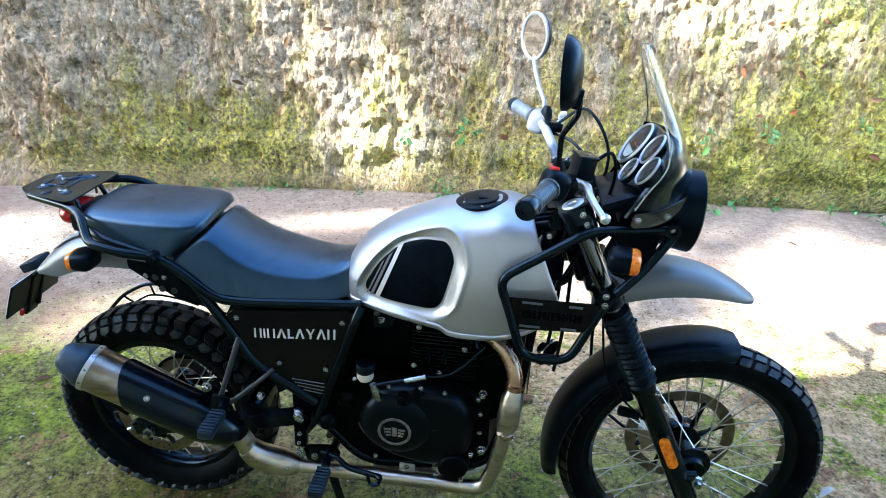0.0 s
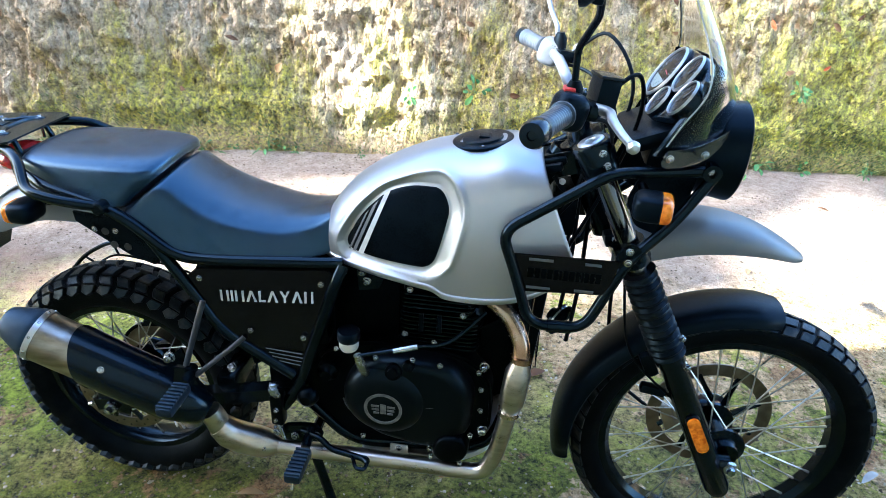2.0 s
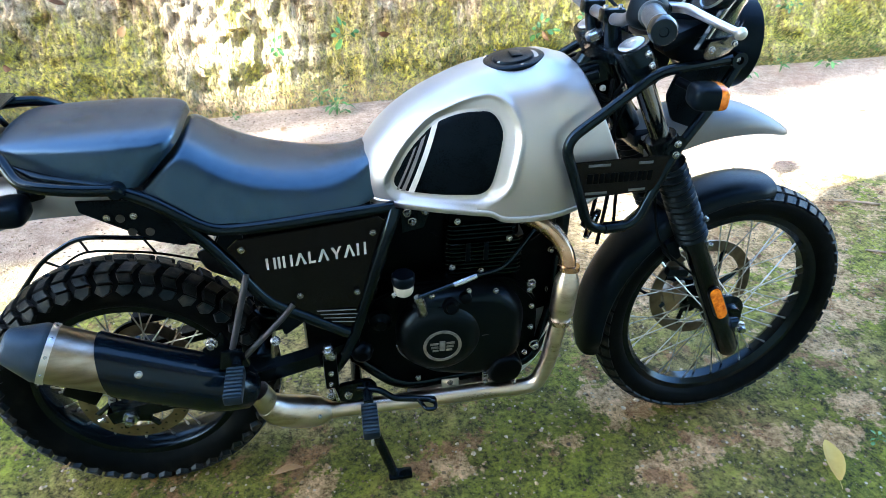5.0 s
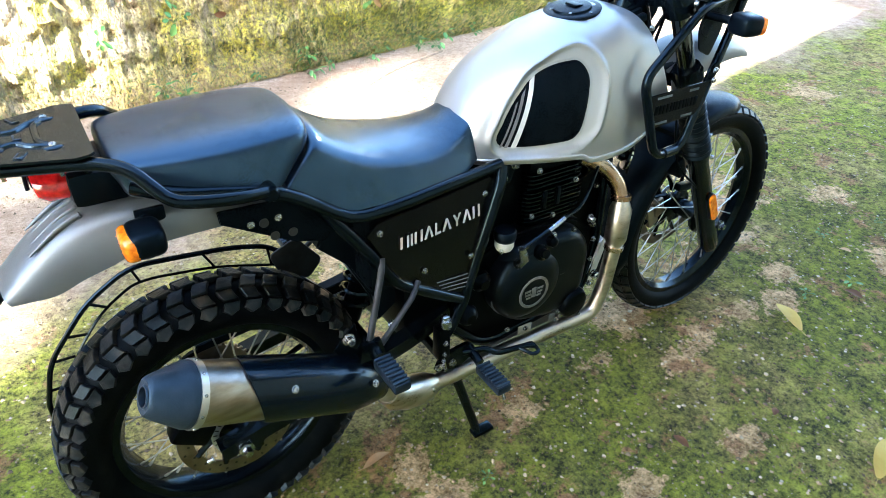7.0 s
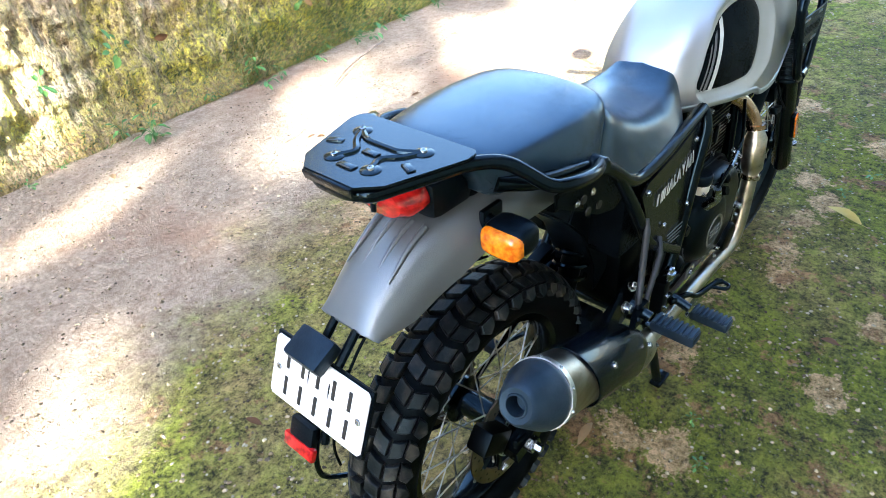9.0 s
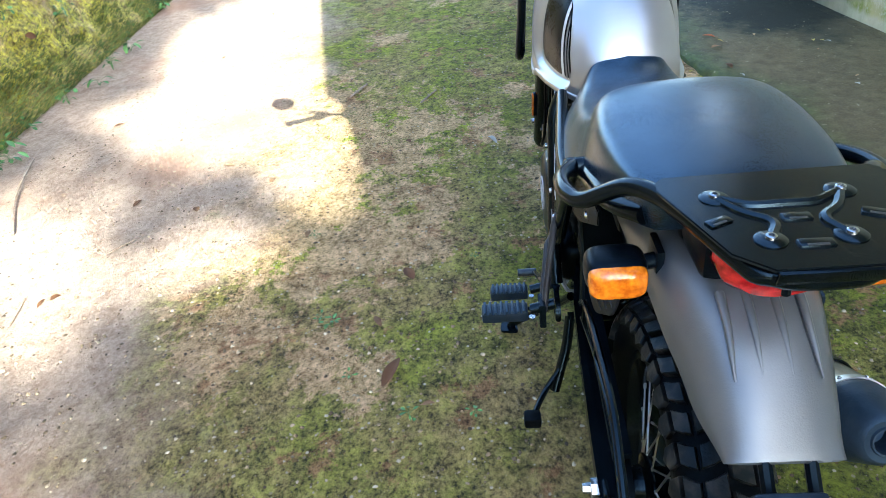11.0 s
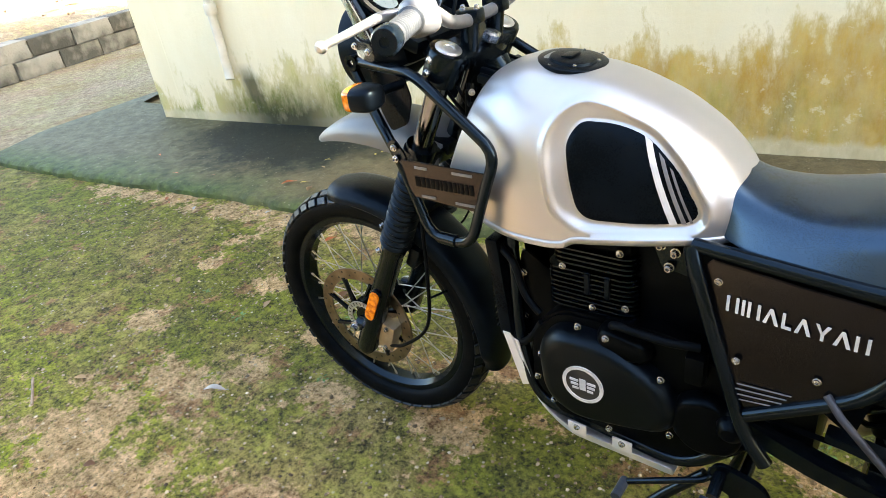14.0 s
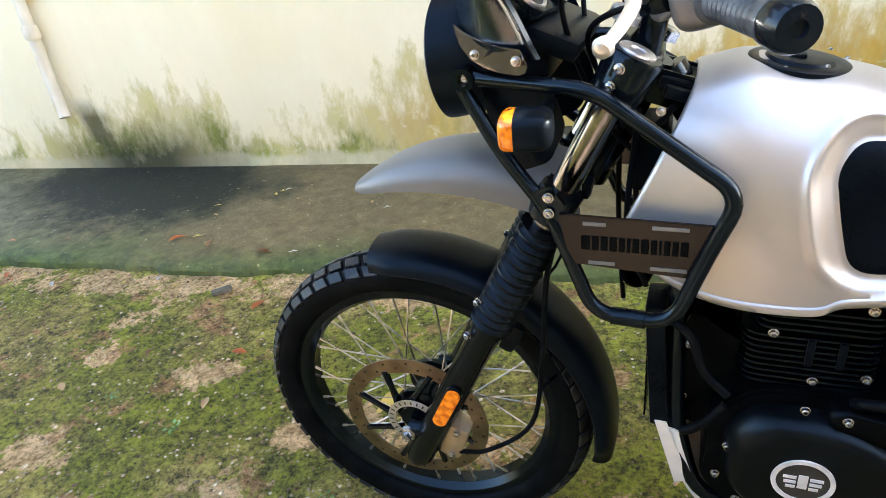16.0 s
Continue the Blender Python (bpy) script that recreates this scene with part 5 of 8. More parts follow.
# -- luggage plate --
def rack():
    z = 0.9665
    out = [(-0.108, 0.100), (-0.116, 0.108), (-0.135, 0.111), (-0.246, 0.074), (-0.272, 0.046), (-0.272, -0.046), (-0.246, -0.074), (-0.135, -0.111), (-0.116, -0.108), (-0.108, -0.100)]
    r = part("luggage_plate", plate(out, 0.004, lambda u, v, w: Vector((u, v, z + w)), 0.001), "rack", bike, "glossy black pressed steel luggage plate")
    part("folded_lip", block((-0.273, 0, z - 0.006), (0.004, 0.090, 0.014), 0.001, (0, -14, 0)), "black", r)
    for x, y in ((-0.155, 0.062), (-0.155, -0.053), (-0.229, 0.036), (-0.228, -0.031)):
        part("dimple", lathe([(0, 0.014), (0.0015, 0.014), (0.003, 0.011)], (0, 0, 1), (x, y, z + 0.0015), 20), "rack", r)
        bolt((x, y, z + 0.003), (0, 0, 1), 0.0062, 0.004, r)
        part("stud", tube([(x, y, z - 0.002), (x, y, z - 0.045)], 0.0035, 8), "bolt", r)
    for pts in ([(-0.155, 0.062), (-0.172, 0.036), (-0.172, -0.026), (-0.155, -0.053)], [(-0.155, -0.053), (-0.182, -0.040), (-0.196, -0.022), (-0.206, -0.020), (-0.228, -0.031)], [(-0.155, 0.062), (-0.182, 0.046), (-0.198, 0.026), (-0.208, 0.024), (-0.229, 0.036)]):
        part("swage", tube(fillet([(x, y, z + 0.0005) for x, y in pts], 0.010), 0.0058, 8), "rack", r)
    for x, y, a, w in ((-0.197, 0.070, 25, 0.024), (-0.197, -0.066, -25, 0.024), (-0.196, 0.002, 0, 0.026), (-0.238, 0.002, 0, 0.030)):
        part("dimple", block((x, y, z + 0.0022), (0.012, w, 0.004), 0.0018, (0, 0, a)), "rack", r)
        part("slot", block((x - 0.004, y, z + 0.0040), (0.003, w * 0.6, 0.0012), 0.0004, (0, 0, a)), "ink", r)
    for y in (0.05, -0.05):
        part("plate_leg", tube([(-0.14, y, z - 0.004), (-0.12, y * 1.1, 0.915)], 0.006, 8), "black", bike)
rack()

# -- tail --
def fender_shell(rows, mat, name, label, m=None, thick=0.004, n=6, power=2.6):
    """An arched guard; rows of x, top z, half width, drop of its sides, lean of its section in x."""
    bm = bmesh.new()
    rings = []
    for x, zt, w, drop, lean in smooth_table(rows, n):
        outer, inner = [], []
        for k in range(25):
            u = -1 + 2 * k / 24
            f = abs(u) ** power
            y, dz = w * math.sin(u * math.pi / 2), drop * f
            outer.append(bm.verts.new((x + lean * f, y, zt - dz)))
            inner.append(bm.verts.new((x + lean * f, y * (1 - thick / w), zt - dz - thick * (1 - f))))
        rings.append(outer + inner[::-1])
    bridge(bm, rings)
    return part(name, bm, mat, bike, label, m)


tail = fender_shell([(0.16, 0.862, 0.100, 0.075, 0.0), (0.05, 0.866, 0.100, 0.070, 0.0), (-0.06, 0.866, 0.094, 0.075, -0.01), (-0.13, 0.855, 0.086, 0.085, 0.0), (-0.19, 0.830, 0.078, 0.075, 0.02), (-0.245, 0.790, 0.070, 0.055, 0.03), (-0.278, 0.757, 0.061, 0.026, 0.018), (-0.288, 0.745, 0.059, 0.014, 0.010)],
                    "dull_silver", "tail_fender", "satin silver grey tail fender with raised ribs")
for y in (-0.040, -0.014, 0.014, 0.040):
    part("rib", tube([(-0.150, y, 0.8475), (-0.170, y, 0.8395), (-0.19, y, 0.8285), (-0.21, y * 1.03, 0.8145), (-0.232, y * 1.06, 0.7985)], [0.0052, 0.0048, 0.0042, 0.0032, 0.0012], 10), "dull_silver", tail, "raised pressed rib")
light = part("tail_light", lathe([(0.0, 0.012), (0.004, 0.030), (0.018, 0.040), (0.045, 0.042), (0.06, 0.036)], (1, 0, 0.1), (-0.200, 0, 0.893), 28), "redlens", bike, "red tail light under the luggage plate")
part("lens_pin", tube([(-0.206, 0, 0.880), (-0.204, 0, 0.912)], 0.0035, 8), "plastic", light)
light.scale = (1, 1.36, 0.78)
light.location = (0, 0, 0.893 * 0.22 + 0.004)
part("tail_housing", block((-0.110, 0, 0.893), (0.09, 0.128, 0.058), 0.016), "plastic", bike)
part("tail_tray", block((0.0, 0, 0.884), (0.16, 0.13, 0.035), 0.01), "plastic", bike)


def rear_indicator(s):
    body = part("indicator", soft_body((-0.078, s * 0.136, 0.834), (0.056, 0.072, 0.046)), "plastic", bike, "black indicator with amber lens")
    part("lens", soft_body((-0.094, s * 0.136, 0.832), (0.042, 0.068, 0.042), (0, 0, 180), 0.5, 14, -0.1), "orange", body, "ribbed amber lens")
    for k in range(5):
        part("lens_rib", block((-0.1108, s * (0.116 + k * 0.010), 0.830), (0.002, 0.0016, 0.024), 0.0005), "orange", body)
    part("stem", tube([(-0.068, s * 0.082, 0.838), (-0.072, s * 0.105, 0.835)], 0.010, 10), "plastic", body)
    part("boot", block((-0.058, s * 0.084, 0.838), (0.046, 0.010, 0.032), 0.004), "plastic", body)
mirrored(rear_indicator)

plate_at = Matrix.Translation((-0.352, 0, 0.658)) @ Matrix.Rotation(radians(22), 4, "Y")
def plate_bracket():
    arm = part("plate_bracket", tube(fillet([(-0.255, 0.022, 0.765), (-0.30, 0.022, 0.722), (-0.335, 0.022, 0.690), (-0.372, 0.022, 0.585)], 0.03), 0.007, 8), "plastic", bike, "black number plate bracket")
    part("arm", tube(fillet([(-0.255, -0.022, 0.765), (-0.30, -0.022, 0.722), (-0.335, -0.022, 0.690), (-0.372, -0.022, 0.585)], 0.03), 0.007, 8), "plastic", arm)
    part("plate_lamp", block((-0.338, 0.012, 0.722), (0.050, 0.070, 0.026), 0.007, (0, -24, 0)), "slate", arm, "black plate lamp housing")
    num = part("number_plate", plate([(-0.094, -0.050), (-0.100, -0.044), (-0.100, 0.044), (-0.094, 0.050), (0.094, 0.050), (0.100, 0.044), (0.100, -0.044), (0.094, -0.050)], 0.003, lambda u, v, w: plate_at @ Vector((-w, u, v)), 0.0008), "white", arm, "white number plate with black bars")
    part("backing", plate([(-0.103, -0.053), (-0.103, 0.053), (0.103, 0.053), (0.103, -0.053)], 0.006, lambda u, v, w: plate_at @ Vector((0.005 - w, u, v)), 0.001), "plastic", num)
    for row, n in ((0.021, 5), (-0.023, 5)):
        for k in range(n):
            u = -0.066 + k * 0.033
            part("number_bar", plate([(u - 0.0032, row - 0.015), (u + 0.0032, row - 0.015), (u + 0.0032, row + 0.015), (u - 0.0032, row + 0.015)], 0.001, lambda a, b, c: plate_at @ Vector((-0.0024 - c, a, b)), 0), "ink", num, smooth=False)
    for u in (-0.086, 0.086):
        bolt(plate_at @ Vector((-0.0016, u, 0.0)), (-1, 0, 0.3), 0.005, 0.002, num)
    part("reflector", block((-0.394, 0.010, 0.574), (0.010, 0.066, 0.022), 0.004, (0, 20, 0)), "redlens", arm, "red rear reflector")
    part("reflector_mount", block((-0.384, 0.010, 0.588), (0.014, 0.05, 0.05), 0.005, (0, 20, 0)), "plastic", arm)
plate_bracket()

# wire guard beside the rear wheel
def wire_guard():
    y = 0.132
    outer = [(0.21, y, 0.545), (0.175, y, 0.578), (0.10, y, 0.600), (-0.02, y, 0.614), (-0.097, y, 0.622), (-0.188, y, 0.568), (-0.281, y, 0.457), (-0.312, y, 0.347), (-0.306, y, 0.295), (-0.26, y - 0.02, 0.275)]
    inner = [(0.20, y, 0.520), (0.06, y, 0.565), (-0.06, y, 0.582), (-0.10, y, 0.580), (-0.165, y, 0.540), (-0.235, y, 0.455), (-0.270, y, 0.350), (-0.262, y, 0.29)]
    g = part("wire_guard", tube(fillet(outer, 0.04), 0.0055, 8), "black", bike, "black wire guard beside the rear tyre")
    part("inner_wire", tube(fillet(inner, 0.04), 0.003, 6), "black", g)
    for a, b in (((0.175, y, 0.578), (0.18, y, 0.527)), ((0.04, y, 0.607), (0.06, y, 0.565)), ((-0.097, y, 0.620), (-0.085, y, 0.582)), ((-0.188, y, 0.568), (-0.155, y, 0.546)), ((-0.24, y, 0.505), (-0.20, y, 0.497)), ((-0.281, y, 0.457), (-0.235, y, 0.455)), ((-0.300, y, 0.39), (-0.258, y, 0.39))):
        part("wire", tube([a, b], 0.003, 6), "black", g)
    part("stay", tube([(0.20, y, 0.545), (0.24, 0.125, 0.60), (0.26, 0.130, 0.70)], 0.005, 6), "black", g)
wire_guard()

# -- swingarm, shock, chain --
def swing(s):
    arm = part("swingarm", tube(fillet([(0.50, s * 0.085, 0.415), (0.40, s * 0.105, 0.395), (0.10, s * 0.112, 0.332), (-0.045, s * 0.112, 0.302)], 0.05), [0.024] * 14, 4), "black", bike, smooth=False)
    part("axle_plate", block((0.0, s * 0.118, RZ - 0.005), (0.085, 0.012, 0.045), 0.006, (0, 12, 0)), "black", arm)
    bolt((-0.062, s * 0.116, 0.292), (-1, 0, -0.2), 0.0065, 0.012, arm, "adjuster")
mirrored(swing)
part("cross_brace", block((0.29, 0, 0.385), (0.05, 0.19, 0.05), 0.008), "black", bike)
def shock():
    a, b = Vector((0.30, 0.0, 0.42)), Vector((0.40, 0.0, 0.70))
    s = part("shock_absorber", tube([a, b], 0.024, 14), "engine", bike, "black rear shock with coil spring")
    pts = [a.lerp(b, 0.1 + 0.75 * i / 96) + (Vector((1, 0, -0.35)).normalized() * math.cos(i * 0.5) + Vector((0, 1, 0)) * math.sin(i * 0.5)) * 0.036 for i in range(97)]
    part("spring", tube(pts, 0.0055, 6), "black", s)
shock()
part("inner_guard", plate([(0.22, 0.66), (0.26, 0.74), (0.34, 0.75), (0.42, 0.62), (0.40, 0.46), (0.345, 0.42), (0.33, 0.50), (0.28, 0.60)], 0.10, lambda u, v, w: Vector((u, w, v)), 0.004), "plastic", bike)
part("battery_box", block((0.43, 0, 0.66), (0.26, 0.24, 0.20), 0.012), "matte", bike)
part("under_tray", block((0.30, 0, 0.790), (0.42, 0.20, 0.05), 0.012), "matte", bike)
sprocket = part("rear_sprocket", ring([(0.085, 0.088), (0.090, 0.088), (0.090, 0.055), (0.085, 0.055)], at=(RX, 0, RZ), seg=48), "disc", bike, "worn rear chain sprocket")
for k in range(38):
    a = k * 2 * math.pi / 38
    part("tooth", block((RX + math.cos(a) * 0.089, 0.0875, RZ + math.sin(a) * 0.089), (0.010, 0.004, 0.006), 0, (0, -math.degrees(a), 0)), "disc", sprocket)
def chain():
    top = [(RX + math.cos(a) * 0.092, 0.0875, RZ + math.sin(a) * 0.092) for a in [radians(90 + i * 12) for i in range(16)]]
    run = top + [(0.25, 0.0875, 0.325), (0.50, 0.0875, 0.385), (0.535, 0.0875, 0.405), (0.535, 0.0875, 0.43), (0.50, 0.0875, 0.445), (0.25, 0.0875, 0.425)]
    c = part("drive_chain", tube(run, 0.0065, 4, loop=True), "engine", bike, "dark roller drive chain")
    part("chain_guard", plate([(-0.02, 0.418), (0.30, 0.455), (0.38, 0.47), (0.38, 0.452), (0.30, 0.435), (-0.02, 0.398)], 0.03, lambda u, v, w: Vector((u, 0.095 + w, v)), 0.002), "plastic", c)
chain()
slider = part("chain_slider", plate(rounded([(0.290, 0.52), (0.228, 0.605), (0.160, 0.590), (0.180, 0.535), (0.250, 0.485)], 3, 0.015), 0.005, lambda u, v, w: Vector((u, 0.098 + 0.25 * (u - 0.25) + w, v)), 0.001), "dusty", bike, "dusty slotted guard plate")
for k in range(3):
    x, z = 0.196 + k * 0.021, 0.567 - k * 0.020
    part("vent_slot", block((x, 0.1015 + 0.25 * (x - 0.25), z), (0.007, 0.003, 0.040), 0.0008, (0, 48, 14)), "ink", slider)
bolt((0.262, 0.104, 0.540), (0, 1, 0), 0.005, 0.004, slider)
part("rear_caliper", block((-0.085, -0.095, 0.375), (0.075, 0.045, 0.05), 0.008, (0, 35, 0)), "engine", bike)

# -- engine --
def cover(name, outline, y, depth, s, mat, label="", dome=0.35, rings=6, parent=None):
    """A domed cover bulging outwards from the plane y."""
    bm = bmesh.new()
    cx = sum(p[0] for p in outline) / len(outline)
    cz = sum(p[1] for p in outline) / len(outline)
    loops = []
    for k in range(rings + 1):
        a = math.pi / 2 * k / rings
        f = 1 - dome * (1 - math.cos(a)) if k else 1
        d = depth * math.sin(a) if k else 0
        loops.append([bm.verts.new((cx + (x - cx) * f, s * (y + d), cz + (z - cz) * f)) for x, z in outline])
    loops.insert(0, [bm.verts.new((x, s * (y - 0.03), z)) for x, z in outline])
    bridge(bm, loops)
    return part(name, bm, mat, parent or bike, label)


def badge(parent, x, y, z, s, r):
    # right emblem coloured darker for its shaded side, left one paler
    b = part("badge", ring([(y, r), (y + 0.003, r), (y + 0.003, r * 0.84), (y, r * 0.84)], (0, s, 0), (x, 0, z), 40), "emblem" if s < 0 else "mark", parent, "round metal emblem")
    part("emblem_ground", lathe([(y - 0.004, r * 0.86), (y + 0.0012, r * 0.86), (y + 0.0013, r * 0.1)], (0, s, 0), (x, 0, z), 32), "ink", b)
    for u, v, w, h in ((0, 0, 0.30, 0.62), (-0.42, 0.16, 0.42, 0.13), (-0.40, -0.06, 0.38, 0.13), (-0.36, -0.28, 0.30, 0.12), (0.42, 0.16, 0.42, 0.13), (0.40, -0.06, 0.38, 0.13), (0.36, -0.28, 0.30, 0.12)):
        part("emblem_bar", block((x + u * r, s * (y + 0.0022), z + v * r), (w * r, 0.0014, h * r), 0.0003), "emblem" if s < 0 else "mark", b)


part("crankcase", plate(rounded([(0.50, 0.40), (0.53, 0.53), (0.64, 0.575), (0.86, 0.565), (0.925, 0.50), (0.93, 0.36), (0.86, 0.285), (0.60, 0.285)], 4, 0.03), 0.21, lambda u, v, w: Vector((u, w, v)), 0.006), "engine", bike, "black cast engine crankcase")
right = cover("clutch_cover", rounded([(0.600, 0.470), (0.640, 0.555), (0.720, 0.570), (0.840, 0.560), (0.890, 0.500), (0.885, 0.360), (0.800, 0.310), (0.660, 0.340), (0.605, 0.400)], 5, 0.05), 0.11, 0.042, -1, "casing", "black rounded clutch cover", 0.22)
cover("clutch_boss", [(0.692 + math.cos(k * math.pi / 18) * 0.098, 0.452 + math.sin(k * math.pi / 18) * 0.098) for k in range(36)], 0.128, 0.040, -1, "casing", "", 0.5, 8, right)
part("trim_line", tube([(0.692 + math.cos(a) * 0.099, -0.137, 0.440 + math.sin(a) * 0.075) for a in [radians(185 + i * 12) for i in range(15)]], 0.0018, 5), "grey", right)
part("trim_line", tube([(0.785, -0.151, 0.448), (0.83, -0.150, 0.453), (0.872, -0.143, 0.458)], 0.0015, 5), "grey", right)
badge(right, 0.692, 0.1665, 0.444, -1, 0.043)
lever_arm = part("clutch_arm", tube([(0.650, -0.150, 0.528), (0.648, -0.172, 0.556), (0.638, -0.172, 0.588)], [0.013, 0.011, 0.009], 10), "bolt", right, "plated clutch release arm")
part("cable", tube(spline([(0.640, -0.172, 0.586), (0.70, -0.168, 0.603), (0.76, -0.160, 0.618), (0.83, -0.145, 0.630), (0.90, -0.11, 0.69)], 6), 0.0042, 8), "black", lever_arm)
part("cable_ferrule", tube([(0.715, -0.168, 0.606), (0.765, -0.160, 0.619)], 0.006, 8), "bolt", lever_arm)
for s in (1, -1):
    part("mount_plate", plate(rounded([(0.872, 0.60), (0.962, 0.66), (0.985, 0.55), (0.975, 0.44), (0.905, 0.42)], 3, 0.02), 0.006, lambda u, v, w: Vector((u, s * (0.052 + w), v)), 0.001), "engine", bike)
    for x, z in ((0.962, 0.60), (0.965, 0.49), (0.905, 0.455)):
        bolt((x, s * 0.056, z), (0, s, 0), 0.0075, 0.008, bike, "mount_bolt")
part("front_down_tube", tube([(1.005, 0, 0.90), (0.965, 0, 0.66), (0.945, 0, 0.46)], 0.024, 14), "black", bike)
part("oil_hose", tube(spline([(1.0, 0.075, 0.47), (0.965, 0.085, 0.44), (0.93, 0.095, 0.47), (0.90, 0.10, 0.52)], 6), 0.008, 10), "rubber", bike)
part("oil_hose", tube(spline([(1.0, 0.075, 0.66), (0.96, 0.092, 0.64), (0.935, 0.10, 0.58), (0.90, 0.105, 0.545)], 6), 0.008, 10), "rubber", bike)
part("oil_plug", lathe([(0, 0.020), (0.012, 0.018), (0.016, 0.012), (0.026, 0.011)], (0, -1, 0.35), (0.712, -0.148, 0.538), 18), "engine", right)
part("sight_boss", lathe([(0, 0.014), (0.014, 0.012), (0.018, 0.006)], (0, -1, 0.3), (0.745, -0.146, 0.556), 16), "engine", right)
for x, z in ((0.672, 0.567), (0.752, 0.572), (0.812, 0.566), (0.895, 0.545), (0.903, 0.500), (0.905, 0.440), (0.640, 0.338), (0.80, 0.300)):
    bolt((x, -0.146 if x < 0.87 else -0.128, z), (0, -1, 0), 0.0062, 0.006, right)
filt = cover("oil_filter_cover", rounded([(0.800, 0.325), (0.815, 0.372), (0.870, 0.380), (0.890, 0.345), (0.875, 0.305), (0.82, 0.300)], 4, 0.02), 0.145, 0.018, -1, "engine", "", 0.2, 4, right)
for x, z in ((0.796, 0.330), (0.888, 0.385), (0.868, 0.296)):
    bolt((x, -0.150, z), (0, -1, 0), 0.006, 0.008, filt)
bolt((0.913, -0.140, 0.398), (0, -1, 0), 0.011, 0.014, right, "drain_bolt")
bolt((0.905, -0.105, 0.548), (0, -1, 0), 0.010, 0.014, right, "mount_bolt")

left = cover("magneto_cover", rounded([(0.600, 0.420), (0.640, 0.485), (0.740, 0.545), (0.855, 0.545), (0.900, 0.490), (0.890, 0.370), (0.820, 0.330), (0.700, 0.350), (0.620, 0.370)], 5, 0.05), 0.105, 0.045, 1, "casing", "black rounded magneto cover", 0.24)
badge(left, 0.787, 0.1505, 0.440, 1, 0.043)
for x, z in ((0.640, 0.500), (0.745, 0.556), (0.80, 0.566), (0.893, 0.459), (0.905, 0.395), (0.69, 0.490), (0.87, 0.345), (0.62, 0.375), (0.74, 0.335)):
    bolt((x, 0.136 if x < 0.85 else 0.122, z), (0, 1, 0), 0.0066, 0.007, left)
cover("sprocket_cover", rounded([(0.50, 0.36), (0.50, 0.45), (0.56, 0.485), (0.62, 0.46), (0.63, 0.38), (0.58, 0.335)], 4, 0.03), 0.10, 0.035, 1, "engine", "", 0.25, 5)
cover("starter_housing", rounded([(0.655, 0.515), (0.67, 0.56), (0.76, 0.575), (0.78, 0.54), (0.72, 0.505)], 4, 0.02), 0.09, 0.045, 1, "engine", "", 0.3, 5)
part("breather_hose", tube(spline([(0.74, 0.12, 0.575), (0.72, 0.135, 0.59), (0.64, 0.135, 0.585), (0.58, 0.12, 0.58)], 6), 0.008, 10), "rubber", bike)
part("sensor", block((0.585, 0.12, 0.535), (0.035, 0.03, 0.06), 0.008), "engine", bike)


def cylinder():
    c = part("cylinder", block((0.785, 0, 0.605), (0.13, 0.15, 0.12), 0.01), "engine", bike, "black finned engine cylinder")
    for k in range(9):
        o = rounded([(0.706, -0.092), (0.890, -0.092), (0.890, 0.092), (0.706, 0.092)], 4, 0.03)
        part("fin", plate(o, 0.0035, lambda u, v, w, z=0.572 + k * 0.0105: Vector((u, v, z + w)), 0), "black", c, smooth=False)
    h = part("cylinder_head", block((0.790, 0, 0.700), (0.145, 0.165, 0.070), 0.014), "engine", bike, "black finned cylinder head")
    for k in range(4):
        o = rounded([(0.708, -0.095), (0.874, -0.095), (0.874, 0.095), (0.708, 0.095)], 4, 0.025)
        part("fin", plate(o, 0.0035, lambda u, v, w, z=0.672 + k * 0.0105: Vector((u, v, z + w)), 0), "black", h, smooth=False)
    part("rocker_cover", block((0.795, 0, 0.735), (0.12, 0.13, 0.035), 0.012), "engine", h)
    for s in (1, -1):
        for x, z in ((0.735, 0.715), (0.85, 0.663), (0.79, 0.585), (0.725, 0.600)):
            bolt((x, s * 0.093, z), (0, s, 0), 0.0068, 0.006, c)
        for x in (0.76, 0.80):
            part("stud_rib", block((x, s * 0.094, 0.635), (0.010, 0.006, 0.045), 0.001), "plastic", c)
cylinder()
# black block added to keep the gap behind the cylinder dark
part("dark_filler", block((0.637, 0, 0.650), (0.195, 0.13, 0.18), 0.02), "engine", bike)
part("gearbox_case", block((0.47, 0, 0.46), (0.16, 0.17, 0.22), 0.03), "engine", bike)
part("throttle_body", tube([(0.70, 0, 0.70), (0.60, 0, 0.70)], 0.028, 16), "engine", bike)
part("injector", block((0.655, -0.055, 0.735), (0.05, 0.03, 0.03), 0.006), "alloy", bike)
for x, z, s in ((0.630, 0.742, -1), (0.640, 0.720, -1), (0.668, 0.744, -1), (0.640, 0.735, 1), (0.665, 0.745, 1), (0.650, 0.705, 1)):
    bolt((x, s * 0.085, z), (0, s, 0), 0.0085, 0.010, bike, "mount_bolt")
part("engine_bracket", plate([(0.615, 0.765), (0.69, 0.765), (0.665, 0.70), (0.62, 0.69)], 0.006, lambda u, v, w: Vector((u, -0.078 + w, v)), 0.001), "black", bike)
part("engine_bracket", plate([(0.615, 0.765), (0.69, 0.765), (0.665, 0.70), (0.62, 0.69)], 0.006, lambda u, v, w: Vector((u, 0.078 + w, v)), 0.001), "black", bike)
res = part("brake_reservoir", lathe([(0, 0.018), (0.006, 0.021), (0.024, 0.022)], (0, 0, 1), (0.612, -0.142, 0.580), 20), "amber_tint", bike, "translucent brake fluid pot with black cap")
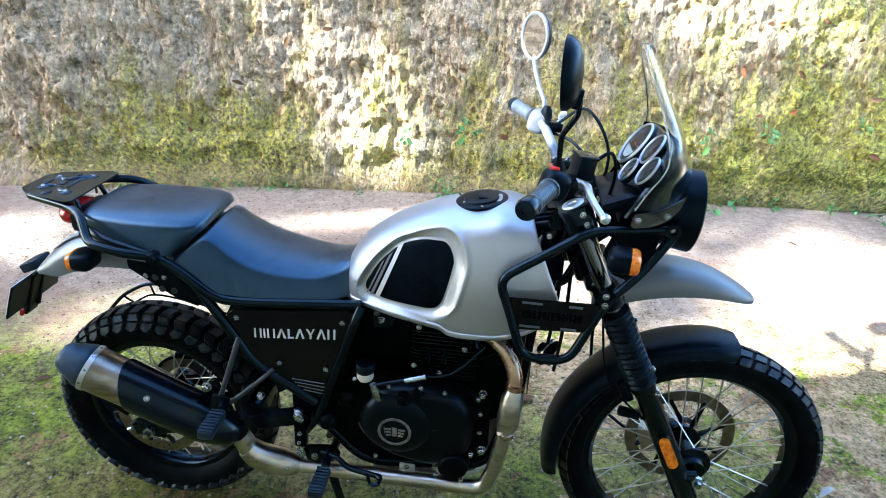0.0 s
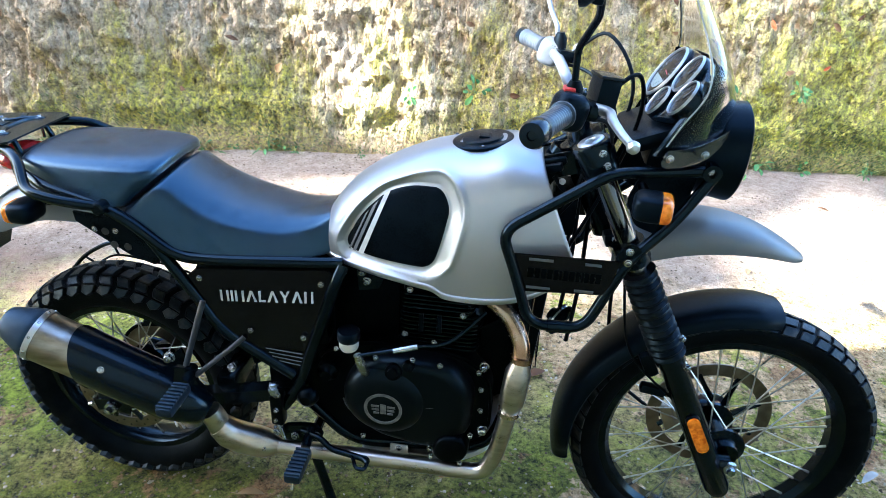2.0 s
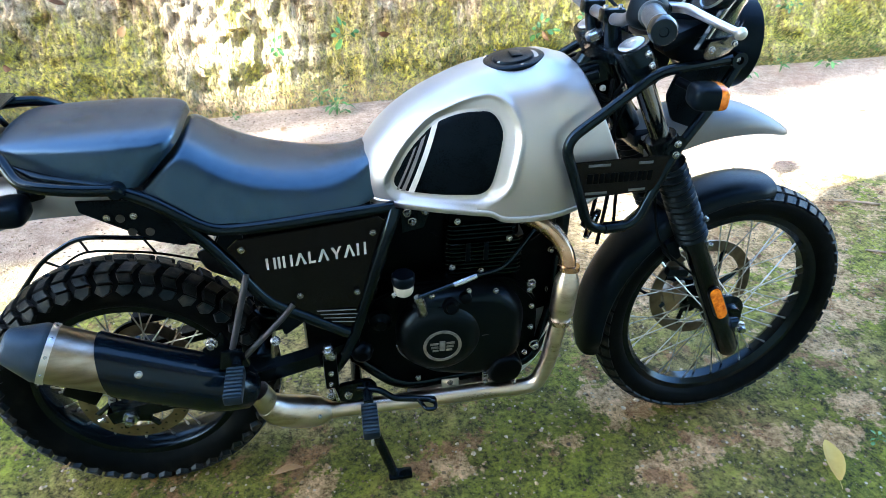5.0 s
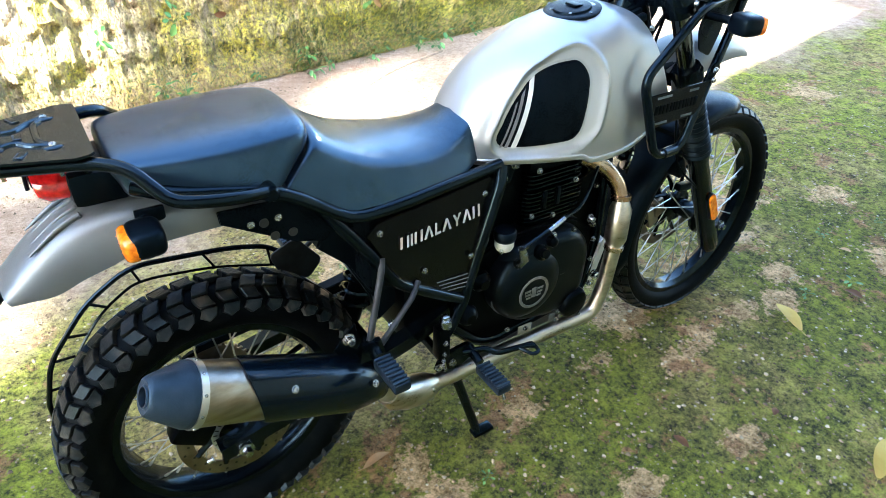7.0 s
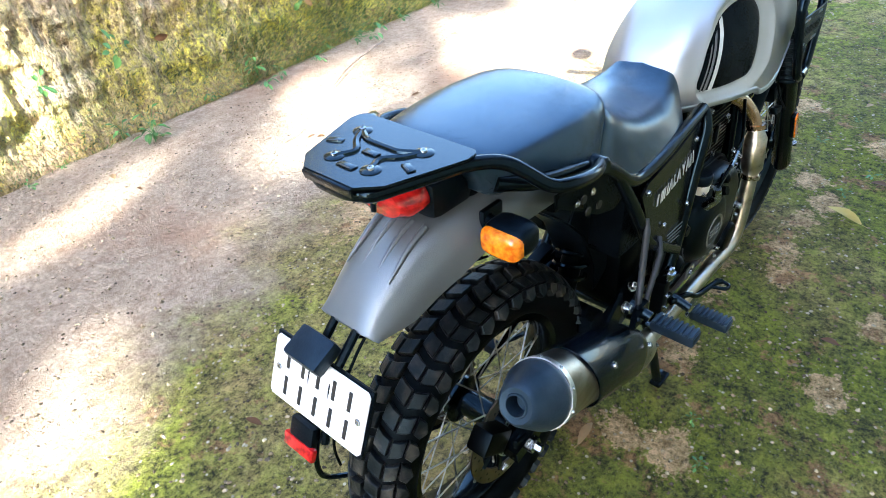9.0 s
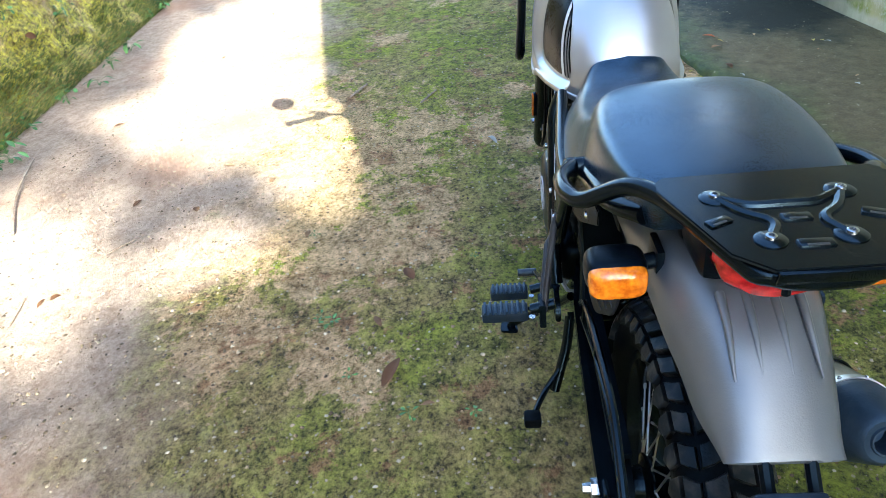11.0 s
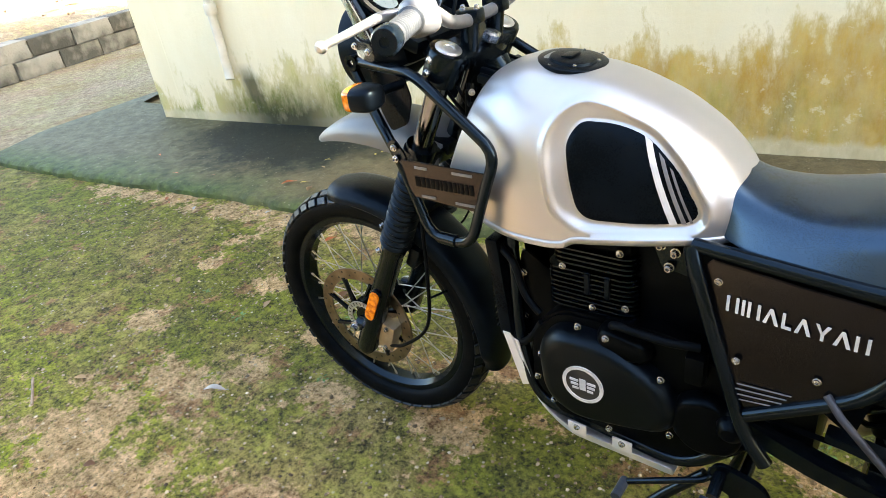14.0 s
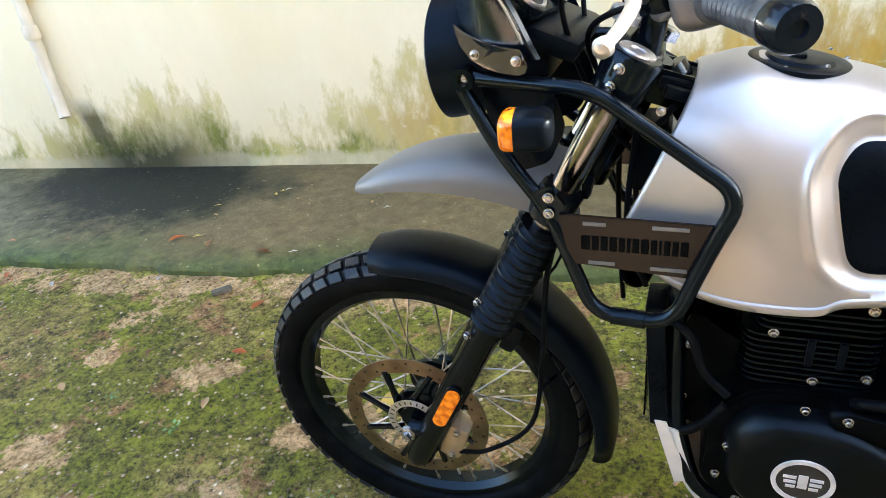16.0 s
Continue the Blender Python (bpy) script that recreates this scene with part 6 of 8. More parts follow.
part("cap", lathe([(0, 0.023), (0.004, 0.025), (0.020, 0.025), (0.024, 0.022)], (0, 0, 1), (0.612, -0.142, 0.604), 20), "plastic", res)
bolt((0.590, -0.160, 0.590), (-0.3, -1, 0), 0.005, 0.006, res)
part("bore_plug", lathe([(0, 0.026), (0.012, 0.024), (0.02, 0.014), (0.026, 0.012)], (0, -1, 0), (0.560, -0.128, 0.505), 20), "engine", bike)
part("pivot_plug", lathe([(0, 0.026), (0.014, 0.022), (0.022, 0.012)], (0, -1, 0), (0.515, -0.150, 0.440), 20), "engine", bike)
part("pivot_plug", lathe([(0, 0.026), (0.014, 0.022), (0.022, 0.012)], (0, 1, 0), (0.515, 0.135, 0.440), 20), "engine", bike)
# frame cradle and oil cooler ahead of the engine
for s in (1, -1):
    part("cradle_tube", tube(fillet([(1.000, s * 0.03, 0.90), (0.985, s * 0.055, 0.74), (0.972, s * 0.075, 0.45), (0.93, s * 0.09, 0.30), (0.60, s * 0.10, 0.272), (0.50, s * 0.10, 0.38)], 0.06), 0.014, 12), "black", bike)
part("backbone", tube([(1.02, 0, 1.02), (0.95, 0, 0.90), (0.62, 0, 0.83)], 0.026, 12), "black", bike)
cooler = part("oil_cooler", block((1.005, 0.055, 0.565), (0.030, 0.075, 0.235), 0.006, (0, 4, 0)), "matte", bike, "black oil cooler with guard")
for k in range(14):
    part("fin", block((1.021, 0.055, 0.465 + k * 0.0155), (0.003, 0.068, 0.005), 0), "black", cooler)
horn = part("horn", lathe([(0, 0.014), (0.014, 0.018), (0.018, 0.036), (0.026, 0.037), (0.027, 0.030), (0.022, 0.022), (0.024, 0.008)], (0.75, -0.6, -0.2), (1.035, -0.045, 0.665), 28), "black", bike, "black disc horn")
part("horn_rim", ring([(0.024, 0.037), (0.028, 0.037), (0.028, 0.033), (0.024, 0.033)], (0.75, -0.6, -0.2), (1.035, -0.045, 0.665), 28), "chrome", horn)
# skid plate
def skid():
    prof = [(1.000, 0.445), (0.990, 0.400), (0.962, 0.325), (0.925, 0.272), (0.86, 0.242), (0.62, 0.236)]
    bm = bmesh.new()
    pts = fillet([(x, 0, z) for x, z in prof], 0.04)
    rows = []
    for p in pts:
        w = 0.085 + 0.026 * sst(0.97, 0.80, p.x)
        up = 0.035 + 0.045 * sst(0.90, 0.78, p.x) * 0
        sec = [(-w - 0.012, up), (-w, 0.006), (-w + 0.02, 0), (w - 0.02, 0), (w, 0.006), (w + 0.012, up), (w + 0.009, up), (w - 0.004, 0.010), (w - 0.022, 0.004), (-w + 0.022, 0.004), (-w + 0.004, 0.010), (-w - 0.009, up)]
        nx = sst(0.86, 0.99, p.x)
        rows.append([bm.verts.new((p.x - h * nx, y, p.z + h * (1 - nx))) for y, h in sec])
    bridge(bm, rows)
    sk = part("skid_plate", bm, "bash", bike, "pale aluminium skid plate under the engine")
    for x in (0.72, 0.82):
        for s in (1, -1):
            part("mount_tab", block((x, s * 0.121, 0.283), (0.042, 0.004, 0.030), 0.0015), "bash", sk)
            bolt((x, s * 0.122, 0.288), (0, s, 0), 0.007, 0.005, sk)
    for s in (1, -1):
        part("wing", plate([(1.004, 0.46), (0.985, 0.46), (0.940, 0.335), (0.965, 0.325)], 0.003, lambda u, v, w: Vector((u, s * (0.094 + w), v)), 0.0008), "bash", sk)
skid()

# -- exhaust --
def exhaust():
    head = spline([(0.862, -0.045, 0.700), (0.905, -0.060, 0.690), (0.950, -0.085, 0.665), (0.975, -0.110, 0.625), (0.980, -0.125, 0.590)], 6)
    pipe = part("exhaust_header", tube(head, 0.0195, 16), "heat", bike, "heat tinted exhaust header pipe")
    part("flange", lathe([(0, 0.034), (0.012, 0.034), (0.016, 0.024)], (1, -0.3, -0.2), (0.862, -0.047, 0.700), 20), "alloy", pipe)
    part("resonator", tube([(0.981, -0.126, 0.592), (0.980, -0.129, 0.582), (0.978, -0.134, 0.565), (0.970, -0.142, 0.485), (0.968, -0.144, 0.472), (0.967, -0.145, 0.464)], [0.0205, 0.0205, 0.028, 0.028, 0.021, 0.0205], 20), "steel", pipe, "brushed resonator can")
    for p, d in (((0.981, -0.126, 0.594), (-0.05, -0.2, -1)), ((0.967, -0.145, 0.464), (-0.05, 0, -1))):
        part("clamp", lathe([(-0.006, 0.022), (-0.006, 0.0245), (0.006, 0.0245), (0.006, 0.022)], d, p, 20), "heat", pipe)
    low = fillet([(0.967, -0.145, 0.462), (0.950, -0.150, 0.345), (0.925, -0.150, 0.274), (0.86, -0.150, 0.273), (0.50, -0.150, 0.272), (0.42, -0.152, 0.274)], 0.07, 8)
    part("lower_pipe", tube(low, 0.0195, 16), "steel", pipe, "brushed steel lower pipe")
    part("collector", tube([(0.435, -0.152, 0.274), (0.41, -0.153, 0.276), (0.385, -0.155, 0.281), (0.345, -0.162, 0.295), (0.318, -0.168, 0.312), (0.300, -0.172, 0.335)], [0.020, 0.033, 0.037, 0.037, 0.035, 0.029], 20), "steel", pipe, "stainless collector box")
    for x, z in ((0.41, 0.289), (0.345, 0.30)):
        bolt((x, -0.183, z), (0, -1, 0.2), 0.005, 0.005, pipe)
    a, b = Vector((0.285, -0.178, 0.382)), Vector((-0.150, -0.198, 0.590))
    d = (b - a).normalized()
    L = (b - a).length
    part("link_pipe", tube([(0.302, -0.172, 0.332), (0.296, -0.174, 0.355), a], 0.026, 18), "steel", pipe)
    prof = lambda rows: [(t * L, r) for t, r in rows]
    mu = part("muffler", lathe(prof([(0.38, 0.046), (0.40, 0.054), (0.72, 0.0565), (0.84, 0.0570)]), d, a, 40), "can", bike, "steel and black silencer")
    # black shield, cut off aslant towards the rear
    e1 = Vector((0, 0, 1))
    e1 = (e1 - d * e1.dot(d)).normalized()
    e2 = d.cross(e1)
    bm, rings = bmesh.new(), []
    for t, r, slant in ((0.0, 0.026, 0), (0.02, 0.038, 0), (0.10, 0.050, 0), (0.18, 0.059, 0), (0.40, 0.0605, 0), (0.605, 0.0615, 0.9), (0.618, 0.0605, 1), (0.618, 0.0575, 1)):
        ring_of = []
        for k in range(48):
            f = k * 2 * math.pi / 48
            q = e1 * math.cos(f) + e2 * math.sin(f)
            ring_of.append(bm.verts.new(a + d * ((t + 0.072 * slant * math.cos(f)) * L) + q * r))
        rings.append(ring_of)
    for lo, hi in zip(rings, rings[1:]):
        for k in range(48):
            bm.faces.new((lo[k], lo[(k + 1) % 48], hi[(k + 1) % 48], hi[k]))
    part("heat_shield", bm, "gloss", mu, "black silencer heat shield")
    part("band", lathe(prof([(0.822, 0.0565), (0.822, 0.0595), (0.848, 0.0595), (0.848, 0.0565)]), d, a, 40), "alloy", mu, "riveted silencer band")
    part("end_cap", lathe(prof([(0.845, 0.0560), (0.850, 0.0575), (0.872, 0.0570), (0.978, 0.036), (0.992, 0.032), (0.997, 0.028), (0.994, 0.020), (1.000, 0.0185), (1.000, 0.0165), (0.93, 0.016), (0.91, 0.001)]), d, a, 40), "cap", mu, "blue grey conical silencer end")
    side = Vector((0, -0.80, 0.6))
    side = (side - d * side.dot(d)).normalized()
    for t in (0.13, 0.50):
        bolt(a + d * (t * L) + side * 0.0605, side, 0.007, 0.005, mu)
    for k in range(10):
        q = Matrix.Rotation(k * 2 * math.pi / 10, 3, d) @ side
        bolt(a + d * (0.835 * L) + q * 0.0592, q, 0.003, 0.002, mu, "rivet")
    part("hanger", plate([(0.19, 0.50), (0.235, 0.545), (0.25, 0.50), (0.22, 0.45)], 0.006, lambda u, v, w: Vector((u, -0.165 + w, v)), 0.001), "black", mu)
    bolt((0.216, -0.182, 0.530), (0, -1, 0.1), 0.012, 0.014, mu, "hanger_bolt")
exhaust()


# -- controls by the feet, stands --
def feet():
    p = part("brake_pedal", tube(fillet([(0.50, -0.165, 0.345), (0.55, -0.185, 0.350), (0.575, -0.195, 0.330), (0.655, -0.210, 0.330), (0.668, -0.220, 0.330)], 0.02), 0.007, 10), "black", bike, "black brake pedal with toothed pad")
    part("toe_pad", tube(fillet([(0.630, -0.206, 0.331), (0.668, -0.208, 0.331), (0.666, -0.240, 0.328), (0.646, -0.240, 0.328), (0.630, -0.208, 0.331)], 0.01), 0.0045, 8), "black", p)
    m = part("master_cylinder", block((0.445, -0.158, 0.40), (0.030, 0.03, 0.085), 0.006), "engine", bike, "rear brake master cylinder")
    for z, r in ((0.452, 0.011), (0.405, 0.007), (0.375, 0.006), (0.34, 0.007), (0.355, 0.005)):
        bolt((0.445 + (z - 0.4) * 0.1, -0.173, z), (0, -1, 0), r * 0.8, 0.006, m)
    part("banjo_bolt", lathe([(-0.016, 0.009), (-0.006, 0.009), (-0.005, 0.013), (0.004, 0.013), (0.005, 0.009), (0.014, 0.009), (0.016, 0.006)], (0, 0, 1), (0.444, -0.172, 0.468), 14), "bolt", m, "plated banjo bolt")
    bolt((0.335, -0.138, 0.482), (0, -0.6, 0.8), 0.010, 0.012, bike, "arm_bolt")
    part("push_rod", tube([(0.445, -0.165, 0.36), (0.455, -0.165, 0.31)], 0.004, 8), "bolt", m)
    part("rest_plate", plate(rounded([(0.43, 0.30), (0.45, 0.345), (0.53, 0.355), (0.55, 0.32), (0.50, 0.29)], 3, 0.02), 0.012, lambda u, v, w: Vector((u, -0.148 + w, v)), 0.002), "black", bike)
    for x, z in ((0.478, 0.318), (0.44, 0.322), (0.53, 0.33)):
        bolt((x, -0.156, z), (0, -1, 0), 0.009, 0.007, bike, "rest_bolt")
    part("rest_plate", plate(rounded([(0.43, 0.30), (0.45, 0.345), (0.53, 0.365), (0.55, 0.32), (0.50, 0.29)], 3, 0.02), 0.012, lambda u, v, w: Vector((u, 0.148 + w, v)), 0.002), "black", bike)
    g = part("gear_lever", tube(fillet([(0.535, 0.135, 0.325), (0.545, 0.165, 0.325), (0.61, 0.178, 0.300), (0.685, 0.185, 0.262)], 0.02), 0.0065, 10), "black", bike, "black gear lever with rubber toe piece")
    part("toe_rubber", tube([(0.688, 0.180, 0.260), (0.688, 0.228, 0.260)], 0.010, 12), "grip", g)
    s = part("side_stand", tube(fillet([(0.560, 0.105, 0.275), (0.63, 0.125, 0.20), (0.70, 0.165, 0.12), (0.755, 0.245, 0.03), (0.760, 0.255, 0.012)], 0.03), 0.011, 12), "black", bike, "black side stand swung out")
    part("foot", plate(rounded([(0.735, 0.232), (0.795, 0.240), (0.800, 0.278), (0.742, 0.285)], 3, 0.012), 0.008, lambda u, v, w: Vector((u, v, 0.008 + w)), 0.001), "black", s)
    part("tang", tube([(0.69, 0.16, 0.135), (0.705, 0.20, 0.12), (0.712, 0.225, 0.13)], 0.005, 8), "black", s)
    c = part("centre_stand", tube(fillet([(0.50, -0.115, 0.26), (0.52, -0.125, 0.20), (0.575, -0.142, 0.012)], 0.03), 0.012, 12), "black", bike, "black tubular centre stand")
    part("leg", tube(fillet([(0.50, 0.115, 0.26), (0.47, 0.125, 0.20), (0.42, 0.160, 0.10)], 0.03), 0.012, 12), "black", c)
    part("foot", block((0.590, -0.142, 0.008), (0.06, 0.03, 0.012), 0.004), "black", c)
    part("lever", tube(fillet([(0.46, 0.125, 0.17), (0.40, 0.19, 0.11), (0.34, 0.215, 0.11)], 0.03), 0.007, 10), "black", c)
    part("lever_pad", block((0.325, 0.220, 0.11), (0.035, 0.04, 0.03), 0.008), "rubber", c)
    part("crossbar", tube([(0.50, -0.12, 0.26), (0.50, 0.12, 0.26)], 0.013, 10), "black", c)
feet()


# -- front end --
def on_fork(z, y=0.0, ahead=0.0):
    k = (1.017 - z) / 0.756
    return Vector((1.081 + 0.379 * k + ahead * 0.894, y, z + ahead * 0.448))


def fork(s):
    y = s * 0.098
    part("fork_tube", tube([on_fork(1.060, y), on_fork(0.78, y)], 0.0205, 20), "stanchion", bike, "dark polished fork tube", STEER)
    pts, rs = [], []
    for i in range(61):
        z = 0.815 - 0.185 * i / 60
        pts.append(on_fork(z, y))
        rs.append(0.0285 + 0.0065 * (0.5 + 0.5 * math.cos(i * 2 * math.pi / 4.6)) + 0.003 * i / 60)
    part("fork_gaiter", tube(pts, rs, 20), "gaiter", bike, "ribbed black rubber fork gaiter", STEER)
    leg = part("fork_leg", tube([on_fork(0.640, y), on_fork(0.610, y), on_fork(0.60, y), on_fork(0.42, y), on_fork(0.28, y), on_fork(0.262, y)], [0.031, 0.031, 0.027, 0.028, 0.029, 0.022], 20), "black", bike, "black fork lower leg", STEER)
    part("axle_lug", tube([on_fork(0.345, y), (FX, y, FZ)], 0.020, 14), "black", leg)
    ends = [(0.0135 * math.cos(t), 0.036 + 0.0135 * math.sin(t)) for t in [radians(18 * k) for k in range(11)]]
    pill = ends + [(-u, -v) for u, v in ends]
    def lie(u, v, w):
        return on_fork(0.445 + v * 0.894, s * (0.126 + w)) + Vector((u * 0.894, 0, u * 0.448))
    part("reflector_base", plate([(u * 1.15, v * 1.04) for u, v in pill], 0.010, lie, 0.001), "plastic", leg)
    part("reflector", plate(pill, 0.005, lambda u, v, w: lie(u, v, 0.0065 + w), 0.001), "orange", leg, "amber side reflector")
    top = part("top_clamp", lathe([(-0.050, 0.030), (-0.050, 0.0345), (0.008, 0.037), (0.013, 0.034), (0.014, 0.018)], -FORK, on_fork(1.056, y), 28), "black", bike, "", STEER)
    part("fork_cap", lathe([(0, 0.025), (0.003, 0.025), (0.0045, 0.023), (0.0045, 0.010), (0.003, 0.009), (0.003, 0.001)], -FORK, on_fork(1.056, y) - FORK * 0.012, 18), "alloy", top)
    for k in (0, 1):
        bolt(on_fork(1.052 - 0.022 * k, s * 0.132, 0.012), (0.3, s, 0), 0.007, 0.006, top)
    low = part("lower_clamp", lathe([(-0.025, 0.032), (0.025, 0.032)], -FORK, on_fork(0.855, y), 24), "black", bike, "", STEER)
    bolt(on_fork(0.60, s * 0.118, 0.025), (0.5, s, 0), 0.007, 0.008, leg)
    bolt(on_fork(0.66, s * 0.110, 0.035), (0.5, s, 0), 0.007, 0.008, leg)
mirrored(fork)
YOKE = rounded([(-0.040, -0.045), (-0.034, -0.085), (-0.012, -0.128), (0.022, -0.132), (0.036, -0.105), (0.026, -0.055), (0.026, 0.055), (0.036, 0.105), (0.022, 0.132), (-0.012, 0.128), (-0.034, 0.085), (-0.040, 0.045)], 4, 0.02)
for z, thick in ((1.050, 0.030), (0.855, 0.034)):
    part("yoke", plate(YOKE, thick, lambda u, v, w, z=z: on_fork(z, v, u) - FORK * w, 0.003), "black", bike, "black cast fork yoke", STEER)
part("steering_head", tube([on_fork(1.05, 0, -0.03), on_fork(0.87, 0, -0.03)], 0.030, 18), "black", bike)
part("stem_nut", lathe([(0, 0.017), (0.014, 0.017), (0.016, 0.010)], -FORK, on_fork(1.072, 0, -0.03), 6), "bolt", bike, "", STEER, smooth=False)
part("ignition_lock", lathe([(0, 0.022), (0.012, 0.022), (0.016, 0.018), (0.016, 0.006)], -FORK, on_fork(1.072, 0, 0.03), 20), "alloy", bike, "", STEER)

def low_guard():
    bm = bmesh.new()
    rows = []
    for i in range(41):
        a = radians(82 + (193 - 82) * i / 40)
        r = FR + 0.026 + 0.018 * (i / 40)
        end = 1 - 0.35 * sst(0.9, 1.0, i / 40) - 0.2 * sst(0.06, 0.0, i / 40)
        sec = []
        for k in range(17):
            u = -1 + 2 * k / 16
            drop = 0.034 * abs(u) ** 2.4
            sec.append((r - drop, 0.070 * end * math.sin(u * math.pi / 2)))
        full = sec + [(q - 0.004, y * 0.95) for q, y in sec[::-1]]
        rows.append([bm.verts.new((FX + math.cos(a) * q, y, FZ + math.sin(a) * q)) for q, y in full])
    bridge(bm, rows)
    g = part("front_mudguard", bm, "plastic", bike, "black front mudguard hugging the tyre", STEER)
    part("mount", block(on_fork(0.655, 0, 0.01), (0.05, 0.20, 0.05), 0.012, (0, -26.6, 0)), "plastic", g)
    part("stay", block(on_fork(0.60, 0, -0.045), (0.03, 0.17, 0.06), 0.01, (0, -26.6, 0)), "plastic", g)
low_guard()
fender_shell([(1.13, 0.872, 0.088, 0.060, 0.0), (1.20, 0.893, 0.088, 0.062, 0.0), (1.28, 0.909, 0.084, 0.060, 0.0), (1.36, 0.905, 0.076, 0.052, 0.0), (1.43, 0.886, 0.064, 0.040, 0.0), (1.49, 0.856, 0.046, 0.024, 0.0), (1.522, 0.835, 0.026, 0.010, -0.004)],
             "beak", "front_beak", "satin grey high front fender", STEER)
part("beak_mount", block((1.165, 0, 0.862), (0.10, 0.12, 0.03), 0.01, (0, -12, 0)), "plastic", bike, "", STEER)
cal = part("front_caliper", block((1.375, 0.082, 0.325), (0.045, 0.045, 0.085), 0.010, (0, -20, 0)), "caliper", bike, "gold grey front brake caliper", STEER)
part("caliper_bridge", block((1.392, 0.062, 0.350), (0.040, 0.02, 0.06), 0.006, (0, -20, 0)), "caliper", cal)
for x, z in ((1.365, 0.355), (1.382, 0.292), (1.40, 0.37)):
    bolt((x, 0.105, z), (0, 1, 0), 0.007, 0.006, cal)
part("brake_hose", tube(spline([(1.365, 0.100, 0.300), (1.30, 0.115, 0.335), (1.215, 0.115, 0.42), (1.19, 0.110, 0.58), (1.175, 0.105, 0.75), (1.12, 0.09, 0.92)], 6), 0.0045, 8), "rubber", cal)
part("hose_clip", tube([(1.175, 0.07, 0.50), (1.20, 0.115, 0.50)], 0.003, 6), "black", cal)
part("sensor_wire", tube(spline([(1.44, -0.085, 0.36), (1.38, -0.10, 0.40), (1.32, -0.105, 0.50), (1.20, -0.095, 0.62), (1.16, -0.085, 0.80)], 6), 0.0028, 6), "rubber", bike, "", STEER)
part("speed_sensor", block((1.265, -0.088, 0.525), (0.055, 0.02, 0.02), 0.004, (0, 10, 0)), "plastic", bike, "", STEER)
bolt((1.300, -0.098, 0.530), (0.6, -0.7, 0), 0.006, 0.008, bike, "sensor_bolt", m=STEER)

# -- head lamp, cowl, screen, clocks --
def lamp():
    b = part("head_lamp", lathe([(-0.10, 0.030), (-0.085, 0.055), (-0.05, 0.080), (0.0, 0.090), (0.030, 0.094), (0.036, 0.094), (0.040, 0.088), (0.036, 0.083)], (1, 0, -0.06), (1.300, 0, 1.045), 44, None, False), "plastic", bike, "round black head lamp")
    part("reflector_bowl", lathe([(0.034, 0.083), (0.0, 0.070), (-0.03, 0.045), (-0.04, 0.012)], (1, 0, -0.06), (1.300, 0, 1.045), 36, None, False), "chrome", b)
    part("lens", lathe([(0.033, 0.084), (0.040, 0.066), (0.045, 0.035), (0.046, 0.001)], (1, 0, -0.06), (1.300, 0, 1.045), 36, None, False), "glass", b, "clear domed lamp glass")
    part("bulb", lathe([(-0.04, 0.008), (-0.01, 0.008), (0.0, 0.003)], (1, 0, -0.06), (1.300, 0, 1.045), 12), "alloy", b)
    for s in (1, -1):
        def lay(u, v, w):
            k = min(1, max(0, (1.334 - u) / 0.155)) ** 0.893
            return Vector((u, s * (0.148 * math.sin(math.pi / 2 * k) + 0.010 + w), v))
        c = part("screen_bracket", plate([(1.302, 1.102), (1.296, 1.090), (1.284, 1.076), (1.262, 1.064), (1.237, 1.059), (1.212, 1.056), (1.186, 1.054), (1.178, 1.057), (1.175, 1.064), (1.180, 1.080), (1.184, 1.086), (1.210, 1.088), (1.237, 1.091), (1.264, 1.095), (1.284, 1.099)], 0.003, lay, 0), "strip", bike, "polished dark strip with two screws at the screen's foot")
        for x, z in ((1.2525, 1.073), (1.1885, 1.072)):
            bolt(lay(x, z, 0.002), (0, s, 0), 0.0065, 0.005, c)
    part("lamp_bracket", block((1.215, 0, 1.045), (0.10, 0.17, 0.06), 0.018, (0, 12, 0)), "plastic", bike)
lamp()


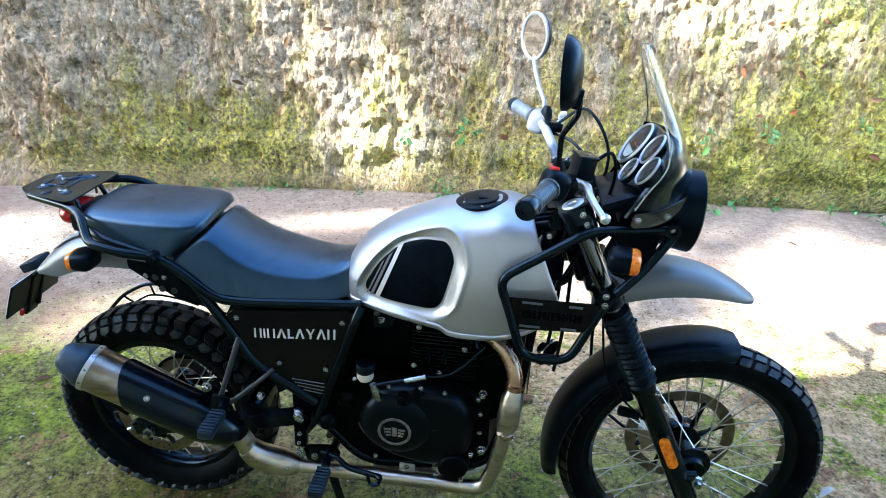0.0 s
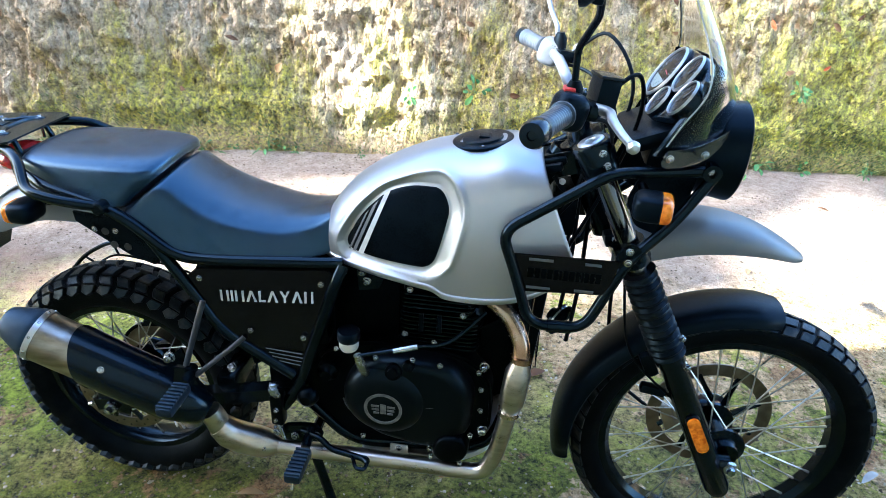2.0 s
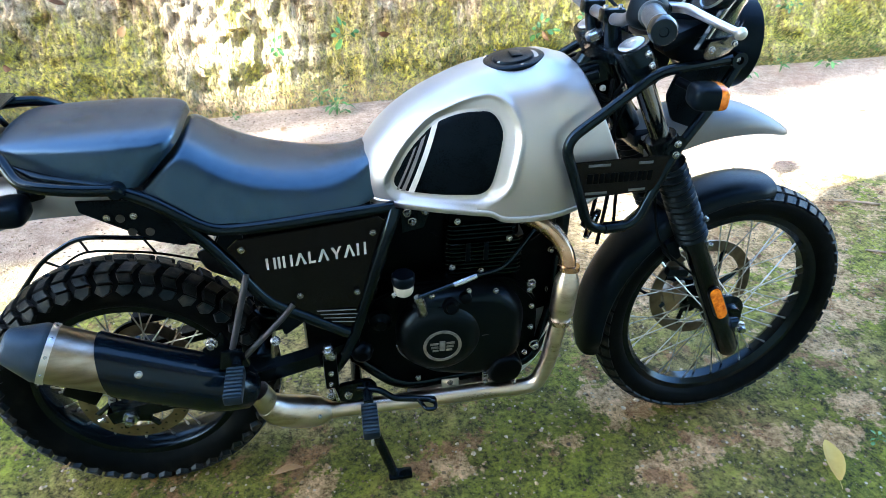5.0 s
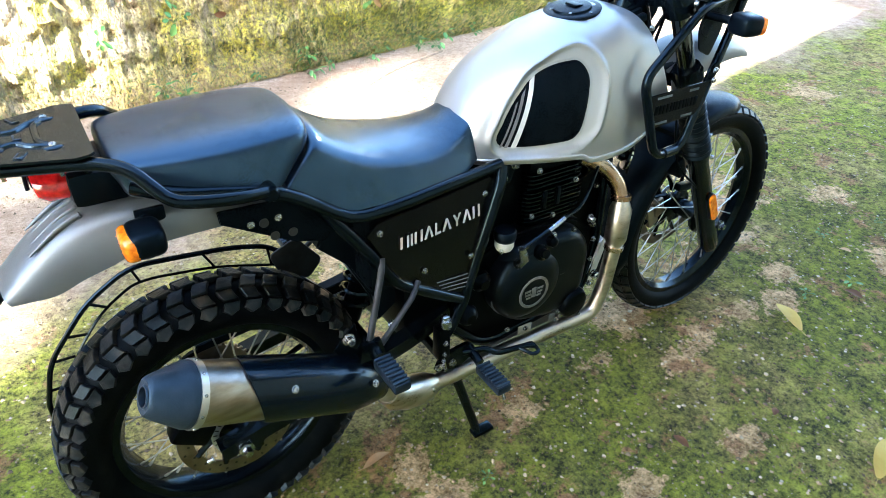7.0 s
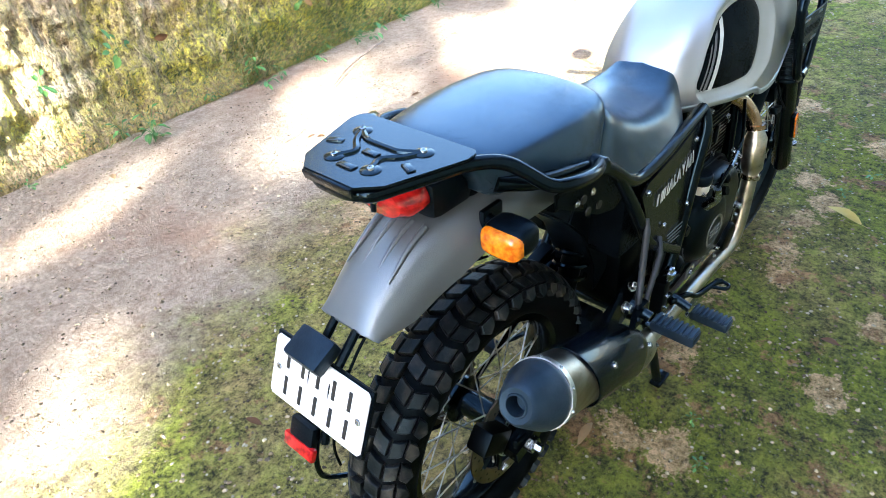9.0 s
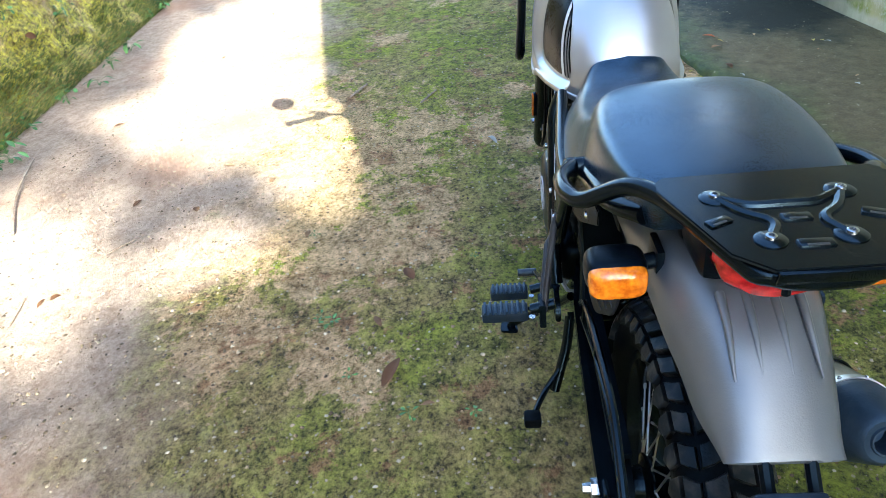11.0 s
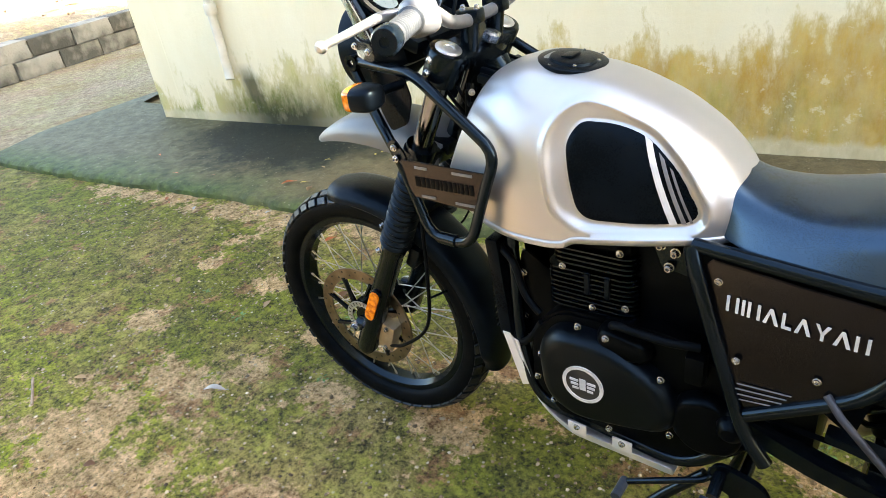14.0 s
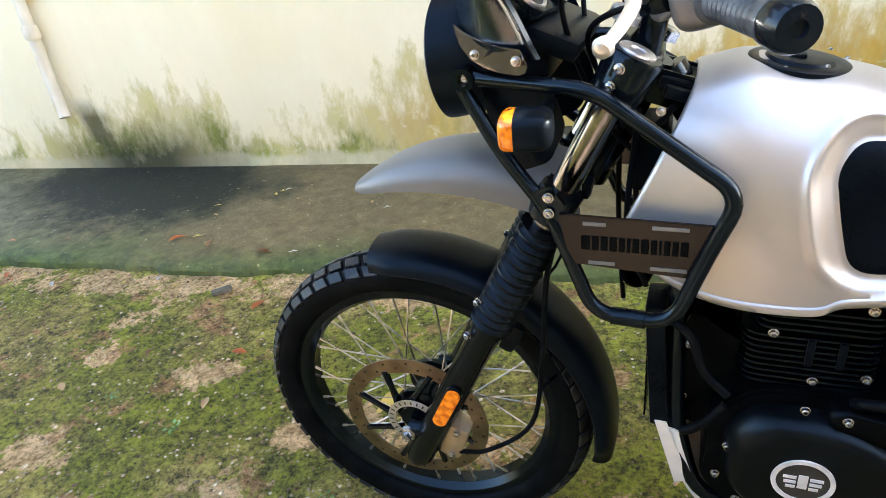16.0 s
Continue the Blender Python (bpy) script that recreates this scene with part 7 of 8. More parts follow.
def screen():
    bm = bmesh.new()
    rows = smooth_table([(1.045, 1.335, 1.158, 0.150), (1.08, 1.333, 1.175, 0.154), (1.13, 1.322, 1.198, 0.157), (1.18, 1.299, 1.226, 0.155), (1.22, 1.278, 1.228, 0.147), (1.25, 1.262, 1.220, 0.130), (1.28, 1.246, 1.210, 0.106), (1.34, 1.212, 1.186, 0.074), (1.380, 1.190, 1.170, 0.048), (1.395, 1.180, 1.168, 0.028)], 4)
    grid = []
    for z, xc, xe, w in [r for r in rows if r[0] > 1.085]:
        f = []
        for k in range(25):
            u = -1 + 2 * k / 24
            f.append((xc + (xe - xc) * abs(u) ** (1.12 + 0.88 * sst(1.12, 1.22, z)), w * math.sin(u * math.pi / 2) if abs(u) < 1 else w * u))
        grid.append([bm.verts.new((x, y, z)) for x, y in f] + [bm.verts.new((x - 0.003, y * 0.975, z)) for x, y in f[::-1]])
    bridge(bm, grid)
    ob = part("wind_screen", bm, "screen", bike, "clear curved acrylic wind screen")
    ob.visible_shadow = False
    # the polished edge that runs up both sides and over the top
    side = [r for r in rows if r[0] > 1.088]
    line = [(xe, -w * 1.0, z) for z, xc, xe, w in side] + [(side[-1][1], 0, side[-1][0] + 0.002)] + [(xe, w * 1.0, z) for z, xc, xe, w in side[::-1]]
    part("polished_edge", tube(line, 0.0014, 6), "edge", ob, "pale polished edge")
    bm = bmesh.new()
    grid = []
    for z, xc, xe, w in [r for r in rows if 1.07 < r[0] < 1.205]:
        f = [(xc + (xe - xc) * abs(u) ** (1.12 + 0.88 * sst(1.12, 1.22, z)) - 0.0045, w * 0.972 * math.sin(u * math.pi / 2)) for u in [-1 + 2 * k / 24 for k in range(25)]]
        grid.append([bm.verts.new((x, y, z)) for x, y in f] + [bm.verts.new((x - 0.004, y * 0.96, z)) for x, y in f[::-1]])
    bridge(bm, grid)
    part("screen_skirt", bm, "gloss", bike, "glossy black lower screen")
screen()


def clocks():
    n = Vector((-0.82, 0, 0.57)).normalized()
    up = Vector((0.57, 0, 0.82)).normalized()
    mid = Vector((1.200, 0.0, 1.158))
    dials = (((1.204, 0.084, 1.163), 0.052), ((1.2185, -0.043, 1.188), 0.035), ((1.180, -0.021, 1.132), 0.028), ((1.201, -0.120, 1.164), 0.032))
    # one moulded shell hugs all four
    pts = []
    for c, r in dials:
        q = Vector(c) - mid
        pts += [(q.y + math.cos(a) * r * 1.17, q.dot(up) + math.sin(a) * r * 1.17) for a in [k * math.pi / 18 for k in range(36)]]
    pts = sorted(set(pts))
    hull = []
    for way in (pts, pts[::-1]):
        chain_of = []
        for q in way:
            while len(chain_of) > 1 and (chain_of[-1][0] - chain_of[-2][0]) * (q[1] - chain_of[-2][1]) - (chain_of[-1][1] - chain_of[-2][1]) * (q[0] - chain_of[-2][0]) <= 0:
                chain_of.pop()
            chain_of.append(q)
        hull += chain_of[:-1]
    bm = bmesh.new()
    cy, cz = sum(q[0] for q in hull) / len(hull), sum(q[1] for q in hull) / len(hull)
    off = (Vector(dials[0][0]) - mid).dot(n)
    rings = [[bm.verts.new(mid + n * (off + depth) + Vector((0, cy + (q[0] - cy) * k, 0)) + up * (cz + (q[1] - cz) * k)) for q in hull]
             for depth, k in ((-0.002, 0.96), (-0.004, 0.985), (-0.010, 1.0), (-0.022, 0.965), (-0.040, 0.86), (-0.056, 0.62))]
    bridge(bm, rings)
    pod = part("instrument_pod", bm, "gloss", bike, "black pod of four round instruments")
    part("tray", block((1.185, 0, 1.085), (0.13, 0.19, 0.03), 0.012, (0, -22, 0)), "plastic", pod)
    for c, r in dials:
        c = Vector(c)
        big = r > 0.04
        d = part("dial", lathe([(-0.030, r * 1.0), (-0.012, r * 1.12), (-0.002, r * 1.14), (0.003, r * 1.12), (0.004, r * 1.0)], n, c, 40), "gloss", pod, "round instrument with bright bezel")
        part("face", lathe([(0.000, r * 0.98), (0.0035, r * 0.94), (0.0036, 0.001)], n, c, 36), "dial", d)
        part("bezel", ring([(0.001, r * 1.09), (0.006, r * 1.07), (0.008, r * 1.03), (0.007, r * 0.99), (0.003, r * 0.97)], n, c, 44), "alloy", d, "bright bezel ring")
        count, sweep = (22, 250) if big else (9, 190)
        for k in range(count):
            a = radians(-35 + sweep * k / (count - 1))
            q = (Vector((0, 1, 0)) * math.cos(a) + up * math.sin(a))
            inner = 0.62 if k % 2 else 0.52
            part("tick", tube([c + n * 0.0044 + q * r * inner, c + n * 0.0044 + q * r * 0.78], 0.0005 if k % 2 else 0.0008, 4), "grey", d)
        a = radians(185 if big else 120)
        q = (Vector((0, 1, 0)) * math.cos(a) + up * math.sin(a))
        part("needle", tube([c + n * 0.0055, c + n * 0.0055 + q * r * 0.5], [0.0015, 0.0006], 5), "red" if big else "grey", d)
        if big:
            out = [(math.cos(t) * r * 0.72, math.sin(t) * r * 0.72 - 0.002) for t in [radians(200 + 14 * k) for k in range(11)]]
            part("display", plate(out, 0.001, lambda u, v, w: c + Vector((0, u, 0)) + up * v + n * (0.0046 + w), 0), "lcd", d, "pale liquid crystal display", smooth=False)
clocks()


# -- handlebar --
def bars():
    def B(s, *pts):
        return [(x, s * y, z) for x, y, z in pts]
    line = B(-1, (0.934, 0.405, 1.166), (0.985, 0.275, 1.163), (1.004, 0.205, 1.160), (1.028, 0.120, 1.118), (1.034, 0.060, 1.106))
    whole = fillet(line + [(x, -y, z) for x, y, z in line[::-1]], 0.06, 6)
    bar = part("handlebar", tube(whole, 0.0115, 14), "bar", bike, "satin black handlebar", STEER)
    for s in (1, -1):
        part("riser", tube([(1.046, s * 0.045, 1.050), (1.036, s * 0.045, 1.104)], 0.017, 14), "black", bar)
        part("clamp_cap", block((1.035, s * 0.045, 1.112), (0.046, 0.028, 0.026), 0.006), "black", bar)
        for dx in (-0.015, 0.015):
            bolt((1.035 + dx, s * 0.045, 1.124), (0, 0, 1), 0.006, 0.006, bar)
        d = (Vector((0.934, 0.405, 1.166)) - Vector((0.985, 0.275, 1.163))).normalized()
        d.y *= s
        o = Vector((0.985, s * 0.275, 1.163))
        prof = [(0.012, 0.017), (0.014, 0.021), (0.020, 0.021), (0.022, 0.0175)]
        for k in range(9):
            prof += [(0.026 + k * 0.009, 0.0172), (0.029 + k * 0.009, 0.0165), (0.031 + k * 0.009, 0.0165), (0.034 + k * 0.009, 0.0172)]
        prof += [(0.112, 0.0178), (0.118, 0.0195), (0.122, 0.0195), (0.123, 0.013)]
        part("grip", lathe(prof, d, o, 22), "grip", bar, "ribbed black rubber grip")
        end = part("bar_end", lathe([(0.121, 0.012), (0.124, 0.0195), (0.142, 0.0205), (0.150, 0.0175), (0.1505, 0.007), (0.147, 0.006), (0.147, 0.0005)], d, o, 22), "gloss", bar, "black bar end weight")
        # switch gear and levers
        # left box in a paler material than the right, as if sunlit
        sw = part("switch_box", soft_body((0.992, s * 0.250, 1.160), (0.054, 0.054, 0.060), (0, 15, -s * 18), 0.62), "bar" if s > 0 else "plastic", bar, "black switch gear")
        if s < 0:
            part("kill_switch", block((0.990, -0.240, 1.190), (0.018, 0.030, 0.010), 0.003), "red", sw, "red engine stop switch")
            pot = part("fluid_box", block((1.050, -0.190, 1.180), (0.036, 0.046, 0.044), 0.005, (0, 8, 15)), "plastic", bar, "black front brake fluid box")
            part("lid", block((1.053, -0.190, 1.204), (0.039, 0.049, 0.006), 0.002, (0, 8, 15)), "gloss", pot)
        else:
            part("choke_switch", block((1.006, 0.240, 1.182), (0.014, 0.018, 0.014), 0.003), "orange", sw, "orange switch button")
        part("lever_perch", block((1.022, s * 0.222, 1.158), (0.050, 0.040, 0.026), 0.008, (0, 10, s * 20)), "black", bar)
        lv = spline([(1.036, s * 0.225, 1.160), (1.052, s * 0.262, 1.164), (1.052, s * 0.300, 1.163), (1.058, s * 0.345, 1.158), (1.067, s * 0.385, 1.153)], 5)
        lev = part("lever", tube(lv, [0.009 - 0.0035 * i / (len(lv) - 1) for i in range(len(lv))], 10), "alloy", bar, "cast aluminium hand lever")
        part("lever_ball", lathe([(-0.009, 0.002), (-0.006, 0.0075), (0, 0.0098), (0.006, 0.0075), (0.009, 0.002)], (0.2, s, -0.3), (1.069, s * 0.389, 1.152), 14), "alloy", lev)
        # mirror
        base = (1.008 if s > 0 else 0.998, s * 0.236, 1.172)
        neck = [(0.998, s * 0.236, 1.175), (0.996, s * 0.240, 1.252), (1.012, s * 0.300, 1.305), (1.008, s * 0.335, 1.338), (0.998, s * 0.342, 1.365)]
        if s > 0:
            neck = [(1.004, 0.238, 1.170), (1.000, 0.246, 1.215), (0.986, 0.275, 1.240), (0.972, 0.325, 1.285), (0.970, 0.338, 1.31)]
        # the left stalk's paler colour stands for sunlight
        mi = part("mirror", tube(fillet(neck, 0.012), 0.0056, 10), "bar" if s > 0 else "black", bar, "round black rear-view mirror on a stalk")
        part("boot", lathe([(0, 0.015), (0.02, 0.014), (0.032, 0.008)], (0, 0, 1), base, 14), "rubber", mi)
        c = Vector((0.980, -0.345, 1.382)) if s < 0 else Vector((0.968, 0.345, 1.358))
        n = Vector((-0.93, 0.18, -0.05)) if s < 0 else Vector((-0.86, -0.50, 0.03))
        head = part("mirror_shell", lathe([(-0.026, 0.006), (-0.024, 0.030), (-0.016, 0.050), (-0.004, 0.060), (0.004, 0.061), (0.005, 0.057)], n, c, 36, None, False), "plastic", mi, "black round mirror shell")
        if s > 0:
            # pale ring added on the left only, for the sun on the shell's edge
            part("sunlit_rim", ring([(0.001, 0.0615), (0.006, 0.0605), (0.0075, 0.057), (0.0060, 0.0535), (0.001, 0.053)], n, c, 40), "bar", mi, "mirror rim coloured pale for the sun on it")
        else:
            part("stalk_clamp", block(c + Vector((0.022, 0.002, -0.040)), (0.016, 0.02, 0.034), 0.004, (0, 8, 0)), "plastic", mi)
        part("mirror_glass", lathe([(0.002, 0.058), (0.0035, 0.057), (0.0036, 0.001)], n, c, 36), "mirror", mi, "silvered mirror glass")
    # cables sweeping past the head stock
    for pts in ([(1.050, -0.19, 1.17), (1.11, -0.15, 1.20), (1.14, -0.06, 1.10), (1.10, -0.04, 0.95), (1.04, -0.06, 0.82)],
                [(1.030, 0.22, 1.160), (1.10, 0.17, 1.215), (1.15, 0.08, 1.12), (1.09, 0.05, 0.95), (0.98, 0.03, 0.85)],
                [(1.000, -0.23, 1.145), (1.07, -0.17, 1.12), (1.09, -0.07, 1.02), (1.02, -0.05, 0.90)],
                [(1.000, 0.23, 1.145), (1.08, 0.16, 1.13), (1.12, 0.05, 1.06), (1.05, 0.05, 0.92)]):
        part("cable", tube(spline(pts, 7), 0.0038, 8), "rubber", bar)
bars()
for pts in ([(1.06, -0.03, 0.95), (1.06, -0.05, 0.80), (1.05, -0.05, 0.66)], [(1.085, -0.02, 0.92), (1.085, -0.045, 0.75), (1.075, -0.05, 0.60)], [(1.05, 0.06, 0.98), (1.06, 0.07, 0.80), (1.03, 0.06, 0.70)]):
    part("loom", tube(spline(pts, 6), 0.0045, 8), "rubber", bike)
for s in (1, -1):
    part("head_gusset", plate([(0.955, 0.955), (0.960, 1.008), (1.035, 1.030), (1.050, 0.985)], 0.006, lambda u, v, w: Vector((u, s * (0.036 + w), v)), 0.001), "black", bike)
part("head_cover", block((0.985, 0, 1.002), (0.085, 0.095, 0.016), 0.005, (0, -14, 0)), "plastic", bike)
part("coil_cover", block((1.035, 0, 0.90), (0.05, 0.09, 0.10), 0.01), "matte", bike)
for s in (1, -1):
    part("connector", block((1.000, s * 0.060, 1.000), (0.04, 0.016, 0.016), 0.004, (0, -20, s * 15)), "plastic", bike)
    part("wire", tube(spline([(1.005, s * 0.062, 0.985), (1.025, s * 0.070, 0.962), (1.045, s * 0.065, 0.955), (1.06, s * 0.04, 0.985)], 5), 0.0045, 8), "rubber", bike)
    bolt((1.02, s * 0.085, 0.985), (0, s, 0), 0.006, 0.006, bike, "loom_clip", "alloy")

# -- tank guards and front indicators --
def guard(s):
    pts = [(1.262, 0.116, 1.040), (1.100, 0.150, 1.034), (0.917, 0.180, 0.915), (0.945, 0.182, 0.845), (0.985, 0.190, 0.728), (1.090, 0.178, 0.722), (1.150, 0.166, 0.870), (1.225, 0.135, 0.945), (1.278, 0.116, 1.028)]
    g = part("tank_guard", tube(fillet([(x, s * y, z) for x, y, z in pts], 0.035, 6), 0.0105, 14), "black", bike, "black tubular tank guard")
    part("eye", lathe([(-0.012, 0.006), (-0.012, 0.016), (0.012, 0.016), (0.012, 0.008), (0.004, 0.007), (0.004, 0.0005)], (0, s, 0), (1.272, s * 0.118, 1.040), 18), "black", g)
    bolt((1.272, s * 0.121, 1.040), (0, s, 0), 0.0055, 0.004, g)
    part("bar_join", tube([(1.02, s * 0.187, 0.7265), (1.065, s * 0.181, 0.724)], 0.0125, 14), "black", g)
    bolt((1.150, s * 0.178, 0.898), (0, s, 0), 0.007, 0.005, g)
    bolt((1.150, s * 0.178, 0.875), (0, s, 0), 0.007, 0.005, g)
    part("tab", plate(rounded([(1.135, 0.855), (1.175, 0.90), (1.150, 0.915), (1.125, 0.88)], 3, 0.01), 0.005, lambda u, v, w: Vector((u, s * (0.172 + w), v)), 0.001), "black", g)
    out = rounded([(0.938, 0.872), (1.138, 0.876), (1.122, 0.802), (0.958, 0.792)], 3, 0.006)
    sheet = part("guard_plate", plate(out, 0.004, lambda u, v, w: Vector((u, s * (0.177 + w), v)), 0.001), "panel", g, "dark sheet between the guard tubes with lettering bars")
    # slots laid on in pale silver for the bright ground seen through them
    for x, z, w in ((0.995, 0.864, 0.045), (1.09, 0.864, 0.030), (0.995, 0.804, 0.045), (1.08, 0.806, 0.035)):
        part("slot", block((x, s * 0.1795, z), (w, 0.0012, 0.0055), 0.0004), "dull_silver", sheet)
    widths = [1.2, 0.95, 0.95, 1, 0.8, 0.5, 0.9, 1, 0.8, 0.4, 0.8, 0.8, 1]
    u = 0.972
    for w in widths if s < 0 else widths[::-1]:
        d = 0.0098 * w
        part("lettering_bar", block((u + d / 2, s * 0.1794, 0.836), (d, 0.0012, 0.021), 0.0003), "engine", sheet)
        u += d + 0.0022
    ind = part("indicator", soft_body((1.162, s * 0.215, 1.006), (0.060, 0.064, 0.046), (0, 0, s * 8)), "plastic", bike, "black indicator with amber lens")
    part("lens", soft_body((1.178, s * 0.217, 1.006), (0.040, 0.0625, 0.0445), (0, 0, s * 8), 0.5, 14, -0.1), "orange", ind, "ribbed amber lens")
    part("stem", tube([(1.160, s * 0.118, 1.002), (1.164, s * 0.195, 1.005)], 0.009, 12), "plastic", ind)
    # deflector sheet below the lamp
    part("deflector", plate(rounded([(1.258, 1.030), (1.153, 1.022), (1.136, 0.975), (1.160, 0.922), (1.216, 0.898), (1.246, 0.95)], 3, 0.012), 0.004, lambda u, v, w: Vector((u, s * (0.117 - 0.20 * (u - 1.15) + w), v)), 0.001), "matte", bike, "satin black side sheet")
mirrored(guard)


# ---- leaves, weeds, pebbles ----
def leaf_mesh(bm, length, width, curl, base=Matrix.Identity(4), fold=0.25, n=6):
    rows = []
    for i in range(n + 1):
        t = i / n
        w = width * math.sin(math.pi * min(1, t * 0.93 + 0.04)) ** 0.8 * (1 - 0.25 * t)
        z = curl * math.sin(t * math.pi) + fold * 0.3 * width
        rows.append([bm.verts.new(base @ Vector((t * length, y * w, z - (1 - abs(y)) * fold * w + curl * 0.4 * t * t))) for y in (-1, -0.5, 0, 0.5, 1)])
    bridge(bm, rows, False)
    return bm


def thicken(bm, d=0.0007):
    bmesh.ops.solidify(bm, geom=list(bm.faces), thickness=d)
    return bm


def dry_leaf(x, y, z, length, width, turn, mat, label, curl=0.01, group="fallen leaves"):
    bm = thicken(leaf_mesh(bmesh.new(), length, width, curl))
    tube([(0, 0, 0.001), (-length * 0.22, 0.002, 0.002)], 0.0008, 4, bm)
    ob = part("fallen_leaf", bm, mat)
    ob.matrix_basis = pose(x, y, z, 0, 0, turn)
    return tagged(ob, label, "leaf", group)


dry_leaf(1.70, -0.36, 0.004, 0.13, 0.028, 70, "leaf_yellow", "yellow curled leaf lying on moss", 0.016)
dry_leaf(0.27, -0.10, 0.004, 0.075, 0.013, 5, "leaf_dry", "brown dry leaf beside the rear tyre", 0.014)
dry_leaf(0.55, 0.60, 0.004, 0.11, 0.020, -20, "leaf_dry", "brown dry leaf on mossy soil", 0.012)
dry_leaf(1.03, 0.55, 0.003, 0.07, 0.020, 30, "leaf_dry", "small pink brown leaf on soil", 0.008)
dry_leaf(3.03, -1.00, 0.050, 0.07, 0.018, 60, "leaf_red", "orange leaf on the concrete plinth", 0.008)
dry_leaf(2.88, -0.98, 0.050, 0.06, 0.018, 120, "leaf_dry", "brown leaf on the concrete plinth", 0.008)
dry_leaf(2.55, -0.94, 0.050, 0.06, 0.017, 10, "leaf_dry", "pale leaf on the concrete plinth", 0.008)
dry_leaf(2.42, -0.68, 0.003, 0.06, 0.016, 80, "leaf_red", "red brown leaf by the plinth's edge", 0.006)
dry_leaf(2.30, -0.40, 0.003, 0.05, 0.015, 10, "leaf_red", "orange leaf on moss", 0.006)
dry_leaf(1.35, -0.80, 0.004, 0.15, 0.030, 20, "leaf_yellow", "tan curled leaf beside the plinth", 0.02)
dry_leaf(1.15, -1.35, 0.052, 0.16, 0.032, 5, "leaf_dry", "large brown leaf on the plinth", 0.012)
dry_leaf(2.04, -0.37, 0.003, 0.06, 0.02, 100, "leaf_dry", "brown leaf on moss", 0.008)
rng = random.Random(11)
for k in range(46):
    x, y = rng.uniform(-1.6, 5.0), rng.uniform(-0.7, 2.3)
    if abs(y) < 0.22 and -0.4 < x < 1.9:
        y += 0.5
    dry_leaf(x, y, ground_z(x, y) + 0.003, rng.uniform(0.025, 0.06), rng.uniform(0.008, 0.016), rng.uniform(0, 360), "leaf_dry", "small brown dry leaf on the ground", 0.006)
for k in range(26):
    x, y = rng.uniform(8.8, 10.5), rng.uniform(-5.5, 0.5)
    dry_leaf(x, y, 0.52 + (x - 8.8) * 0.14, rng.uniform(0.1, 0.22), rng.uniform(0.03, 0.06), rng.uniform(0, 360), "leaf_dry", "dry leaf litter on the terrace", 0.02)
for k in range(14):
    x = rng.uniform(-1.5, 3.4)
    z = rng.uniform(0.25, 1.25)
    ob = dry_leaf(x, bank_foot(x) + 0.16 * z + 0.06, z, rng.uniform(0.05, 0.09), rng.uniform(0.015, 0.025), 0, "leaf_dry", "dry leaf caught on the earth bank", 0.01)
    ob.matrix_basis = pose(x, bank_foot(x) + 0.16 * z + 0.06, z, rng.uniform(50, 110), rng.uniform(-60, 60), rng.uniform(-30, 30))

M["leaf_pale"] = material("bleached leaf", [(0.42, 0.41, 0.38), (0.62, 0.61, 0.58)], 16, 0.6, 0, 0.001, 80)
dry_leaf(2.00, 0.245, 0.006, 0.07, 0.013, 35, "leaf_pale", "bleached grey leaf curled on the moss", 0.016)
for k in range(16):
    x, z = rng.uniform(1.2, 3.3), rng.uniform(0.55, 1.35)
    y = bank_foot(x) + 0.16 * z + 0.07
    ob = dry_leaf(x, y, z, rng.uniform(0.03, 0.065), rng.uniform(0.010, 0.018), 0, rng.choice(["leaf_red", "leaf_dry", "leaf_dry", "leaf_dry"]), "curled brown leaf caught on the earth bank", 0.012)
    ob.matrix_basis = pose(x, y, z, rng.uniform(50, 110), rng.uniform(-60, 60), rng.uniform(-30, 30))
tagged(part("stone", block((2.62, -0.70, 0.010), (0.075, 0.035, 0.02), 0.006, (10, 4, 40)), "stone"), "grey stone chip by the plinth", "stone")
for pts, r in (([(2.70, 1.02, 0.008), (2.78, 0.985, 0.012), (2.88, 0.95, 0.008)], 0.006), ([(1.5, 2.25, 0.012), (1.8, 2.42, 0.016), (2.2, 2.56, 0.02)], 0.006), ([(0.9, 1.9, 0.006), (1.05, 1.93, 0.008)], 0.003), ([(1.3, 1.75, 0.006), (1.42, 1.65, 0.008)], 0.003), ([(2.55, 0.62, 0.006), (2.7, 0.55, 0.008)], 0.005)):
    tagged(part("twig", tube(spline(pts, 5), r, 6), "twig"), "thin dry twig on the path", "twig", "twigs")


def weed(seed, leaves, size, tall):
    """A small weed: leaves on thin stalks."""
    r = random.Random(seed)
    w = thing("weed", "small bright green weed at the foot of the bank", "plant", group="weeds")
    w.location = (0, 0, -5)
    for k in range(leaves):
        a = r.uniform(0, 360)
        h = tall * r.uniform(0.3, 1.0)
        out = Vector((math.cos(radians(a)), math.sin(radians(a)), 0)) * size * r.uniform(0.3, 0.9)
        tip = out + Vector((0, 0, h))
        bm = tube([(0, 0, 0), out * 0.3 + Vector((0, 0, h * 0.7)), tip], 0.0010, 4)
        m = pose(*tip, 0, r.uniform(-10, 45), a)
        leaf_mesh(bm, size * r.uniform(0.5, 0.9), size * r.uniform(0.18, 0.3), size * 0.08, m, 0.3, 4)
        part("leaf", bm, "weed", w)
    return w


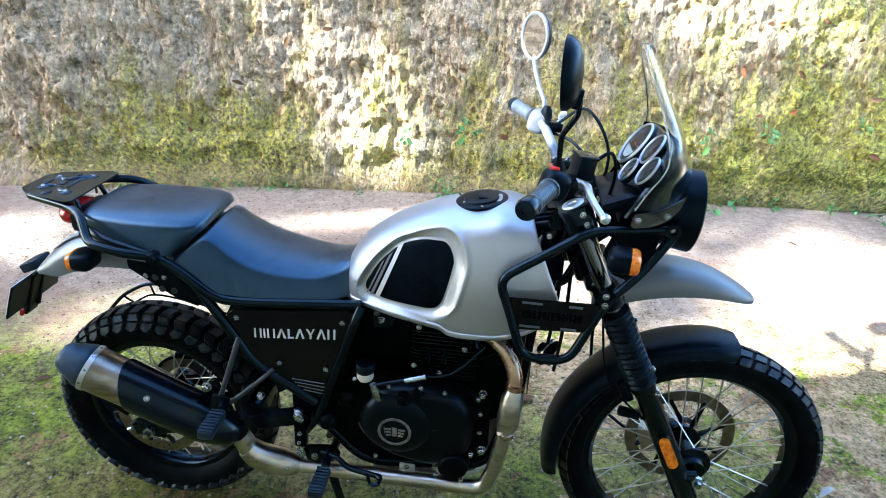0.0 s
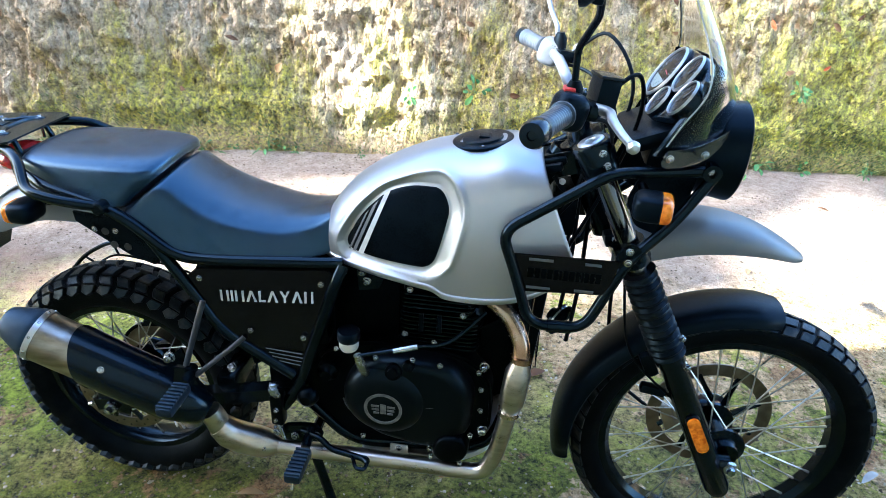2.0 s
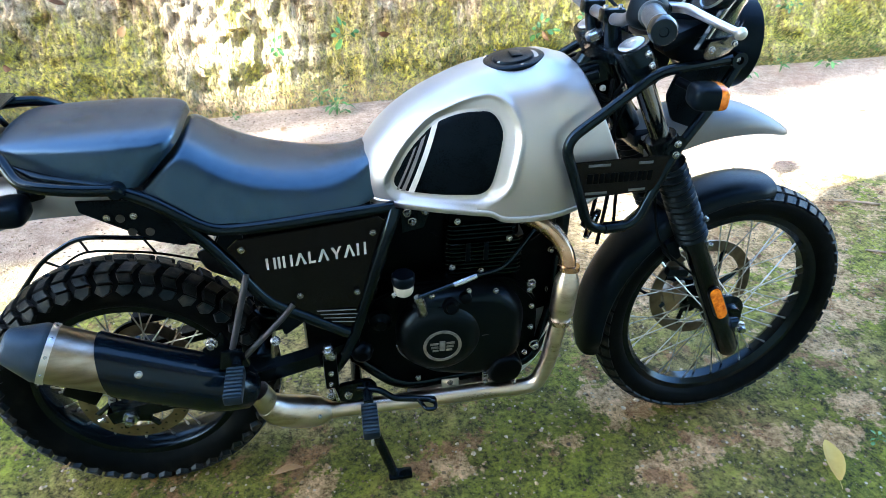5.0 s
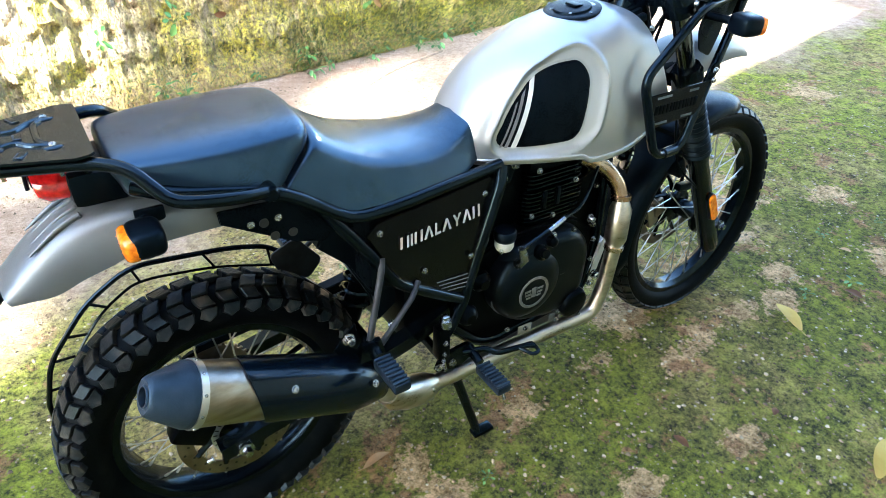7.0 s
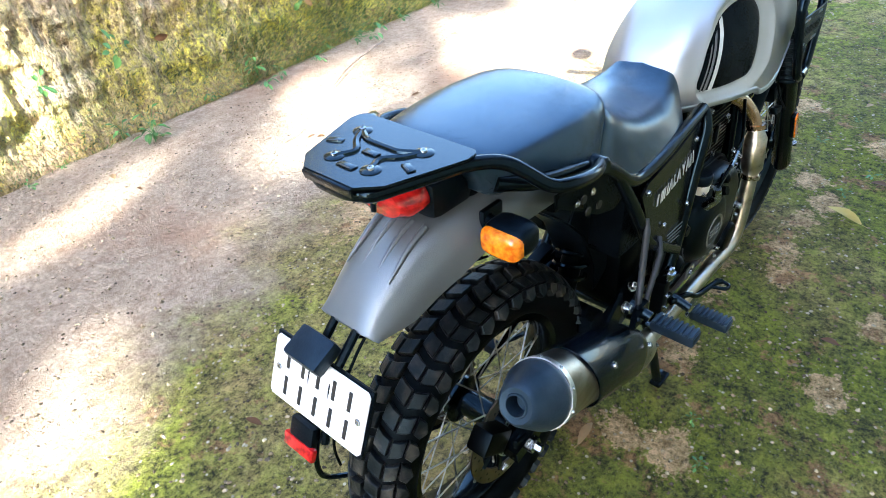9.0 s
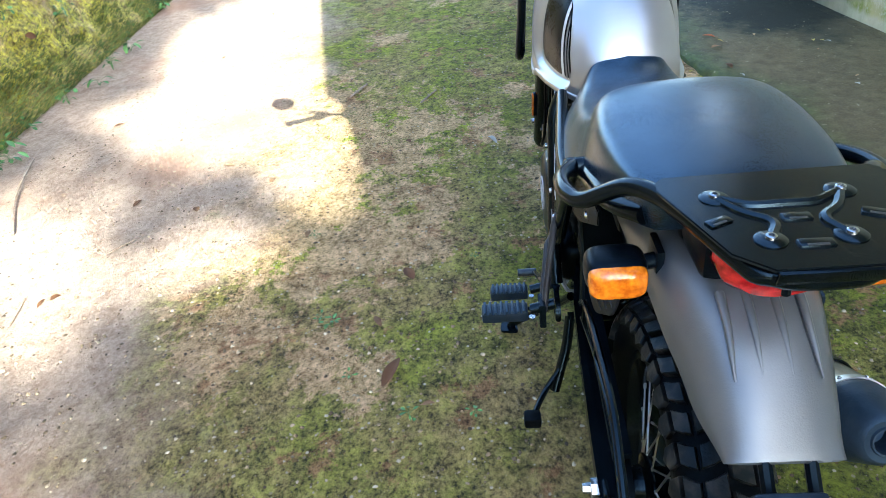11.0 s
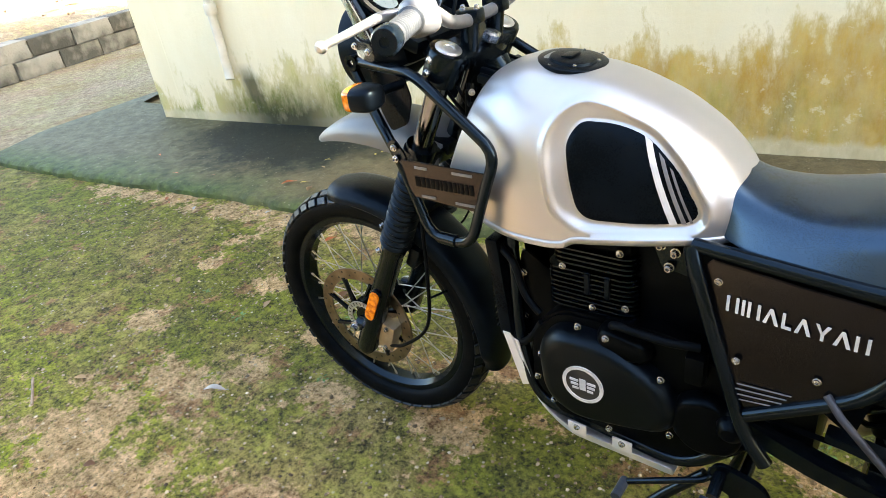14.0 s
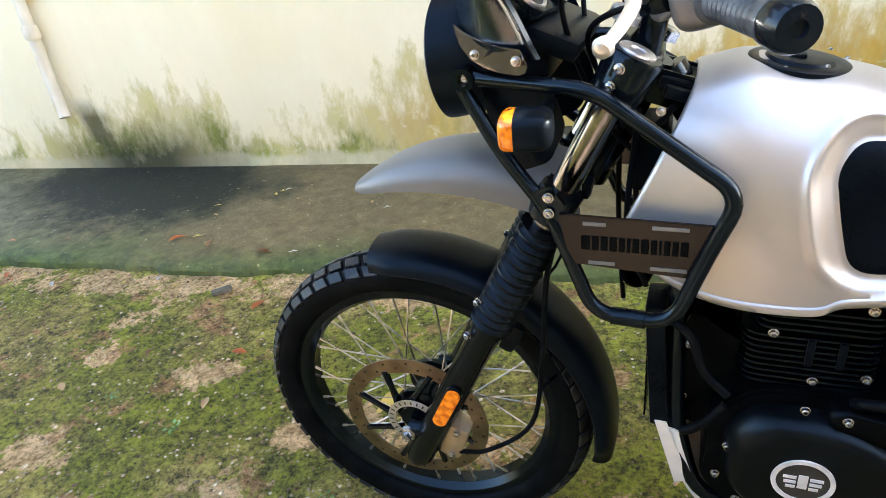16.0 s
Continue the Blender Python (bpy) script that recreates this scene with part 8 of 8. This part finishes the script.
kinds = [weed(1, 7, 0.05, 0.05), weed(2, 9, 0.04, 0.09), weed(3, 6, 0.03, 0.03), weed(4, 12, 0.05, 0.16), weed(5, 8, 0.07, 0.06)]
spots = [(0.53, 2.44, 3, 1.6), (0.55, 2.47, 4, 1.3), (-0.63, 2.40, 4, 1.0), (-0.45, 2.44, 0, 1.0), (1.30, 2.60, 4, 1.1), (1.42, 2.62, 1, 1.2), (1.75, 2.70, 4, 1.0), (2.1, 2.70, 3, 1.1), (2.25, 2.72, 4, 1.3), (3.0, 2.80, 3, 1.0), (0.82, 0.79, 0, 1.0), (0.86, 0.83, 2, 1.2),
         (0.60, 0.70, 2, 1.0), (0.45, 0.52, 2, 1.2), (1.35, 0.95, 2, 0.9), (1.15, 0.35, 2, 0.8), (1.9, -0.25, 2, 1.2), (2.1, -0.30, 0, 0.9), (1.75, 0.05, 2, 1.0), (0.45, 0.35, 2, 1.0), (0.4, -0.35, 2, 1.0), (0.52, -0.28, 2, 0.9), (3.3, 2.75, 4, 1.3), (3.6, 2.80, 3, 1.3), (4.0, 2.85, 4, 1.4), (-0.9, 2.35, 2, 1.2), (-1.5, 2.2, 1, 1.2), (-1.9, 2.1, 3, 1.0), (2.6, -0.12, 2, 1.0), (2.3, -0.05, 0, 0.8)]
for x, y, k, s in spots:
    copy_thing(kinds[k], pose(x, y, ground_z(x, y) - 0.003, 0, 0, rng.uniform(0, 360)) @ Matrix.Scale(s * (0.55 if y < 1.5 else 0.75), 4))
for k in range(34):
    x = rng.uniform(-2.0, 5.5)
    y = bank_foot(x) + rng.uniform(-0.06, 0.02)
    copy_thing(rng.choice(kinds), pose(x, y, rng.uniform(0.0, 0.02), rng.uniform(-5, 25), 0, rng.uniform(0, 360)) @ Matrix.Scale(rng.uniform(0.5, 1.1), 4))
for x, z, k in ((2.6, 0.42, 3), (3.2, 0.5, 1), (1.9, 0.3, 4), (3.7, 0.35, 3), (0.2, 0.33, 0), (2.2, 0.36, 4), (0.6, 0.36, 4)):
    copy_thing(kinds[k], pose(x, bank_foot(x) + 0.16 * z + 0.09, z, 55, 0, rng.uniform(-40, 40)))
for k in kinds:
    for o in list(k.children_recursive):
        bpy.data.objects.remove(o)
    bpy.data.objects.remove(k)


def scatter_pebbles(n, seed):
    r = random.Random(seed)
    verts, faces = [], []
    for _ in range(n):
        x, y = r.uniform(-1.8, 4.2), r.uniform(-0.95, 2.5)
        s = 0.0016 + 0.0075 * r.random() ** 4
        flat = r.choice((0.25, 0.5, 0.9))
        z = ground_z(x, y) + s * 0.2
        i = len(verts)
        a, q = r.uniform(0, 6.3), r.uniform(0.55, 1.0)
        for k in range(5):
            t = a + k * 1.257 + r.uniform(-0.3, 0.3)
            u, v = math.cos(t) * s * r.uniform(0.7, 1.1), math.sin(t) * s * q
            verts.append((x + u * math.cos(a) - v * math.sin(a), y + u * math.sin(a) + v * math.cos(a), z))
        verts.append((x + s * r.uniform(-0.2, 0.2), y + s * r.uniform(-0.2, 0.2), z + s * flat))
        faces += [(i + k, i + (k + 1) % 5, i + 5) for k in range(5)]
    me = bpy.data.meshes.new("pebbles")
    me.from_pydata(verts, [], faces)
    me.materials.append(M["pebble"])
    tagged(new("pebbles", me), "loose gravel and grit scattered over soil", "gravel", kind="stuff")


scatter_pebbles(38000, 4)


def moss_blades(n, seed):
    """Short grass and moss along the bank's foot and over the yard."""
    r = random.Random(seed)
    verts, faces = [], []
    while len(faces) < n:
        x = r.uniform(-2.0, 6.0)
        if r.random() < 0.45:
            d = abs(r.gauss(0, 0.16))
            z0 = max(0.0, d * 1.0)
            if x < 1.2 and r.random() < 0.6:
                continue
            y = bank_foot(x) + 0.02 + 0.16 * z0 + 0.10 * sst(0, 0.16, z0) - 0.03
            h = r.uniform(0.012, 0.045)
            lean = Vector((r.gauss(0, 0.3), -0.8, r.uniform(0.3, 1.2))).normalized()
        else:
            y, z0 = r.uniform(-0.7, 1.0), None
            if noise.noise((x * 1.1, y * 1.1, 6)) < 0.05:
                continue
            z0 = ground_z(x, y) - 0.001
            h = r.uniform(0.004, 0.011)
            lean = Vector((r.gauss(0, 0.5), r.gauss(0, 0.5), 1)).normalized()
        p = Vector((x, y, z0))
        a = r.uniform(0, 6.3)
        w = Vector((math.cos(a), math.sin(a), 0)) * h * 0.11
        i = len(verts)
        verts += [p - w, p + w, p + lean * h * 0.6 + w * 0.7, p + lean * h + Vector((0, -0.2 * h, 0))]
        faces += [(i, i + 1, i + 2), (i, i + 2, i + 3)]
    me = bpy.data.meshes.new("moss_tufts")
    me.from_pydata(verts, [], faces)
    me.materials.append(M["blade"])
    tagged(new("moss_tufts", me), "short green moss and grass tufts", "moss", kind="stuff")


moss_blades(64000, 9)

# crumbs of dry leaf gathered along the plinth's edge and on it
for k in range(46):
    x = rng.uniform(1.5, 4.4)
    e = -0.82 + (x - 2.66) * 0.10
    on = rng.random() < 0.3
    y = e - rng.uniform(0.05, 0.7) if on else e + rng.uniform(0.03, 0.16)
    dry_leaf(x, y, 0.048 if on else ground_z(x, y) + 0.003, rng.uniform(0.014, 0.04), rng.uniform(0.005, 0.012), rng.uniform(0, 360), rng.choice(["leaf_dry", "leaf_dry", "leaf_pale", "leaf_red", "leaf_yellow"]), "crumb of dry leaf " + ("on the concrete plinth" if on else "beside the plinth's edge"), 0.005)
